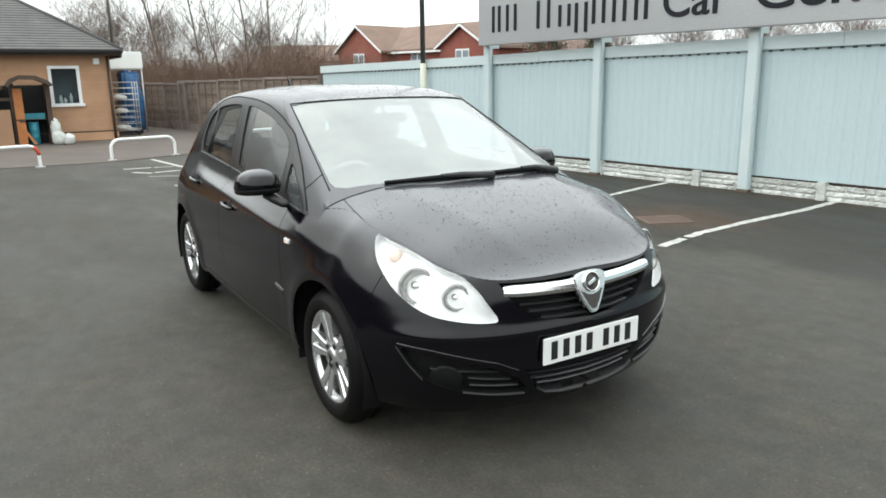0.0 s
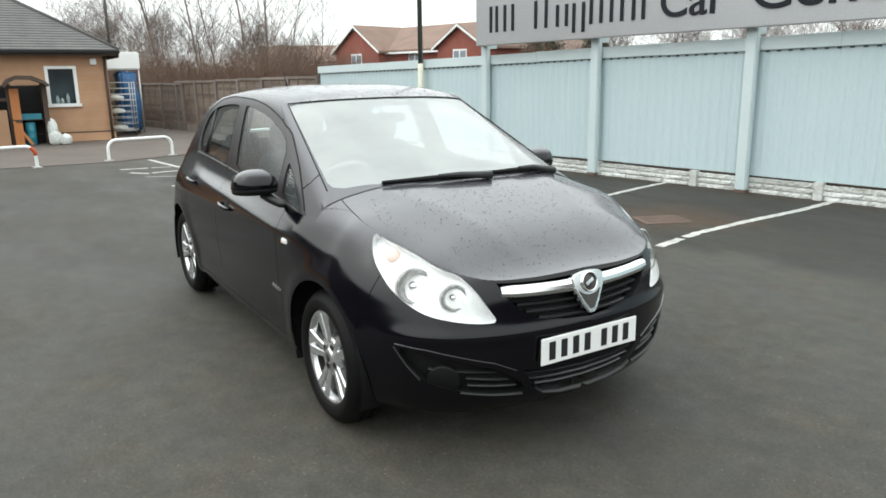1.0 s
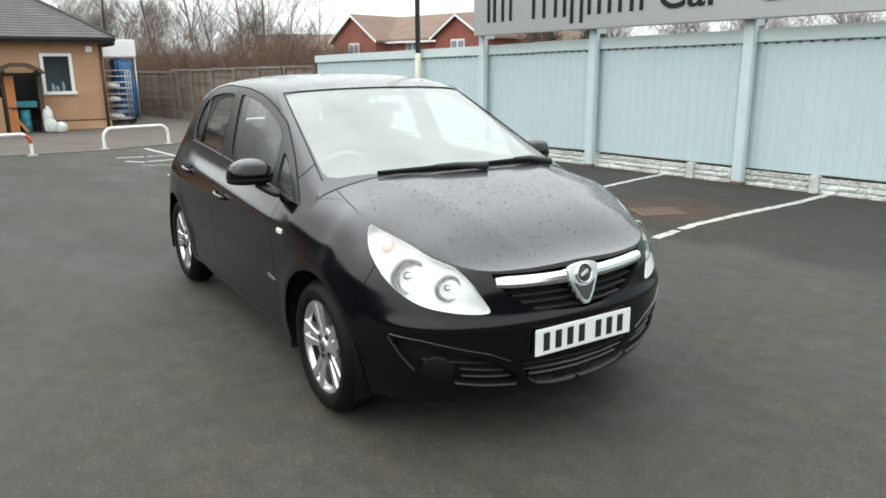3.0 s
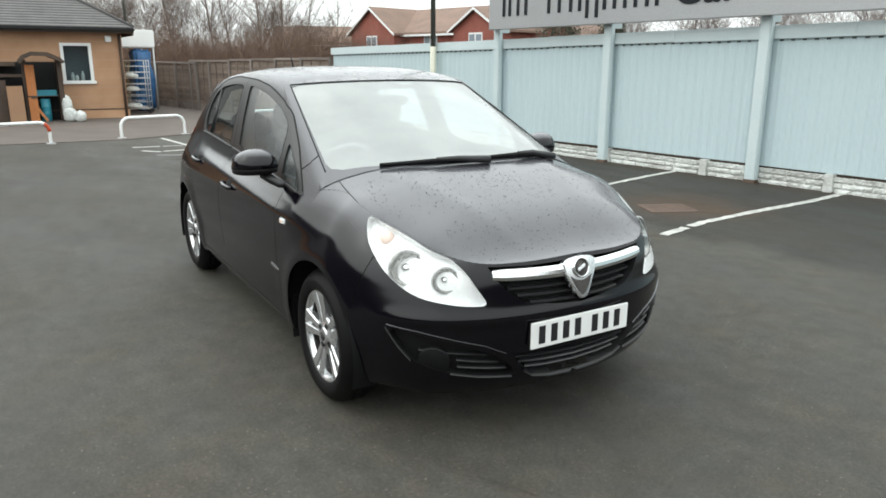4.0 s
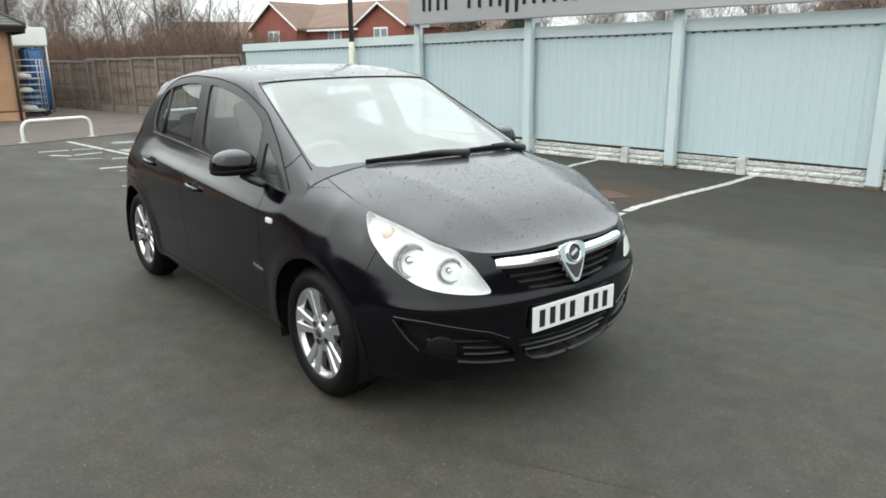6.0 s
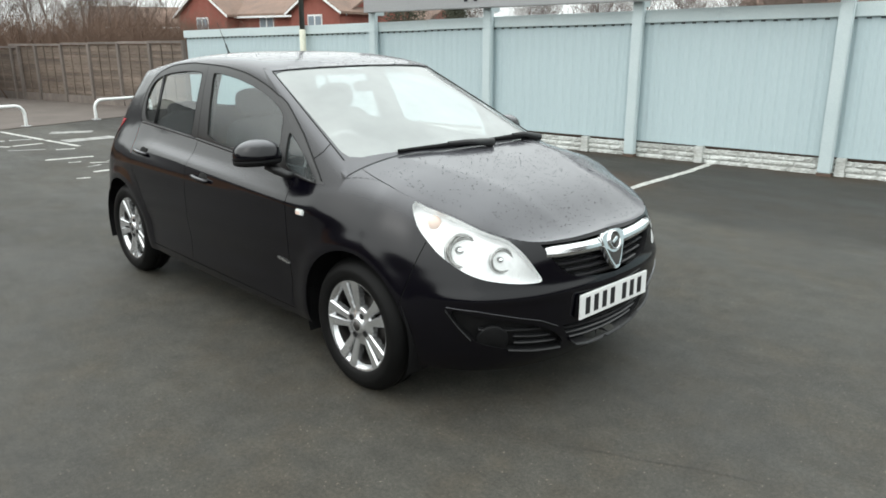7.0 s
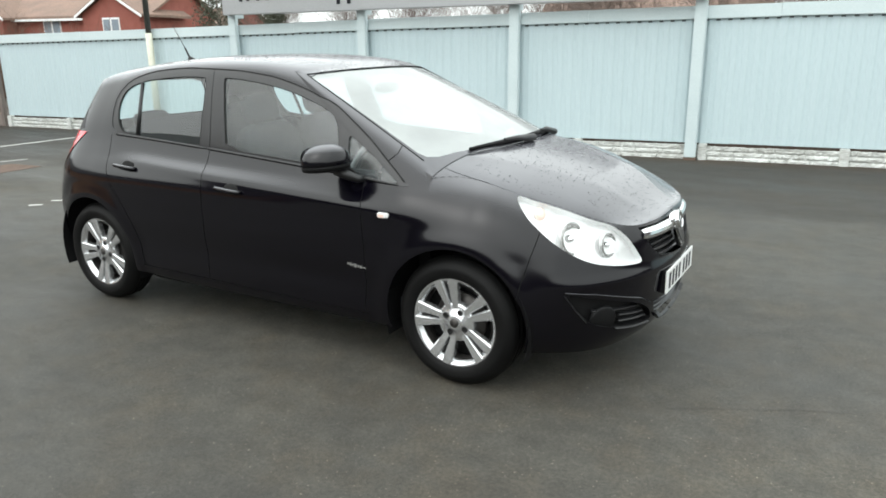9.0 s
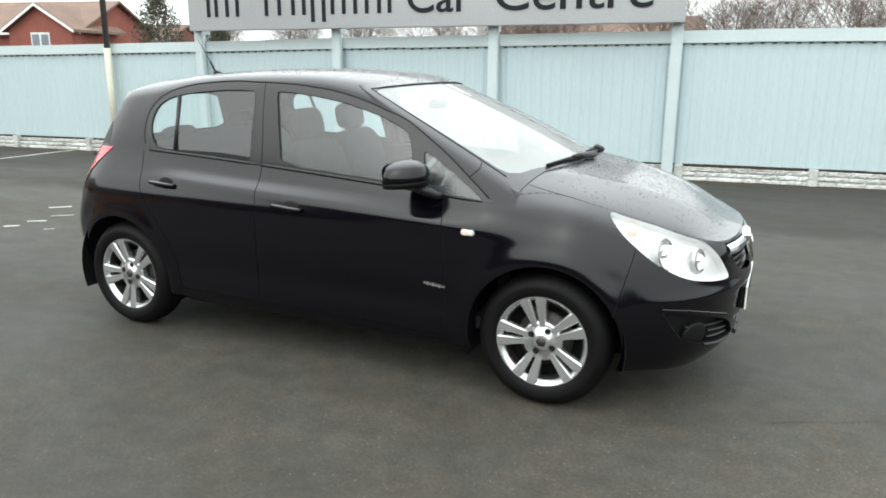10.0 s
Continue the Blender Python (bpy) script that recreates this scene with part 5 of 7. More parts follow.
REAR_BUMPER_SEAM = qx([(-1.58, 0.46), (-1.62, 0.58), (-1.72, 0.66), (-1.84, 0.72)]) + [(0.35, 0.74), (0.0, 0.74)]
SILL_SEAM = qx([(-0.85, 0.283), (-0.2, 0.278), (0.4, 0.274), (0.79, 0.270)])
seams = [qx(B_SEAM), qx(A_SEAM), qx(R_SEAM), BUMPER_SEAM, REAR_BUMPER_SEAM, SILL_SEAM]
seams = [under_top(s) for s in seams]
pts, faces, kind = cut_skin(domain, (0.014, 0.012), [("bumper", BUMPER), ("front_door", FRONT_DOOR), ("rear_door", REAR_DOOR), ("headlamp", LAMP), ("tail_lamp", TAIL), ("grille", GRILLE), ("lower", LOWER),
                                                     ("fog", FOG), ("arch_front", FRONT_ARCH), ("arch_rear", REAR_ARCH)], seams)
mid_q = pts[faces].mean(1)[:, 0]
skin_part("body_shell", pts, faces[(kind == "body")], shell, M_PAINT, car, both=True)
skin_part("front_bumper", pts, faces[kind == "bumper"], shell, M_PAINT, car, both=True, label="black painted front bumper")
lamp_parts = {}
for mirror in (False, True):
    fd = skin_part("front_door", pts, faces[kind == "front_door"], shell, M_PAINT, car, mirror=mirror)
    rd = skin_part("rear_door", pts, faces[kind == "rear_door"], shell, M_PAINT, car, mirror=mirror)
    lamp_parts[mirror] = (fd, rd)
    hl = skin_part("headlamp", pts, faces[kind == "headlamp"], shell, M_LAMP_SHELL, car, "clear headlamp with bright silver reflector", mirror=mirror, push=-0.034)
    lens = skin_part("lens", pts, faces[kind == "headlamp"], shell, M_LENS, hl, mirror=mirror, push=0.003)
    lens.visible_shadow = False
    lamp_parts[("hl", mirror)] = hl
    skin_part("tail_lamp", pts, faces[kind == "tail_lamp"], shell, M_TAIL, car, "red wrap-round tail lamp", mirror=mirror, push=0.004)
    lamp_parts[("fog", mirror)] = skin_part("fog_panel", pts, faces[kind == "fog"], shell, M_GRAIN, car, "black plastic fog lamp panel", mirror=mirror, push=-0.030)
_seam = faces[kind == "seam"]
_seam_mid = pts[_seam].mean(1)
for line in seams:
    _near = near_line(resample(line, 0.016, False), _seam_mid, 0.0029)
    for mirror in (False, True):
        skin_part("shut_line", pts, _seam[_near], shell, M_SEAM, car, mirror=mirror, push=-0.003)
grille = skin_part("grille", pts, faces[kind == "grille"], shell, M_SEAM, car, "black slatted grille with a chrome bar", both=True, push=-0.055)
lower = skin_part("lower_grille", pts, faces[kind == "lower"], shell, M_SEAM, car, "black slatted lower air intake", both=True, push=-0.050)


def side_walls(name, ring, surface, depth, mat, parent, both=False, mirror=False, lip=0.0, open_ring=False):
    """The return that joins an opening's edge to what lies deeper."""
    ring = resample(ring, 0.016, not open_ring)
    p = surface(ring)
    h = 2e-3
    n = np.cross(surface(ring + [h, 0]) - surface(ring - [h, 0]), surface(ring + [0, h]) - surface(ring - [0, h]))
    n /= np.linalg.norm(n, axis=1)[:, None]
    n[((p - [0, 0, 0.7]) * n).sum(1) < 0] *= -1
    a, b = p + n * lip, p - n * depth
    m = len(p)
    f = [(i, (i + 1) % m, m + (i + 1) % m, m + i) for i in range(m - 1 if open_ring else m)]
    v = np.concatenate([a, b])
    s = np.array([1.0, -1.0, 1.0])
    if both:
        v, f = np.concatenate([v, v * s]), f + [tuple(k + 2 * m for k in q[::-1]) for q in f]
    elif mirror:
        v, f = v * s, [q[::-1] for q in f]
    return part(name, (v.tolist(), f), mat, parent, smooth=True)


for mirror in (False, True):
    side_walls("grille_surround", GRILLE[1:-1], shell, 0.055, M_TRIM, grille, mirror=mirror, open_ring=True)
    side_walls("lower_surround", LOWER[1:-1], shell, 0.050, M_TRIM, lower, mirror=mirror, open_ring=True)
    side_walls("bezel", LAMP, shell, 0.034, M_LAMP_SHELL, lamp_parts[("hl", mirror)], mirror=mirror)
    side_walls("surround", FOG, shell, 0.030, M_GRAIN, lamp_parts[("fog", mirror)], mirror=mirror)


PROFILE = ((-1, 0), (-0.8, 0.62), (-0.35, 0.96), (0.15, 1.0), (0.6, 0.78), (0.9, 0.4), (1, 0))


def ribbon(surface, line, half, thick, push, both=True, mirror=False, name="strip", mat=None, parent=None, label="", taper=None):
    """A raised bar that follows the skin along a line of (q, height): half its height each way, thick from back to front."""
    line = resample(line, 0.02, False)
    w = np.full(len(line), half) if taper is None else np.interp(np.linspace(0, 1, len(line)), *taper) * half
    rows = []
    for dz, dp in PROFILE:
        uv = line + np.stack([0 * w, dz * w], 1)
        p = surface(uv)
        h = 2e-3
        n = np.cross(surface(uv + [h, 0]) - surface(uv - [h, 0]), surface(uv + [0, h]) - surface(uv - [0, h]))
        n /= np.linalg.norm(n, axis=1)[:, None]
        n[((p - [0, 0, 0.7]) * n).sum(1) < 0] *= -1
        rows.append(p + n * (push + thick * dp))
    m, g = len(line), len(PROFILE)
    v = np.concatenate(rows)
    f = [(k * m + i, k * m + i + 1, ((k + 1) % g) * m + i + 1, ((k + 1) % g) * m + i) for k in range(g) for i in range(m - 1)]
    f += [tuple(k * m for k in range(g)), tuple(k * m + m - 1 for k in reversed(range(g)))]
    s = np.array([1.0, -1.0, 1.0])
    if both:
        v, f = np.concatenate([v, v * s]), f + [tuple(k + g * m for k in q[::-1]) for q in f]
    elif mirror:
        v, f = v * s, [q[::-1] for q in f]
    bm = bmesh.new()
    me = bpy.data.meshes.new("t")
    me.from_pydata(v.tolist(), [], f)
    bm.from_mesh(me)
    bmesh.ops.recalc_face_normals(bm, faces=bm.faces)
    bpy.data.meshes.remove(me)
    return part(name, bm, mat, parent, label)


for z, y0 in ((0.648, -0.33), (0.618, -0.29), (0.588, -0.235)):
    ribbon(shell, qy([(y0, z), (-0.15, z - 0.006)]) + [(Q_END, z - 0.008)], 0.0085, 0.022, -0.040, name="slat", mat=M_SLAT, parent=grille)
ribbon(shell, qy([(-0.400, 0.707), (-0.30, 0.703), (-0.15, 0.698)]) + [(Q_END, 0.695)], 0.027, 0.022, -0.012, name="chrome_bar", mat=M_CHROME, parent=grille, label="wide chrome bar", taper=([0, 0.12, 1], [0.85, 1, 1.05]))
for z, y0 in ((0.356, -0.296), (0.328, -0.278), (0.300, -0.245)):
    ribbon(shell, qy([(y0, z), (-0.15, z - 0.008)]) + [(Q_END, z - 0.012)], 0.007, 0.022, -0.036, name="slat", mat=M_SLAT, parent=lower)
ribbon(shell, qy([(-0.262, 0.302), (-0.222, 0.276), (-0.13, 0.258)]) + [(Q_END, 0.252)], 0.005, 0.016, 0.003, name="lip", mat=M_TRIM, parent=lower)
# shield and plain round emblem in the grille's middle
shield = [(-0.088, 0.722), (-0.070, 0.738), (-0.035, 0.745), (0.0, 0.747), (0.035, 0.745), (0.070, 0.738), (0.088, 0.722), (0.078, 0.680), (0.044, 0.612), (0.018, 0.574), (-0.018, 0.574), (-0.044, 0.612), (-0.078, 0.680)]
bm = prism(shield, -0.016, 0.012, m=pose(2.030, 0, 0.66, 0, -14, 0) @ pose(0, 0, -0.66, 0, 0, 90))
bmesh.ops.recalc_face_normals(bm, faces=bm.faces)
bmesh.ops.bevel(bm, geom=[e for e in bm.edges], offset=0.005, segments=2, affect="EDGES", clamp_overlap=True)
emblem = part("badge_shield", bm, M_CHROME, grille, "chrome V-shaped shield")
bm = prism([(-0.056, 0.668), (-0.030, 0.652), (0.0, 0.646), (0.030, 0.652), (0.056, 0.668), (0.032, 0.622), (0.009, 0.590), (-0.009, 0.590), (-0.032, 0.622)], -0.0182, -0.008, m=pose(2.030, 0, 0.66, 0, -14, 0) @ pose(0, 0, -0.66, 0, 0, 90))
bmesh.ops.recalc_face_normals(bm, faces=bm.faces)
part("shield_inset", bm, M_DISC, grille, "dark recess in the shield's point")
RING = pose(1.998, 0, 0.692, 0, -14, 0) @ Matrix.Rotation(radians(-90), 4, "Z")
part("badge_ring", lathe([(0.041, 0.036), (0.042, 0.046), (0.037, 0.050), (0.035, 0.040), (0.041, 0.036)], 28, m=RING), M_CHROME, grille)
part("badge_disc", lathe([(0, 0.0455), (0.036, 0.0445), (0.036, 0.036)], 28, m=RING), M_DISC, grille, "plain grey emblem disc")
part("badge_mark", box(-0.023, 0.023, 0.044, 0.048, -0.007, 0.007, 0.002, m=RING @ Matrix.Rotation(radians(25), 4, "Y")), M_CHROME, grille)

# ---- front number plate: the characters are plain bars
plate = part("number_plate", box(2.053, 2.061, -0.26, 0.26, 0.402, 0.513, 0.003), M_PLATE, car, "white number plate with black bars")
x = -0.222
for k, w in enumerate((0.032, 0.032, 0.032, 0.032, 0.0, 0.032, 0.032, 0.032)):
    if w:
        part("bar", box(2.061, 2.0625, x, x + w, 0.420, 0.495), M_BLACK, plate)
    x += w + 0.030 if w else 0.030
part("plate_plinth", box(2.02, 2.053, -0.255, 0.255, 0.405, 0.510, 0.004), M_GRAIN, plate)

# ---- headlamp insides and fog covers
def along(surface, uv, push):
    uv = np.array([uv], float)
    p = surface(uv)[0]
    h = 2e-3
    n = np.cross((surface(uv + [h, 0]) - surface(uv - [h, 0]))[0], (surface(uv + [0, h]) - surface(uv - [0, h]))[0])
    n /= np.linalg.norm(n)
    if (p - [0, 0, 0.7]) @ n < 0:
        n = -n
    return Vector(p + n * push), Vector(n)


def facing(p, n, mirror):
    s = Vector((1, -1, 1)) if mirror else Vector((1, 1, 1))
    p, n = p * s, n * s
    return Matrix.Translation(p) @ n.to_track_quat("Y", "Z").to_matrix().to_4x4()


for mirror in (False, True):
    hl = lamp_parts[("hl", mirror)]
    for uvx, z, r in ((1.786, 0.732, 0.060), (1.914, 0.694, 0.044)):
        p, n = along(shell, (float(q_of_x(uvx)), z), -0.042)
        n = (n * 0.55 + Vector((0.83, 0, 0.0))).normalized()
        m = facing(p, n, mirror)
        part("reflector", lathe([(r * 1.18, 0.018), (r * 1.12, 0.026), (r, 0.022), (r * 0.85, 0.004), (r * 0.5, -0.012), (r * 0.2, -0.016)], 24, m=m), M_LAMP_INNER, hl)
        part("dark_ring", lathe([(r * 1.26, 0.006), (r * 1.26, 0.020), (r * 1.18, 0.020)], 24, m=m), M_GALV, hl)
        part("projector", lathe([(r * 0.36, -0.014), (r * 0.34, 0.008), (r * 0.22, 0.020), (0, 0.024)], 18, m=m), M_CHROME, hl)
    p, n = along(shell, (float(q_of_x(1.660)), 0.832), -0.032)
    part("indicator_bulb", lathe([(0.030, 0.0), (0.029, 0.010), (0.018, 0.018), (0, 0.020)], 20, m=facing(p, (n * 0.6 + Vector((0.8, 0, 0))).normalized(), mirror)), M_AMBER, hl, "amber indicator bulb")
    fog = lamp_parts[("fog", mirror)]
    p, n = along(shell, (float(q_of_y_front(-0.612)), 0.356), -0.026)
    part("fog_blank", lathe([(0.066, 0.0), (0.066, 0.014), (0.060, 0.019), (0.0, 0.017)], 28, m=facing(p, n, mirror)), M_GRAIN, fog, "round blank cover")
    for z0, a, b in ((0.405, -0.66, -0.42), (0.365, -0.535, -0.37), (0.332, -0.53, -0.335)):
        ribbon(shell, qy([(a, z0), ((a + b) / 2, z0 - 0.012), (b, z0 - 0.02)]), 0.006, 0.018, -0.028, both=False, mirror=mirror, name="slat", mat=M_TRIM, parent=fog)
    ribbon(shell, qy([(-0.555, 0.310), (-0.45, 0.292), (-0.310, 0.279)]), 0.0045, 0.010, -0.002, both=False, mirror=mirror, name="edge_trim", mat=M_TRIM, parent=fog)
    ribbon(shell, qy([(-0.745, 0.504), (-0.66, 0.490), (-0.57, 0.466), (-0.43, 0.428), (-0.345, 0.388)]), 0.0035, 0.006, -0.001, both=False, mirror=mirror, name="crease", mat=M_PAINT, parent=fog)
    ribbon(shell, qy([(-0.747, 0.492), (-0.715, 0.420), (-0.682, 0.364)]), 0.005, 0.010, -0.002, both=False, mirror=mirror, name="edge_trim", mat=M_TRIM, parent=fog)

# ---- bonnet and wing tops
half = [(float(x), float(y)) for x, y in EDGE[::3, :2]]
half[-1] = (half[-1][0], 0.0)
rear_edge = [(float(x), float(y)) for x, y in _base_xy[::-1][::8]]
dom = half + rear_edge
HOOD_LINE = [(1.115, -0.655), (1.25, -0.672), (1.40, -0.690), (1.500, -0.700), (1.56, -0.718)]
hood_poly = [(1.115, -0.655), (1.25, -0.672), (1.40, -0.690), (1.500, -0.700), (1.555, -0.716)] + [(float(x), float(y) + 0.004) for x, y, _ in EDGE if x > 1.57] + [(EDGE[-1][0], 0.02), (1.16, 0.02), (1.14, -0.3), (1.118, -0.5)]
hp, hf, hk = cut_skin(dom, (0.03, 0.03), [("bonnet", hood_poly)], [HOOD_LINE])
skin_part("bonnet", hp, hf[hk == "bonnet"], deck, M_PAINT, car, "wet black bonnet beaded with rain", both=True)
skin_part("wing_top", hp, hf[hk == "body"], deck, M_PAINT, car, both=True)
for mirror in (False, True):
    skin_part("bonnet_gap", hp, hf[hk == "seam"], deck, M_SEAM, car, mirror=mirror, push=-0.003)

# ---- upper body: glass, frames and pillars
_gu, _gv = np.meshgrid(np.linspace(0, L_CORNER, 700), np.linspace(0, 1, 160))
_guv = np.stack([_gu.ravel(), _gv.ravel()], 1)
_gp = upper(_guv)


def uv_side(pts):
    """Side-view places (x, z) laid into the upper skin's (u, v)."""
    out = []
    for x, z in pts:
        d = (_gp[:, 0] - x) ** 2 + (_gp[:, 2] - z) ** 2 + np.where(_gp[:, 1] > -0.5, 1.0, 0.0)
        out.append(tuple(_guv[int(np.argmin(d))]))
    return out


dom = [(0, 0.0), (L_END, 0.0), (L_END, 1.0), (0, 1.0)]
REAR_GLASS = uv_side(rounded([(-1.040, 1.040), (-1.085, 1.074), (-1.116, 1.139), (-1.119, 1.234), (-1.070, 1.292), (-0.953, 1.331), (-0.718, 1.357), (-0.432, 1.364), (-0.405, 1.352), (-0.393, 1.20), (-0.381, 1.014), (-0.395, 1.006), (-0.7, 1.018)], rounds=1))
FRONT_GLASS = uv_side(rounded([(-0.178, 1.000), (-0.200, 1.10), (-0.238, 1.24), (-0.272, 1.350), (-0.250, 1.364), (-0.085, 1.350), (0.142, 1.314), (0.318, 1.271), (0.449, 1.222), (0.525, 1.180), (0.552, 1.125), (0.575, 1.04), (0.585, 0.965), (0.570, 0.955), (0.25, 0.974)], rounds=1))
QUARTER = uv_side(rounded([(0.668, 0.945), (0.640, 1.03), (0.622, 1.098), (0.642, 1.102), (0.773, 1.030), (0.90, 0.945), (0.950, 0.914), (0.930, 0.910), (0.8, 0.926)], rounds=1))
FRAME = uv_side(rounded([(-1.105, 1.032), (-1.150, 1.075), (-1.166, 1.147), (-1.163, 1.255), (-1.075, 1.336), (-0.93, 1.376), (-0.80, 1.396), (-0.60, 1.411), (-0.379, 1.407), (-0.096, 1.394), (0.131, 1.362), (0.354, 1.295), (0.482, 1.250), (0.575, 1.200), (0.70, 1.122), (0.85, 1.018), (0.965, 0.930), (1.015, 0.902), (0.97, 0.902), (0.9, 0.907), (0.6, 0.932), (0.1, 0.966), (-0.4, 0.994), (-0.9, 1.020)], rounds=1))
SCREEN = [(L_CORNER + 0.045, 0.16), (L_CORNER + 0.06, 0.105), (L_CORNER + 0.11, 0.065), (L_CORNER + 0.25, 0.03), (L_END, 0.02), (L_END, 0.985), (L_CORNER + 0.10, 0.985), (L_CORNER + 0.035, 0.965)]
REAR_SCREEN = [(0, 0.12), (0.45, 0.12), (0.52, 0.2), (0.50, 0.80), (0.42, 0.86), (0, 0.86)]
CORNER_PANEL = [(0.53, 0.05), (0.82, 0.03), (0.80, 0.16), (0.74, 0.42), (0.58, 0.40), (0.54, 0.25)]
D_SEAM = uv_side([(-0.304, 0.995), (-0.316, 1.11), (-0.338, 1.26), (-0.362, 1.406)])
up, uf, uk = cut_skin(dom, (0.03, 0.06), [("frame", FRAME), ("rear_glass", REAR_GLASS), ("front_glass", FRONT_GLASS), ("quarter", QUARTER), ("screen", SCREEN), ("rear_screen", REAR_SCREEN), ("corner_panel", CORNER_PANEL)], [D_SEAM])
skin_part("pillar_frame", up, uf[uk == "body"], upper, M_PAINT, car, "black pillars and roof rails", both=True)
skin_part("pillar_gap", up, uf[uk == "seam"], upper, M_SEAM, car, both=True, push=-0.002)
for mirror in (False, True):
    skin_part("window_frame", up, uf[uk == "frame"], upper, M_TRIM, car, "satin black window surround", mirror=mirror, push=0.0015)
    for nm, key, mt in (("rear_door_glass", "rear_glass", M_TINT_GLASS), ("front_door_glass", "front_glass", M_SIDE_GLASS), ("quarter_glass", "quarter", M_SIDE_GLASS)):
        g = skin_part(nm, up, uf[uk == key], upper, mt, car, mirror=mirror, push=-0.006)
        g.visible_shadow = False
    for ring in (REAR_GLASS, FRONT_GLASS, QUARTER):
        side_walls("glass_seal", np.array(ring), upper, 0.008, M_SEAM, lamp_parts[mirror][0], mirror=mirror, lip=0.003)
ws = skin_part("windscreen", up, uf[uk == "screen"], upper, M_SCREEN, car, "windscreen whose pale veil stands for mist and sky glare", both=True, push=-0.003)
ws.visible_shadow = False
rs = skin_part("rear_screen", up, uf[uk == "rear_screen"], upper, M_TINT_GLASS, car, both=True, push=-0.003)
rs.visible_shadow = False
for mirror in (False, True):
    skin_part("tailgate_corner", up, uf[uk == "corner_panel"], upper, M_BLACK, car, "dark glossy panel beside the rear screen", mirror=mirror, push=0.001)
for mirror in (False, True):
    s = -1 if mirror else 1
    inner = upper(np.array(D_SEAM))
    trim = bmesh.new()
    for dx in (-0.042, 0.0, 0.042):
        tube([(p[0] + dx, s * (p[1] + 0.036), p[2]) for p in inner], 0.030, 10, bm=trim)
    part("pillar_trim", trim, M_CLOTH, car, "grey inner trim of the centre pillar")
# the gap round the doors' upper frames
_loop = np.array(FRAME)
_loop = _loop[upper(_loop)[:, 2] > np.interp(upper(_loop)[:, 0], [-1.1, -0.9, 0.1, 0.9, 1.0], [1.045, 1.045, 0.985, 0.928, 0.912])]
_start = int(np.argmax(np.linalg.norm(upper(_loop) - np.roll(upper(_loop), 1, 0), axis=1)))
_loop = upper(resample(np.roll(_loop, -_start, 0), 0.03, False))
for mirror in (False, True):
    s = -1 if mirror else 1
    part("door_gap", tube([(p[0], s * p[1], p[2]) for p in _loop], 0.0042, 6), M_SEAM, car)
# black divider in the rear door glass, and the belt mouldings
for mirror in (False, True):
    s = -1 if mirror else 1
    a, b = [upper(np.array(uv_side([p])))[0] for p in ((-0.957, 1.322), (-0.912, 1.034))]
    part("glass_divider", tube([(a[0], s * (a[1] + 0.002), a[2]), (b[0], s * (b[1] - 0.001), b[2])], 0.011, 8), M_TRIM, lamp_parts[mirror][1])
    belt = [shell(np.array([[float(q_of_x(x)), float(top_z(q_of_x(x))) + 0.002]]))[0] for x in np.linspace(-1.10, 0.95, 40)]
    for lo, hi, owner in ((0, 15, 1), (15, 39, 0)):
        part("belt_moulding", tube([(p[0], s * (p[1] - 0.003), p[2]) for p in belt[lo:hi + 1]], [0.008] * (hi - lo - 1) + [0.006, 0.003], 8), M_TRIM, lamp_parts[mirror][owner])

# ---- roof
rim_u = rail_at(np.linspace(0, L_END, 160))
dom = [(float(a), float(min(b, 0))) for a, b, _ in rim_u] + [(x, 0.0) for x in np.linspace(0.335, -1.60, 30)]
rp, rf, rk = cut_skin(dom, (0.05, 0.05), [], [])
skin_part("roof", rp, rf, roof, M_PAINT, car, "black roof beaded with rain", both=True)
part("header_seal", tube([tuple(p) for p in upper(np.stack([np.linspace(L_CORNER + 0.03, L_END, 20), np.full(20, 0.992)], 1))] + [(p[0], -p[1], p[2]) for p in upper(np.stack([np.linspace(L_END, L_CORNER + 0.03, 20), np.full(20, 0.992)], 1))[1:]], 0.004, 8), M_SEAM, car)
for mirror in (False, True):
    s = -1 if mirror else 1
    pp = upper(np.stack([np.full(24, L_CORNER + 0.030), np.linspace(0.10, 0.99, 24)], 1))
    part("pillar_seal", tube([(p[0], s * p[1], p[2] - 0.001) for p in pp], 0.0035, 8), M_SEAM, car)

# the joint between wing and windscreen pillar
_a = np.array(uv_side([(0.868, 1.004)])[0])
_joint = upper(np.linspace(_a, [L_CORNER + 0.028, _a[1] + 0.05], 10))
for mirror in (False, True):
    s = -1 if mirror else 1
    part("pillar_joint", tube([(p[0], s * p[1], p[2]) for p in _joint], 0.0025, 6), M_SEAM, car)

# ---- wheel arches and underside
for cx, cz in WHEELS:
    for s in (-1, 1):
        a = np.linspace(radians(-20), radians(200), 26)
        ring = [(cx + 0.372 * math.cos(t), cz + 0.372 * math.sin(t)) for t in a]
        vs, fs = [], []
        for y in (0.835, 0.55):
            vs += [(x, s * y, z) for x, z in ring]
        n = len(ring)
        fs += [(i, i + 1, n + i + 1, n + i) for i in range(n - 1)]
        vs.append((cx, s * 0.55, cz))
        fs += [(n + i, n + i + 1, 2 * n) for i in range(n - 1)]
        part("arch_liner", (vs, fs), M_GRAIN, car, smooth=True)
part("underside", box(-1.70, 1.62, -0.54, 0.54, 0.19, 0.25, 0.02), M_GRAIN, car)
part("under_panel", box(-0.86, 0.86, -0.775, 0.775, 0.19, 0.24, 0.01), M_GRAIN, car)
part("front_undertray", box(1.55, 1.80, -0.50, 0.50, 0.205, 0.225, 0.006), M_GRAIN, car)
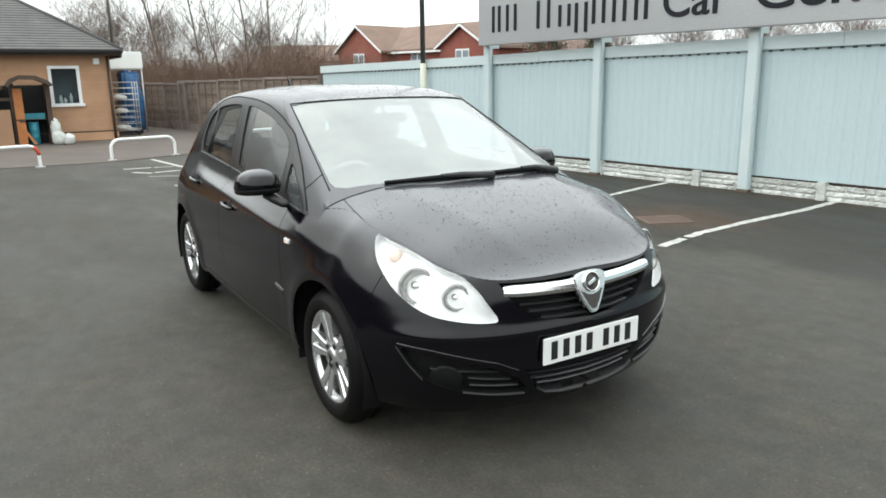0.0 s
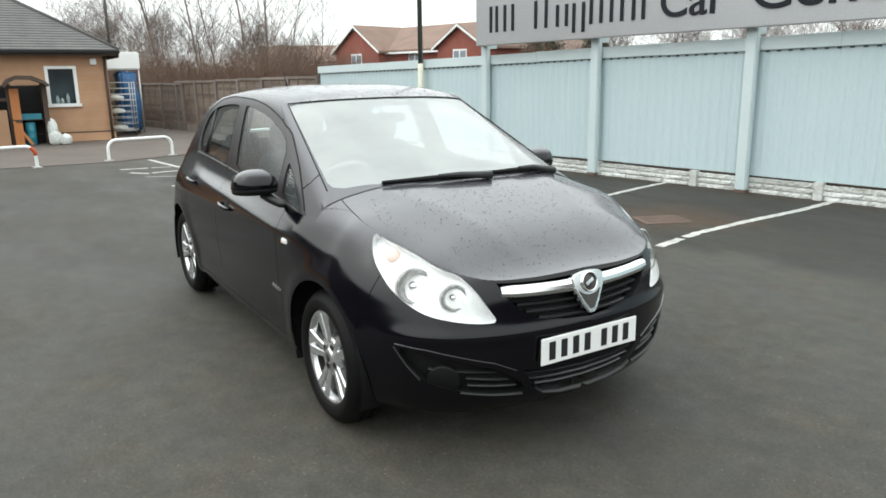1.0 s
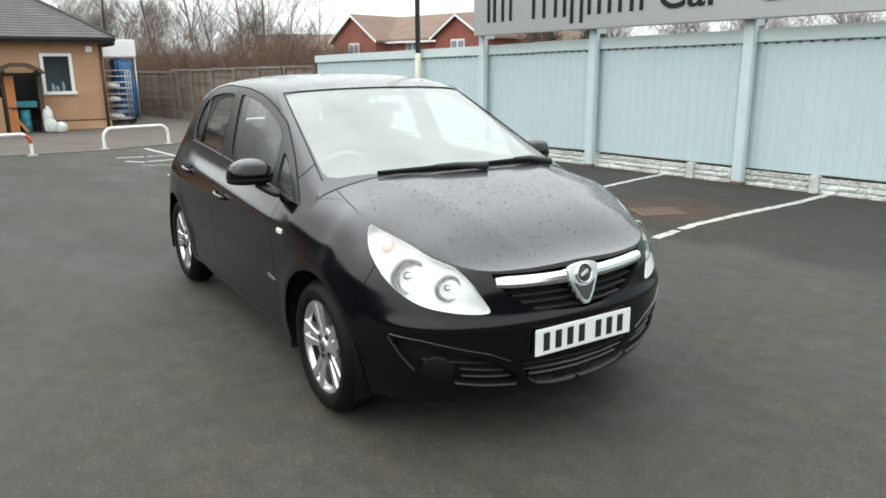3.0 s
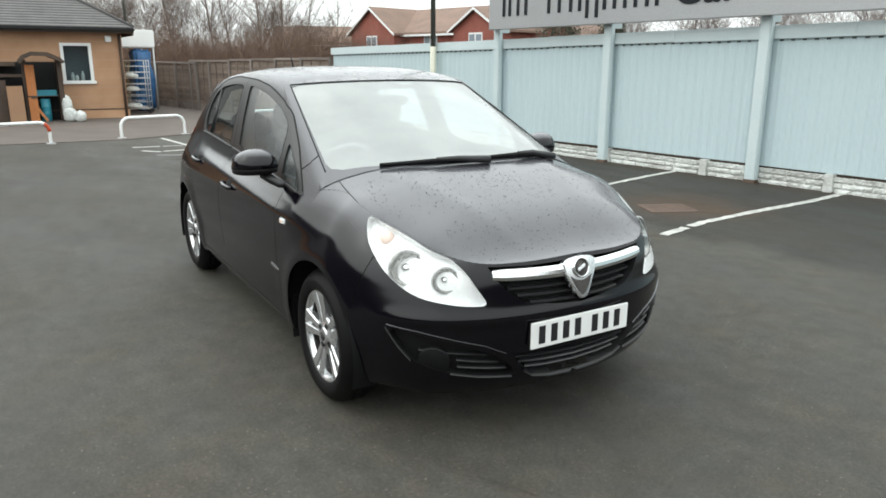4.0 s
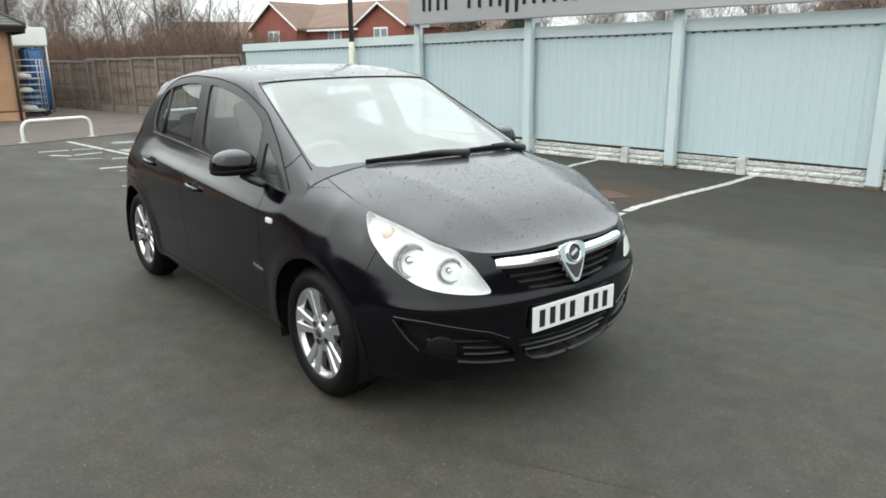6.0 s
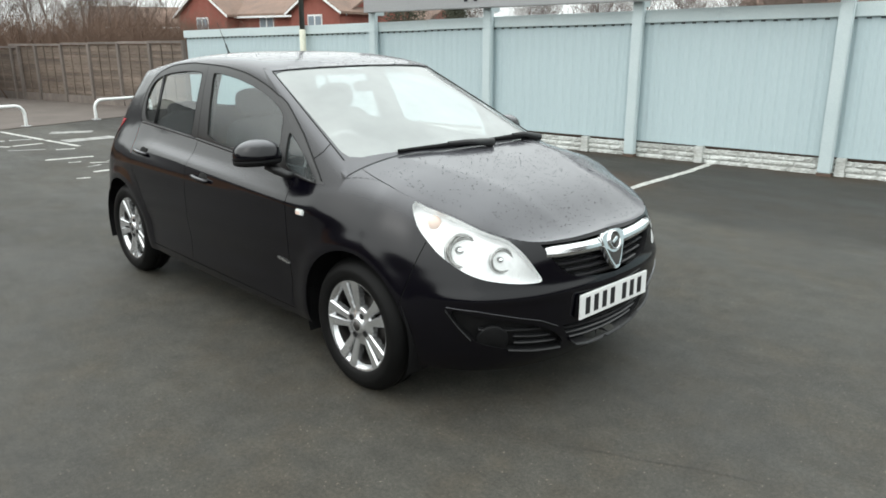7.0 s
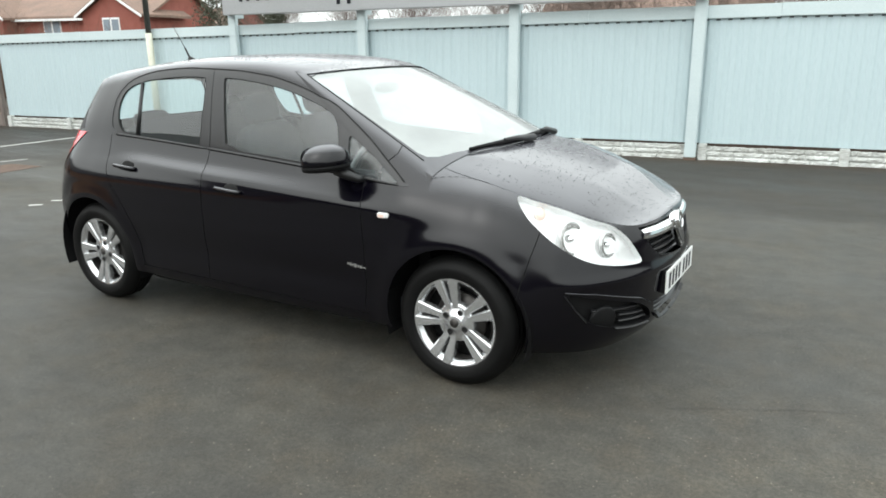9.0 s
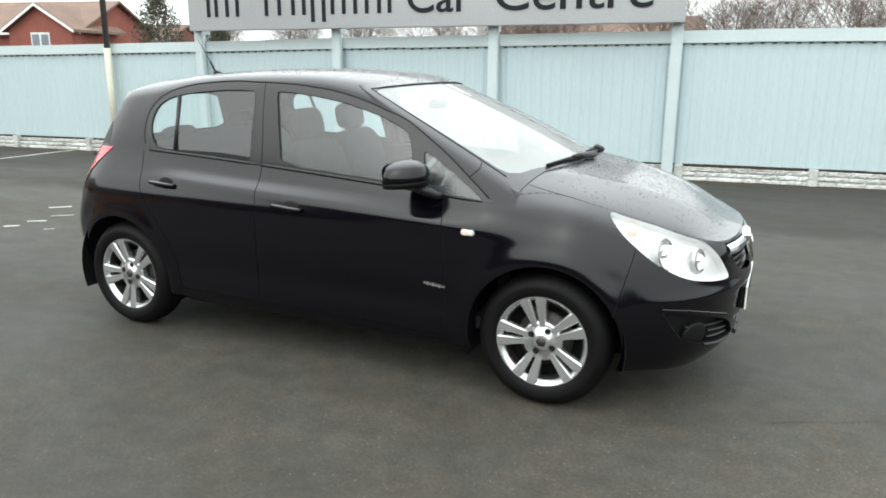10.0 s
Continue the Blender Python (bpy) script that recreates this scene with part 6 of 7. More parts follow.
part("mud_flap", box(0.885, 0.90, -0.825, -0.70, 0.235, 0.40, 0.004), M_GRAIN, car)
part("mud_flap", box(0.885, 0.90, 0.70, 0.825, 0.235, 0.40, 0.004), M_GRAIN, car)


# ---- wheels
def wheel(cx, cy, s, turn):
    """One wheel; its outer face looks along -y of its own frame before it is set."""
    R = 0.307
    m = Matrix.Translation((cx, cy, R - 0.004)) @ (Matrix.Rotation(radians(180), 4, "Z") if s > 0 else Matrix.Identity(4)) @ Matrix.Rotation(radians(turn), 4, "Y")
    w = new("wheel")
    w.empty_display_size = 0.1
    w.parent = car
    w.matrix_basis = m
    tagged(w, "silver twin-spoke alloy wheel with black tyre")
    prof = [(0.205, 0.075), (0.225, 0.092), (0.258, 0.096), (0.278, 0.088), (0.294, 0.070), (R, 0.046), (R, 0.030), (R - 0.008, 0.028), (R - 0.008, 0.018), (R, 0.016), (R + 0.001, 0.0),
            (R, -0.016), (R - 0.008, -0.018), (R - 0.008, -0.028), (R, -0.030), (R, -0.046), (0.294, -0.070), (0.278, -0.0875), (0.268, -0.0925), (0.264, -0.096), (0.250, -0.0965), (0.235, -0.0945), (0.222, -0.091), (0.212, -0.083), (0.205, -0.070)]
    part("tyre", lathe(prof, 64), M_RUBBER, w)
    # part of the alloy rim, with its shade put into a dark grey
    part("barrel", lathe([(0.190, 0.078), (0.198, 0.02), (0.178, -0.010), (0.1795, -0.058)], 56), M_DISC, w, "inside of the rim, darkened to stand for its shade")
    part("rim", lathe([(0.184, -0.052), (0.197, -0.072), (0.207, -0.080), (0.216, -0.079), (0.217, -0.071), (0.208, -0.066)], 56), M_ALLOY, w)
    bm = bmesh.new()
    for k in range(5):
        a = radians(72 * k + 90)
        for side in (-1, 1):
            sec = []
            for r, o, hw, y in ((0.045, 0.0170, 0.0170, -0.064), (0.085, 0.0195, 0.0165, -0.068), (0.110, 0.0235, 0.0180, -0.071), (0.150, 0.0300, 0.0225, -0.075), (0.185, 0.0360, 0.0262, -0.079), (0.209, 0.0400, 0.0290, -0.0800)):
                # across the spoke: outer flank, crown, then the lower ledge along the slot
                ring = [(-hw, y + 0.034), (-hw, y + 0.006), (-hw * 0.7, y), (hw * 0.74, y), (hw * 0.90, y + 0.004), (hw, y + 0.008), (hw, y + 0.034)]
                if side > 0:
                    ring = [(-b, yy) for b, yy in ring]
                sec.append([bm.verts.new((r * math.cos(a) - (side * o + b * 1.0) * math.sin(a), yy, r * math.sin(a) + (side * o + b) * math.cos(a))) for b, yy in ring])
            for p, q in zip(sec, sec[1:]):
                for i in range(6):
                    bm.faces.new((p[i], p[i + 1], q[i + 1], q[i]))
                bm.faces.new((p[6], p[0], q[0], q[6]))
    bmesh.ops.recalc_face_normals(bm, faces=bm.faces)
    part("spokes", bm, M_ALLOY, w)
    part("hub", lathe([(0.094, -0.028), (0.094, -0.056), (0.089, -0.062), (0.080, -0.0655), (0.040, -0.067), (0.038, -0.072), (0.031, -0.0755), (0, -0.0765)], 36), M_ALLOY, w)
    part("cap_emblem", lathe([(0.022, -0.0750), (0.022, -0.0780), (0, -0.0780)], 24), M_DISC, w, "plain grey centre cap")
    for k in range(4):
        a = radians(90 * k + 48)
        part("bolt", lathe([(0.0140, -0.040), (0.0140, -0.0678), (0.0120, -0.0684), (0.010, -0.066), (0, -0.066)], 12, m=Matrix.Translation((0.056 * math.cos(a), -0.0015, 0.056 * math.sin(a)))), M_SEAM, w)
    part("brake_disc", lathe([(0.05, -0.012), (0.128, -0.012), (0.128, 0.006), (0.05, 0.006)], 40), M_DISC, w)
    part("backing", lathe([(0.0, 0.03), (0.196, 0.03)], 32), M_SEAM, w)
    return w


for cx in (1.2555, -1.2555):
    wheel(cx, -0.742, -1, -14 if cx > 0 else -26)
    wheel(cx, 0.742, 1, 10)

# ---- mirrors, handles, repeaters, badges
for mirror in (False, True):
    s = -1 if mirror else 1
    flipm = Matrix.Diagonal((1, s, 1, 1))
    bm = bmesh.new()
    bmesh.ops.create_uvsphere(bm, u_segments=32, v_segments=20, radius=1)
    for v in bm.verts:
        c = v.co
        x = math.copysign(abs(c.x) ** 0.92, c.x)
        y = math.copysign(abs(c.y) ** 0.88, c.y)
        flat_back = max(x, -0.62)
        v.co = Vector((0.618 + flat_back * 0.106, -0.893 + y * 0.104 + 0.02 * x, 0.992 + (max(c.z, 0) ** 0.92 * 0.096) + 0.010 * x + min(c.z, 0) * 0.004))
    bmesh.ops.transform(bm, matrix=flipm, verts=bm.verts)
    bmesh.ops.recalc_face_normals(bm, faces=bm.faces)
    mirror_part = part("door_mirror", bm, M_PAINT, car, "black door mirror on a stubby arm", smooth=True)
    bm = bmesh.new()
    bmesh.ops.create_circle(bm, cap_ends=True, segments=28, radius=1)
    for v in bm.verts:
        c = v.co
        v.co = Vector((0.548, -0.893 + math.copysign(abs(c.x) ** 0.75, c.x) * 0.088, 1.028 + math.copysign(abs(c.y) ** 0.75, c.y) * 0.040))
    bmesh.ops.transform(bm, matrix=flipm, verts=bm.verts)
    part("mirror_glass", bm, M_CHROME, mirror_part)
    bm = bmesh.new()
    bmesh.ops.create_uvsphere(bm, u_segments=32, v_segments=12, radius=1)
    for v in bm.verts:
        c = v.co
        x = math.copysign(abs(c.x) ** 0.92, c.x)
        y = math.copysign(abs(c.y) ** 0.88, c.y)
        v.co = Vector((0.618 + max(x, -0.64) * 0.104, -0.893 + y * 0.102 + 0.02 * x, 0.986 + (0.004 if c.z > 0 else -abs(c.z) ** 0.6 * 0.030) + 0.010 * x))
    bmesh.ops.transform(bm, matrix=flipm, verts=bm.verts)
    bmesh.ops.recalc_face_normals(bm, faces=bm.faces)
    part("mirror_tray", bm, M_GRAIN, mirror_part, "matt black lower shell", smooth=True)
    arm = tube([(0.650, -0.862, 0.965), (0.690, -0.836, 0.942), (0.735, -0.808, 0.922), (0.755, -0.770, 0.918)], [0.024, 0.023, 0.019, 0.016], 14)
    bmesh.ops.transform(arm, matrix=flipm, verts=arm.verts)
    bmesh.ops.recalc_face_normals(arm, faces=arm.faces)
    part("mirror_arm", arm, M_TRIM, mirror_part)
    for owner, hx, hz in ((lamp_parts[mirror][0], -0.066, 0.803), (lamp_parts[mirror][1], -0.915, 0.860)):
        p, n = along(shell, (float(q_of_x(hx)), hz), 0.0)
        y = p.y
        bm = bmesh.new()
        bmesh.ops.create_uvsphere(bm, u_segments=20, v_segments=10, radius=1)
        for v in bm.verts:
            v.co = Vector((hx + 0.012 + v.co.x * 0.062, y + 0.006 + v.co.y * 0.011, hz - 0.010 + v.co.z * 0.046))
        bmesh.ops.transform(bm, matrix=flipm, verts=bm.verts)
        part("handle_cup", bm, M_SEAM, owner, smooth=True)
        part("door_handle", tube([(hx - 0.095, s * (y - 0.002), hz + 0.008), (hx - 0.078, s * (y - 0.020), hz + 0.007), (hx, s * (y - 0.028), hz + 0.003), (hx + 0.072, s * (y - 0.021), hz - 0.003), (hx + 0.088, s * (y - 0.002), hz - 0.005)],
                                 [0.009, 0.0115, 0.0125, 0.0115, 0.009], 10), M_PAINT, owner)
    p, n = along(shell, (float(q_of_x(0.912)), 0.776), 0.0)
    rep = part("side_repeater", box(0.878, 0.946, min(s * (p.y - 0.010), s * (p.y + 0.004)), max(s * (p.y - 0.010), s * (p.y + 0.004)), 0.761, 0.793, 0.007), M_WHITE, car, "small clear side repeater")
    part("bulb", box(0.888, 0.918, min(s * (p.y - 0.0115), s * (p.y - 0.009)), max(s * (p.y - 0.0115), s * (p.y - 0.009)), 0.766, 0.781), M_AMBER, rep)
    p, n = along(shell, (float(q_of_x(0.745)), 0.512), 0.0)
    for dx, w, h in ((-0.050, 0.010, 0.010), (-0.036, 0.012, 0.016), (-0.020, 0.009, 0.010), (-0.008, 0.014, 0.017), (0.010, 0.010, 0.011), (0.024, 0.012, 0.014), (0.039, 0.020, 0.006)):
        part("badge_bar", box(0.745 + dx, 0.745 + dx + w, min(s * (p.y - 0.004), s * p.y), max(s * (p.y - 0.004), s * p.y), 0.513 - 0.1 * dx - h / 2, 0.513 - 0.1 * dx + h / 2), M_CHROME, lamp_parts[mirror][0])

# ---- aerial and wipers
part("aerial_base", tube([(-1.192, 0, 1.418), (-1.242, 0, 1.450)], [0.030, 0.016], 12), M_GRAIN, car)
part("aerial", tube([(-1.232, 0, 1.440), (-1.275, 0, 1.515), (-1.280, 0, 1.522), (-1.375, 0, 1.665)], [0.0065, 0.0055, 0.0026, 0.0016], 8), M_GRAIN, car, "thin black roof aerial")


def on_screen(y, v):
    """A place on the windscreen at a given y."""
    us = np.linspace(L_CORNER, L_END, 300)
    p = upper(np.stack([us, np.full(300, v)], 1))
    q = p[int(np.argmin(np.abs(p[:, 1] + abs(y))))]
    return Vector((q[0], y, q[2]))


for y0, y1, v0, v1 in ((0.56, 0.06, 0.012, 0.022), (0.10, -0.46, 0.010, 0.022)):
    w = part("wiper_arm", tube([on_screen(y0, 0.02) + Vector((0.045, 0, 0.004)), on_screen(y0 * 0.7 + y1 * 0.3, v0 * 1.1) + Vector((0.012, 0, 0.020)), on_screen((y0 + y1) / 2, (v0 + v1) / 2) + Vector((0.006, 0, 0.020))], [0.020, 0.014, 0.009], 8), M_TRIM, car)
    part("wiper_blade", tube([on_screen(y0 * 0.98 + y1 * 0.02, v0) + Vector((0.004, 0, 0.008)), on_screen((y0 + y1) / 2, (v0 + v1) / 2 + 0.003) + Vector((0.004, 0, 0.012)), on_screen(y1, v1) + Vector((0.004, 0, 0.008))], [0.008, 0.011, 0.008], 8), M_GRAIN, w)

# ---- inside
def cushion(sx, sy, sz, m, power=0.45):
    bm = bmesh.new()
    bmesh.ops.create_uvsphere(bm, u_segments=24, v_segments=16, radius=1)
    for v in bm.verts:
        c = v.co
        v.co = Vector([math.copysign(abs(a) ** power, a) * b for a, b in zip(c, (sx, sy, sz))])
    bmesh.ops.transform(bm, matrix=m, verts=bm.verts)
    return bm


for y, sx in ((-0.36, 0.06), (0.36, -0.11)):
    seat = part("front_seat", cushion(0.26, 0.24, 0.10, pose(0.02 + sx, y, 0.50, 0, -6, 0)), M_CLOTH, car, "charcoal cloth front seat", smooth=True)
    part("backrest", cushion(0.085, 0.235, 0.32, pose(-0.235 + sx, y, 0.79, 0, -16, 0), 0.5), M_CLOTH, seat, smooth=True)
    part("headrest", cushion(0.055, 0.125, 0.085, pose(-0.345 + sx, y, 1.180, 0, -12, 0), 0.62), M_CLOTH, seat, smooth=True)
    for dy in (-0.05, 0.05):
        part("headrest_post", tube([(-0.325 + sx, y + dy, 1.05), (-0.34 + sx, y + dy, 1.15)], 0.007, 8), M_GRAIN, seat)
bench = part("rear_seat", cushion(0.24, 0.62, 0.10, pose(-0.86, 0, 0.52, 0, -6, 0)), M_CLOTH, car, "charcoal cloth rear bench", smooth=True)
part("backrest", cushion(0.08, 0.62, 0.30, pose(-1.12, 0, 0.80, 0, -18, 0), 0.4), M_CLOTH, bench, smooth=True)
for y in (-0.38, 0.38):
    part("headrest", cushion(0.05, 0.12, 0.06, pose(-1.21, y, 1.075, 0, -14, 0), 0.55), M_CLOTH, bench, smooth=True)
dash = part("dashboard", cushion(0.26, 0.66, 0.16, pose(0.93, 0, 0.84, 0, 8, 0), 0.4), M_DASH, car, "grey moulded dashboard", smooth=True)
part("binnacle", cushion(0.09, 0.17, 0.06, pose(0.74, -0.36, 0.985, 0, 12, 0), 0.6), M_DASH, dash, smooth=True)
part("scuttle", box(1.0, 1.20, -0.55, 0.55, 0.90, 0.96, 0.02), M_GRAIN, dash)
wheel_m = pose(0.50, -0.36, 0.915, 0, 0, 0) @ Matrix.Rotation(radians(-62), 4, "Y")
sw = part("steering_wheel", tube([wheel_m @ Vector((0.178 * math.cos(a), 0.178 * math.sin(a), 0)) for a in np.linspace(0, 2 * math.pi, 40)[:-1]], 0.015, 8, closed=True), M_LIT_WHEEL, car, "steering wheel, pale to stand for light on its rim")
part("wheel_boss", cushion(0.075, 0.085, 0.03, wheel_m, 0.6), M_GRAIN, sw, smooth=True)
for a in (0.1, 2.2, 4.1):
    part("spoke", tube([wheel_m @ Vector((0, 0, 0)), wheel_m @ Vector((0.17 * math.cos(a), 0.17 * math.sin(a), 0))], 0.013, 8), M_GRAIN, sw)
for s in (-1, 1):
    part("door_card", box(-0.98, 0.80, min(s * 0.735, s * 0.755), max(s * 0.735, s * 0.755), 0.30, 0.955), M_CLOTH, car)
part("cabin_floor", box(-1.3, 1.0, -0.72, 0.72, 0.28, 0.34), M_CLOTH, car)
part("parcel_shelf", box(-1.72, -1.22, -0.60, 0.60, 0.95, 0.97, 0.008), M_CLOTH, car)
part("bulkhead", box(1.0, 1.06, -0.70, 0.70, 0.30, 0.90), M_GRAIN, car)
part("headlining", box(-1.10, 0.10, -0.48, 0.48, 1.345, 1.355, 0.004), M_DASH, car)
part("rear_view_mirror", cushion(0.02, 0.11, 0.03, pose(0.36, 0, 1.29, 0, 0, 0), 0.6), M_GRAIN, car, smooth=True)


# ---- rain beads on bonnet and roof
def beads(name, surface, count, xr, yr, seed, parent, keep):
    rnd = random.Random(seed)
    vs, fs = [], []
    while count:
        x, y = rnd.uniform(*xr), rnd.uniform(*yr)
        if not keep(x, y) or noise.noise(Vector((x * 5, y * 5, seed))) < -0.3:
            continue
        count -= 1
        p = surface(np.array([[x, -abs(y)]]))[0]
        r = rnd.choice((0.0009, 0.0011, 0.0014, 0.0017, 0.0024)) * rnd.uniform(0.8, 1.2)
        o = len(vs)
        k = 7
        for rr, h in ((1.0, 0.0), (0.72, 0.42), (0.0, 0.62)):
            if rr:
                vs += [(p[0] + r * rr * 1.15 * math.cos(2 * math.pi * i / k), y + r * rr * math.sin(2 * math.pi * i / k), p[2] + 0.0005 + r * h) for i in range(k)]
            else:
                vs.append((p[0], y, p[2] + 0.0005 + r * h))
        for i in range(k):
            j = (i + 1) % k
            fs += [(o + i, o + j, o + k + j, o + k + i), (o + k + i, o + k + j, o + 2 * k)]
    ob = part(name, (vs, fs), M_DROP, parent, "beads of rain", smooth=True)
    ob["kind"] = "stuff"
    return ob


beads("bonnet_rain", deck, 1500, (1.22, 1.95), (-0.66, 0.66), 3, car, lambda x, y: abs(y) < np.interp(x, EDGE[_order][:, 0], -EDGE[_order][:, 1]) - 0.05)
beads("roof_rain", roof, 1800, (-1.4, 0.33), (-0.5, 0.5), 4, car, lambda x, y: abs(y) < 0.55)


# ---------------------------------------------------------------- houses, trees and scrub beyond the fences
def limb(vs, fs, a, b, ra, rb, sides):
    d = (b - a).normalized()
    s = d.orthogonal().normalized()
    u = d.cross(s)
    o = len(vs)
    for p, r in ((a, ra), (b, rb)):
        vs.extend(p + r * (math.cos(2 * math.pi * k / sides) * s + math.sin(2 * math.pi * k / sides) * u) for k in range(sides))
    fs.extend((o + k, o + (k + 1) % sides, o + sides + (k + 1) % sides, o + sides + k) for k in range(sides))


def bare_tree(x, y, height, seed, spread=0.55, levels=5, label="bare winter tree with fine brown twigs", trunk=None, rise=0.30, lean=(0, 0), side_limbs=(4, 2)):
    rnd = random.Random(seed)
    t = thing("bare_tree", label, "tree", pose(x, y, 0), "bare trees")
    tv, tf, cv, cf = [], [], [], []

    def grow(p, d, length, r, level):
        n = (6 if rise > 0.3 else 3) if level == 0 else 3 if level < 2 else 2
        for i in range(n):
            q = p + d * (length / n)
            d = (d + Vector((rnd.uniform(-1, 1), rnd.uniform(-1, 1), rnd.uniform(-0.4, 0.6))) * (0.11 if rise > 0.3 and level == 0 else 0.16 if level < 2 else 0.30)).normalized()
            if level == 0:
                limb(tv, tf, p, q, r, r * 0.86, 8)
            else:
                limb(cv, cf, p, q, r, r * 0.8, 5 if level < 3 else 3)
            r *= 0.86 if level == 0 else 0.8
            p = q
            if level < levels and (level > 0 or i > 0):
                for _ in range(side_limbs[level] if level < 2 else rnd.choice((1, 1, 2)) if side_limbs[1] > 1 else 1):
                    side = Vector((rnd.uniform(-1, 1), rnd.uniform(-1, 1), rnd.uniform(-0.1, 0.9))).normalized()
                    grow(p, (d * (1 - spread) + side * spread).normalized(), length * rnd.uniform(0.55, 0.9) * (0.45 if rise > 0.3 and level == 0 else 1), max(r * rnd.uniform(0.4, 0.62), 0.0045), level + 1)
        if level < levels:
            grow(p, d, length * 0.6, r * 0.9, level + 1)

    grow(Vector((0, 0, -0.1)), Vector((rnd.uniform(-0.05, 0.05) + lean[0], rnd.uniform(-0.05, 0.05) + lean[1], 1)).normalized(), height * rise, trunk or height * 0.0075, 0)
    part("trunk", (tv, tf), M_BARK, t)
    part("crown", (cv, cf), M_BARK, t)
    return t


def around(bearing, distance):
    """A place at a compass bearing (degrees left of +y) and distance from the first stand of the walk."""
    a = radians(bearing)
    return 4.12 - distance * math.sin(a), -2.0 + distance * math.cos(a)


# slender trees whose stems stand out against the sky; the first number after the height leans them southwards
for k, (bearing, dist, h, tip, thick) in enumerate([(78.1, 33, 9.0, 0.10, 0.085), (74.9, 31, 8.6, 0.27, 0.065), (74.1, 33, 8.2, 0.14, 0.06), (72.3, 33, 9.2, 0.02, 0.075), (70.6, 34, 9.0, 0.01, 0.085), (69.6, 36, 7.0, -0.12, 0.055),
                                                    (66.8, 44, 6.4, 0.05, 0.06)]):
    bare_tree(*around(bearing, dist), h, 160 + k, spread=0.5, levels=4, trunk=thick, rise=0.62, lean=(-0.25 * tip, -tip), side_limbs=(2, 1), label="slender bare tree behind the timber fence")
for k, (bearing, dist, h) in enumerate([(85.4, 44, 5.6), (83.6, 46, 7.2), (82.0, 42, 6.8), (80.6, 40, 7.2), (79.0, 44, 6.6), (76.6, 46, 6.4), (73.4, 46, 5.8), (71.4, 44, 6.2), (68.8, 46, 6.0)]):
    bare_tree(*around(bearing, dist), h, 100 + k, side_limbs=(3, 2), levels=5)
for k, (bearing, dist, h) in enumerate([(44.4, 42, 6.47), (40.3, 38, 6.26), (35.6, 36, 6.05), (29.4, 34, 6.26), (24.3, 32, 6.05), (20.2, 30, 6.47), (14.6, 27, 6.26), (9.1, 26, 5.84), (4.7, 27, 6.05),
                                        (0.8, 26, 6.26), (-3.6, 26, 6.05), (-6.6, 25, 5.84)]):
    bare_tree(*around(bearing, dist), h, 200 + k, spread=0.6, levels=5, trunk=h * 0.014, label="low bare winter tree behind the fence")


def scrub(name, label, places, seed, count, height, mat, spread=1.6):
    """A bank of leafless brush: many thin upright stems."""
    rnd = random.Random(seed)
    vs, fs = [], []
    for _ in range(count):
        (x0, y0), (x1, y1), h0, h1 = rnd.choice(places)
        k = rnd.random()
        x, y = x0 + (x1 - x0) * k + rnd.gauss(0, spread), y0 + (y1 - y0) * k + rnd.gauss(0, spread)
        h = (h0 + (h1 - h0) * k) * rnd.uniform(0.45, 1.0) * (0.85 + 0.3 * noise.noise(Vector((x * 0.35, y * 0.35, 0))))
        p = Vector((x, y, 0))
        d = Vector((rnd.gauss(0, 0.34), rnd.gauss(0, 0.34), 1)).normalized()
        r = rnd.uniform(0.006, 0.016)
        for _ in range(4):
            q = p + d * h / 4
            limb(vs, fs, p, q, r, r * 0.7, 3)
            s = (d + Vector((rnd.gauss(0, 0.9), rnd.gauss(0, 0.9), 0.1))).normalized()
            limb(vs, fs, q, q + s * h * rnd.uniform(0.12, 0.25), r * 0.6, r * 0.25, 3)
            p, r = q, r * 0.72
            d = (d + Vector((rnd.gauss(0, 0.36), rnd.gauss(0, 0.36), 0))).normalized()
    return tagged(mesh_object(name, (vs, fs), mat), label, "scrub", kind="stuff")


scrub("scrub_bank", "bank of leafless reddish brown brush behind the timber fence",
      [(around(84.8, 37), around(76.5, 33), 3.1, 3.31), (around(76.5, 31), around(70.2, 29), 3.1, 3.41), (around(70.2, 30), around(64.4, 32), 3.41, 3.41), (around(86.8, 38), around(78.6, 36), 3.52, 3.73), (around(80.6, 40), around(66.0, 38), 3.94, 3.94)],
      9, 17000, 3.5, M_SCRUB)
scrub("scrub_row", "row of low leafless brush behind the blue fence",
      [(around(53.4, 30), around(38.7, 28), 2.78, 2.89), (around(38.7, 28), around(18.2, 24), 2.89, 2.89), (around(18.2, 24), around(-7.5, 22), 2.99, 3.2)], 10, 5200, 2.4, M_SCRUB, 1.0)


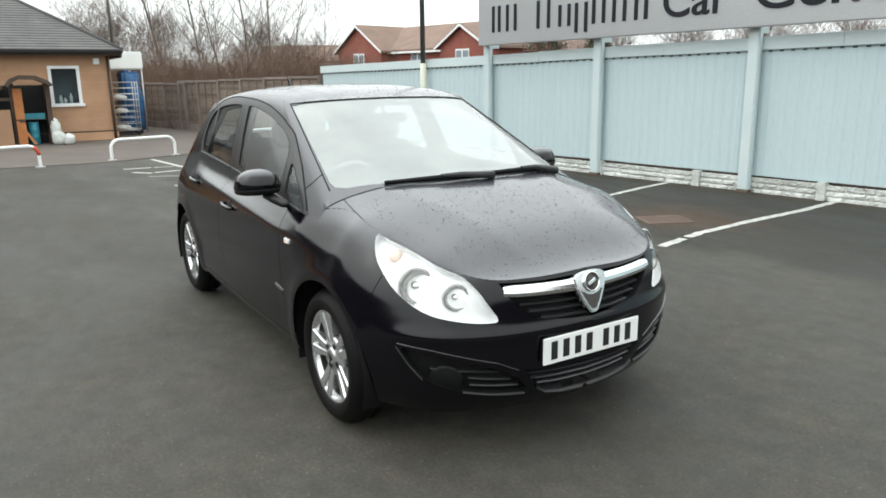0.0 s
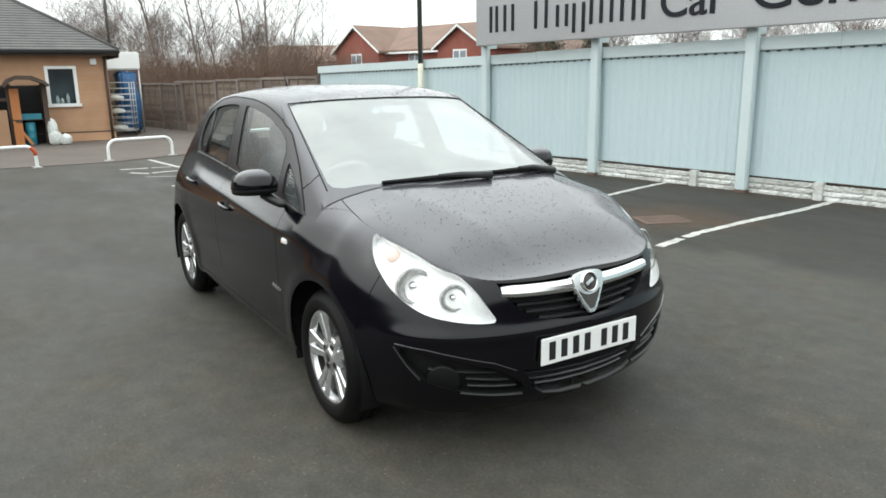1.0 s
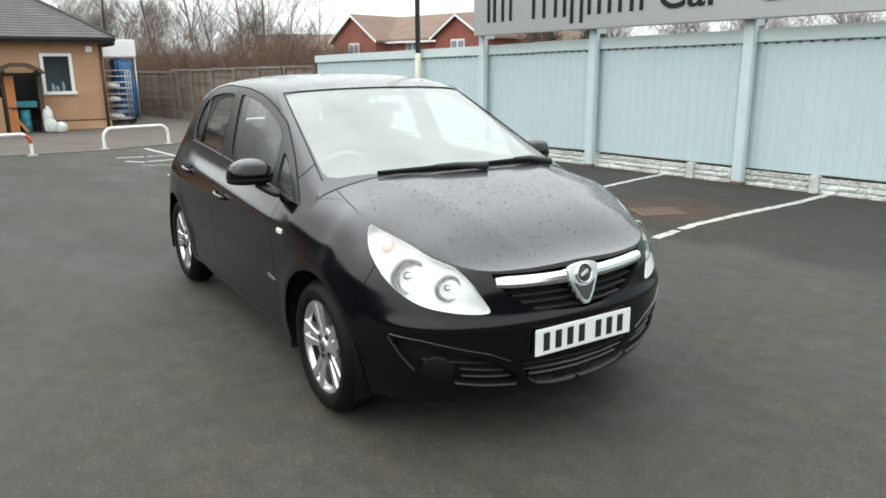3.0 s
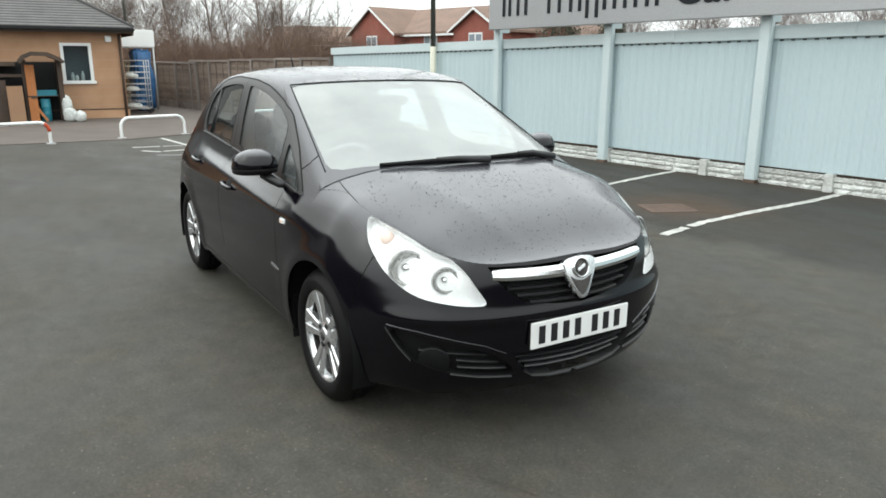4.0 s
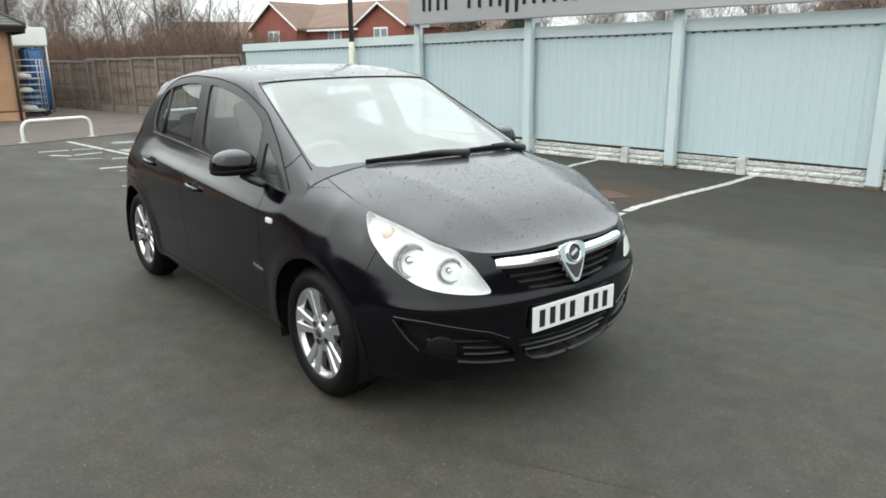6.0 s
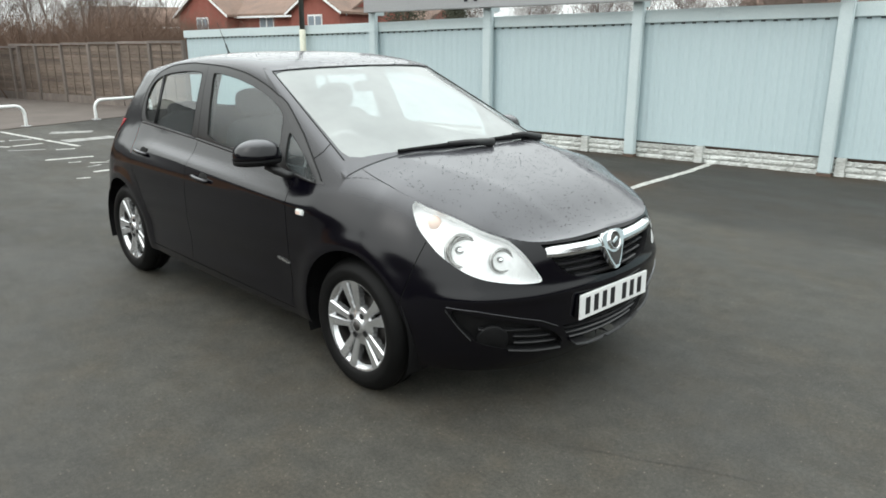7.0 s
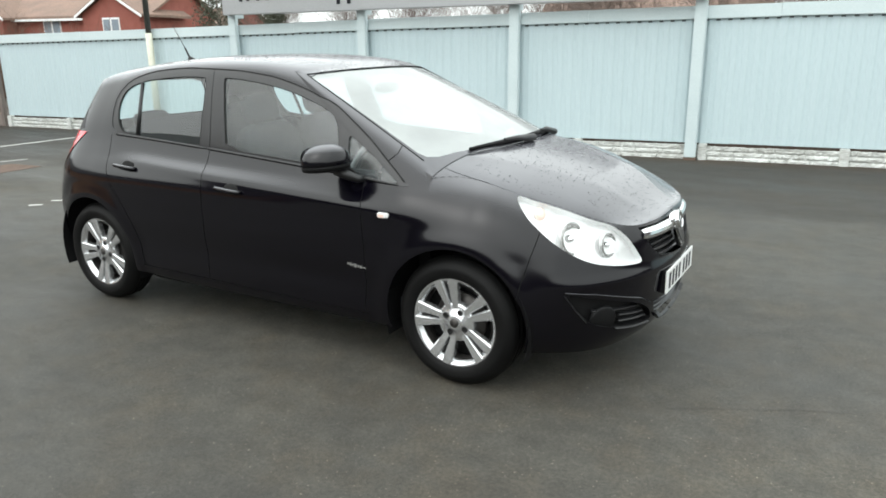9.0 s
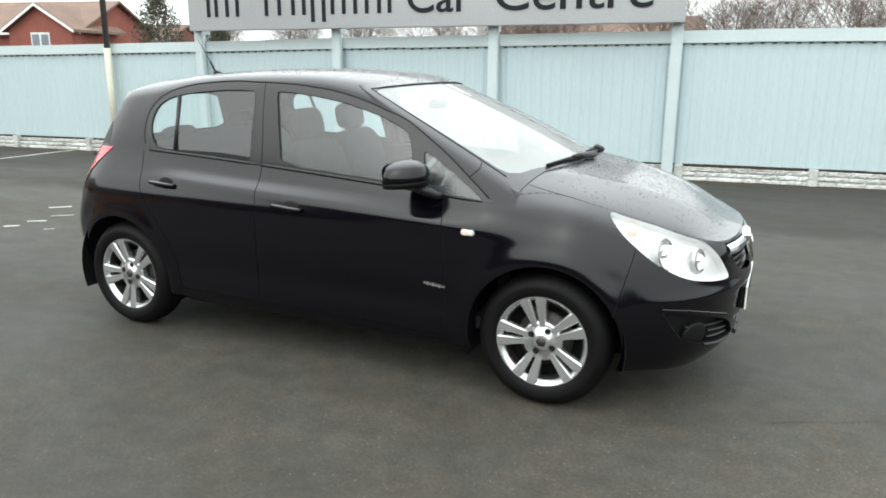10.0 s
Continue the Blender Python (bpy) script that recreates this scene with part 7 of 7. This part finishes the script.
def evergreen(x, y, h, w, seed, label="dark evergreen shrub behind the fence"):
    rnd = random.Random(seed)
    t = thing("evergreen_shrub", label, "shrub", pose(x, y, 0))
    vs, fs = [], []
    for _ in range(7000):
        z = rnd.uniform(0.1, 1.0)
        r = w * (1.15 - z) ** 0.6 * rnd.uniform(0.25, 1.0) * (0.75 + 0.5 * noise.noise(Vector((z * 6, seed, rnd.random() * 2))))
        a = rnd.uniform(0, 2 * math.pi)
        p = Vector((r * math.cos(a), r * math.sin(a), z * h))
        e = Vector((rnd.gauss(0, 1), rnd.gauss(0, 1), rnd.gauss(0, 1))).normalized() * rnd.uniform(0.035, 0.085)
        f = e.orthogonal().normalized() * rnd.uniform(0.012, 0.032)
        o = len(vs)
        vs += [p - e, p + f, p + e, p - f]
        fs.append((o, o + 1, o + 2, o + 3))
    part("foliage", (vs, fs), M_EVERGREEN, t)
    part("trunk", tube([(0, 0, -0.05), (0, 0, h * 0.8)], [0.1, 0.03], 8), M_BARK, t)
    return t


evergreen(-22.21, 20.02, 4.57, 1.9, 2)
evergreen(-20.13, 21.26, 3.41, 1.5, 3)


def house(x, y, turn, width, depth, eaves, ridge, gables, label):
    """A two-storey red brick house; its long front looks along -y of its own frame, with cross gables."""
    t = thing("red_brick_house", label, "house", pose(x, y, 0, 0, 0, turn))
    part("wall", box(-width / 2, width / 2, 0, depth, 0, eaves), M_RED_BRICK, t)
    for sx in (-1, 1):
        a = [(0, eaves), (depth, eaves), (depth / 2, ridge - 0.1)]
        part("gable_wall", prism(a, -0.12, 0.12, m=Matrix.Translation((sx * (width / 2 - 0.12), 0, 0)) @ Matrix.Rotation(radians(90), 4, "Z")), M_RED_BRICK, t)
    over = 0.3
    for s0, s1 in ((-over, depth / 2), (depth + over, depth / 2)):
        k = (ridge - eaves) / (depth / 2)
        z0 = eaves - over * k
        bm = bmesh.new()
        q = [(-width / 2 - over, s0, z0), (width / 2 + over, s0, z0), (width / 2 + over, s1, ridge), (-width / 2 - over, s1, ridge)]
        lo = [bm.verts.new(p) for p in q]
        hi = [bm.verts.new((p[0], p[1], p[2] + 0.12)) for p in q]
        bm.faces.new(lo)
        bm.faces.new(hi)
        for i in range(4):
            bm.faces.new((lo[i], lo[(i + 1) % 4], hi[(i + 1) % 4], hi[i]))
        bmesh.ops.recalc_face_normals(bm, faces=bm.faces)
        part("roof", bm, M_HOUSE_ROOF, t)
    for gx, gw, gd, gr in gables:
        part("gable_wing", box(gx - gw / 2, gx + gw / 2, -gd, 0, 0, eaves), M_RED_BRICK, t)
        part("wing_gable_wall", prism([(gx - gw / 2, eaves), (gx + gw / 2, eaves), (gx, gr - 0.08)], -gd, -gd + 0.25), M_RED_BRICK, t)
        for sx in (-1, 1):
            k = (gr - eaves) / (gw / 2)
            q = [(gx + sx * (gw / 2 + 0.3), eaves - 0.3 * k), (gx, gr), (gx, gr + 0.14), (gx + sx * (gw / 2 + 0.3), eaves - 0.3 * k + 0.14)]
            part("wing_roof", prism(q, -gd - 0.25, depth / 2), M_HOUSE_ROOF, t)
            part("barge_board", prism([(a, b - 0.05) for a, b in q], -gd - 0.29, -gd - 0.25), M_WHITE, t, "white barge board")
        win = part("window", box(gx - 0.55, gx + 0.55, -gd - 0.04, -gd + 0.02, eaves - 1.35, eaves - 0.2), M_WHITE, t, "white-framed window")
        for sx in (-1, 1):
            part("pane", box(gx + sx * 0.27 - 0.21, gx + sx * 0.27 + 0.21, -gd - 0.06, -gd - 0.043, eaves - 1.25, eaves - 0.3), M_WINDOW_SHEEN, win)
    n = max(1, int(width / 4))
    for i in range(n):
        wx = -width / 2 + width * (i + 0.5) / n
        win = part("window", box(wx - 0.6, wx + 0.6, -0.04, 0.02, eaves - 1.35, eaves - 0.2), M_WHITE, t, "white-framed window")
        for sx in (-1, 1):
            part("pane", box(wx + sx * 0.3 - 0.24, wx + sx * 0.3 + 0.24, -0.06, -0.043, eaves - 1.25, eaves - 0.3), M_WINDOW_SHEEN, win)
    part("gutter", box(-width / 2 - 0.2, width / 2 + 0.2, -0.42, -0.3, eaves - 0.28, eaves - 0.16), M_WHITE, t)
    return t


house(-38.59, 22.86, 14.5, 13.0, 6.5, 3.36, 4.94, [(-4.75, 4.5, 1.0, 4.94), (4.85, 3.7, 1.0, 4.52)], "red brick house with two front gables and a brown tiled roof")
house(-41.14, 34.65, 14.5, 7.2, 6.0, 2.99, 4.31, [], "smaller red brick house with a brown tiled roof")
hx, hy = around(67.7, 62)
house(hx, hy, 66, 8.0, 6.5, 2.9, 4.2, [], "brick house half hidden behind the brush")
hx, hy = around(17.7, 34)
house(hx, hy, 14, 9.5, 6.5, 2.7, 3.85, [], "low brick house behind the fence with a brown roof")

# ---------------------------------------------------------------- unseen walls behind the walk, added to shape the car's reflections
tagged(mesh_object("unseen_wall_south", prism([(-46, 0), (21, 0), (21, 4.6), (-9, 5.0), (-22, 9.2), (-46, 9.6)], -22.3, -22), M_REFLECTED_WALL), "unseen sloping wall added to keep sky out of the door reflections", "wall", kind="structure")
tagged(mesh_object("unseen_wall_east", box(21, 21.3, -22.3, 26, 0, 2.9), M_REFLECTED_WALL), "unseen low wall added for the car's front to reflect", "wall", kind="structure")
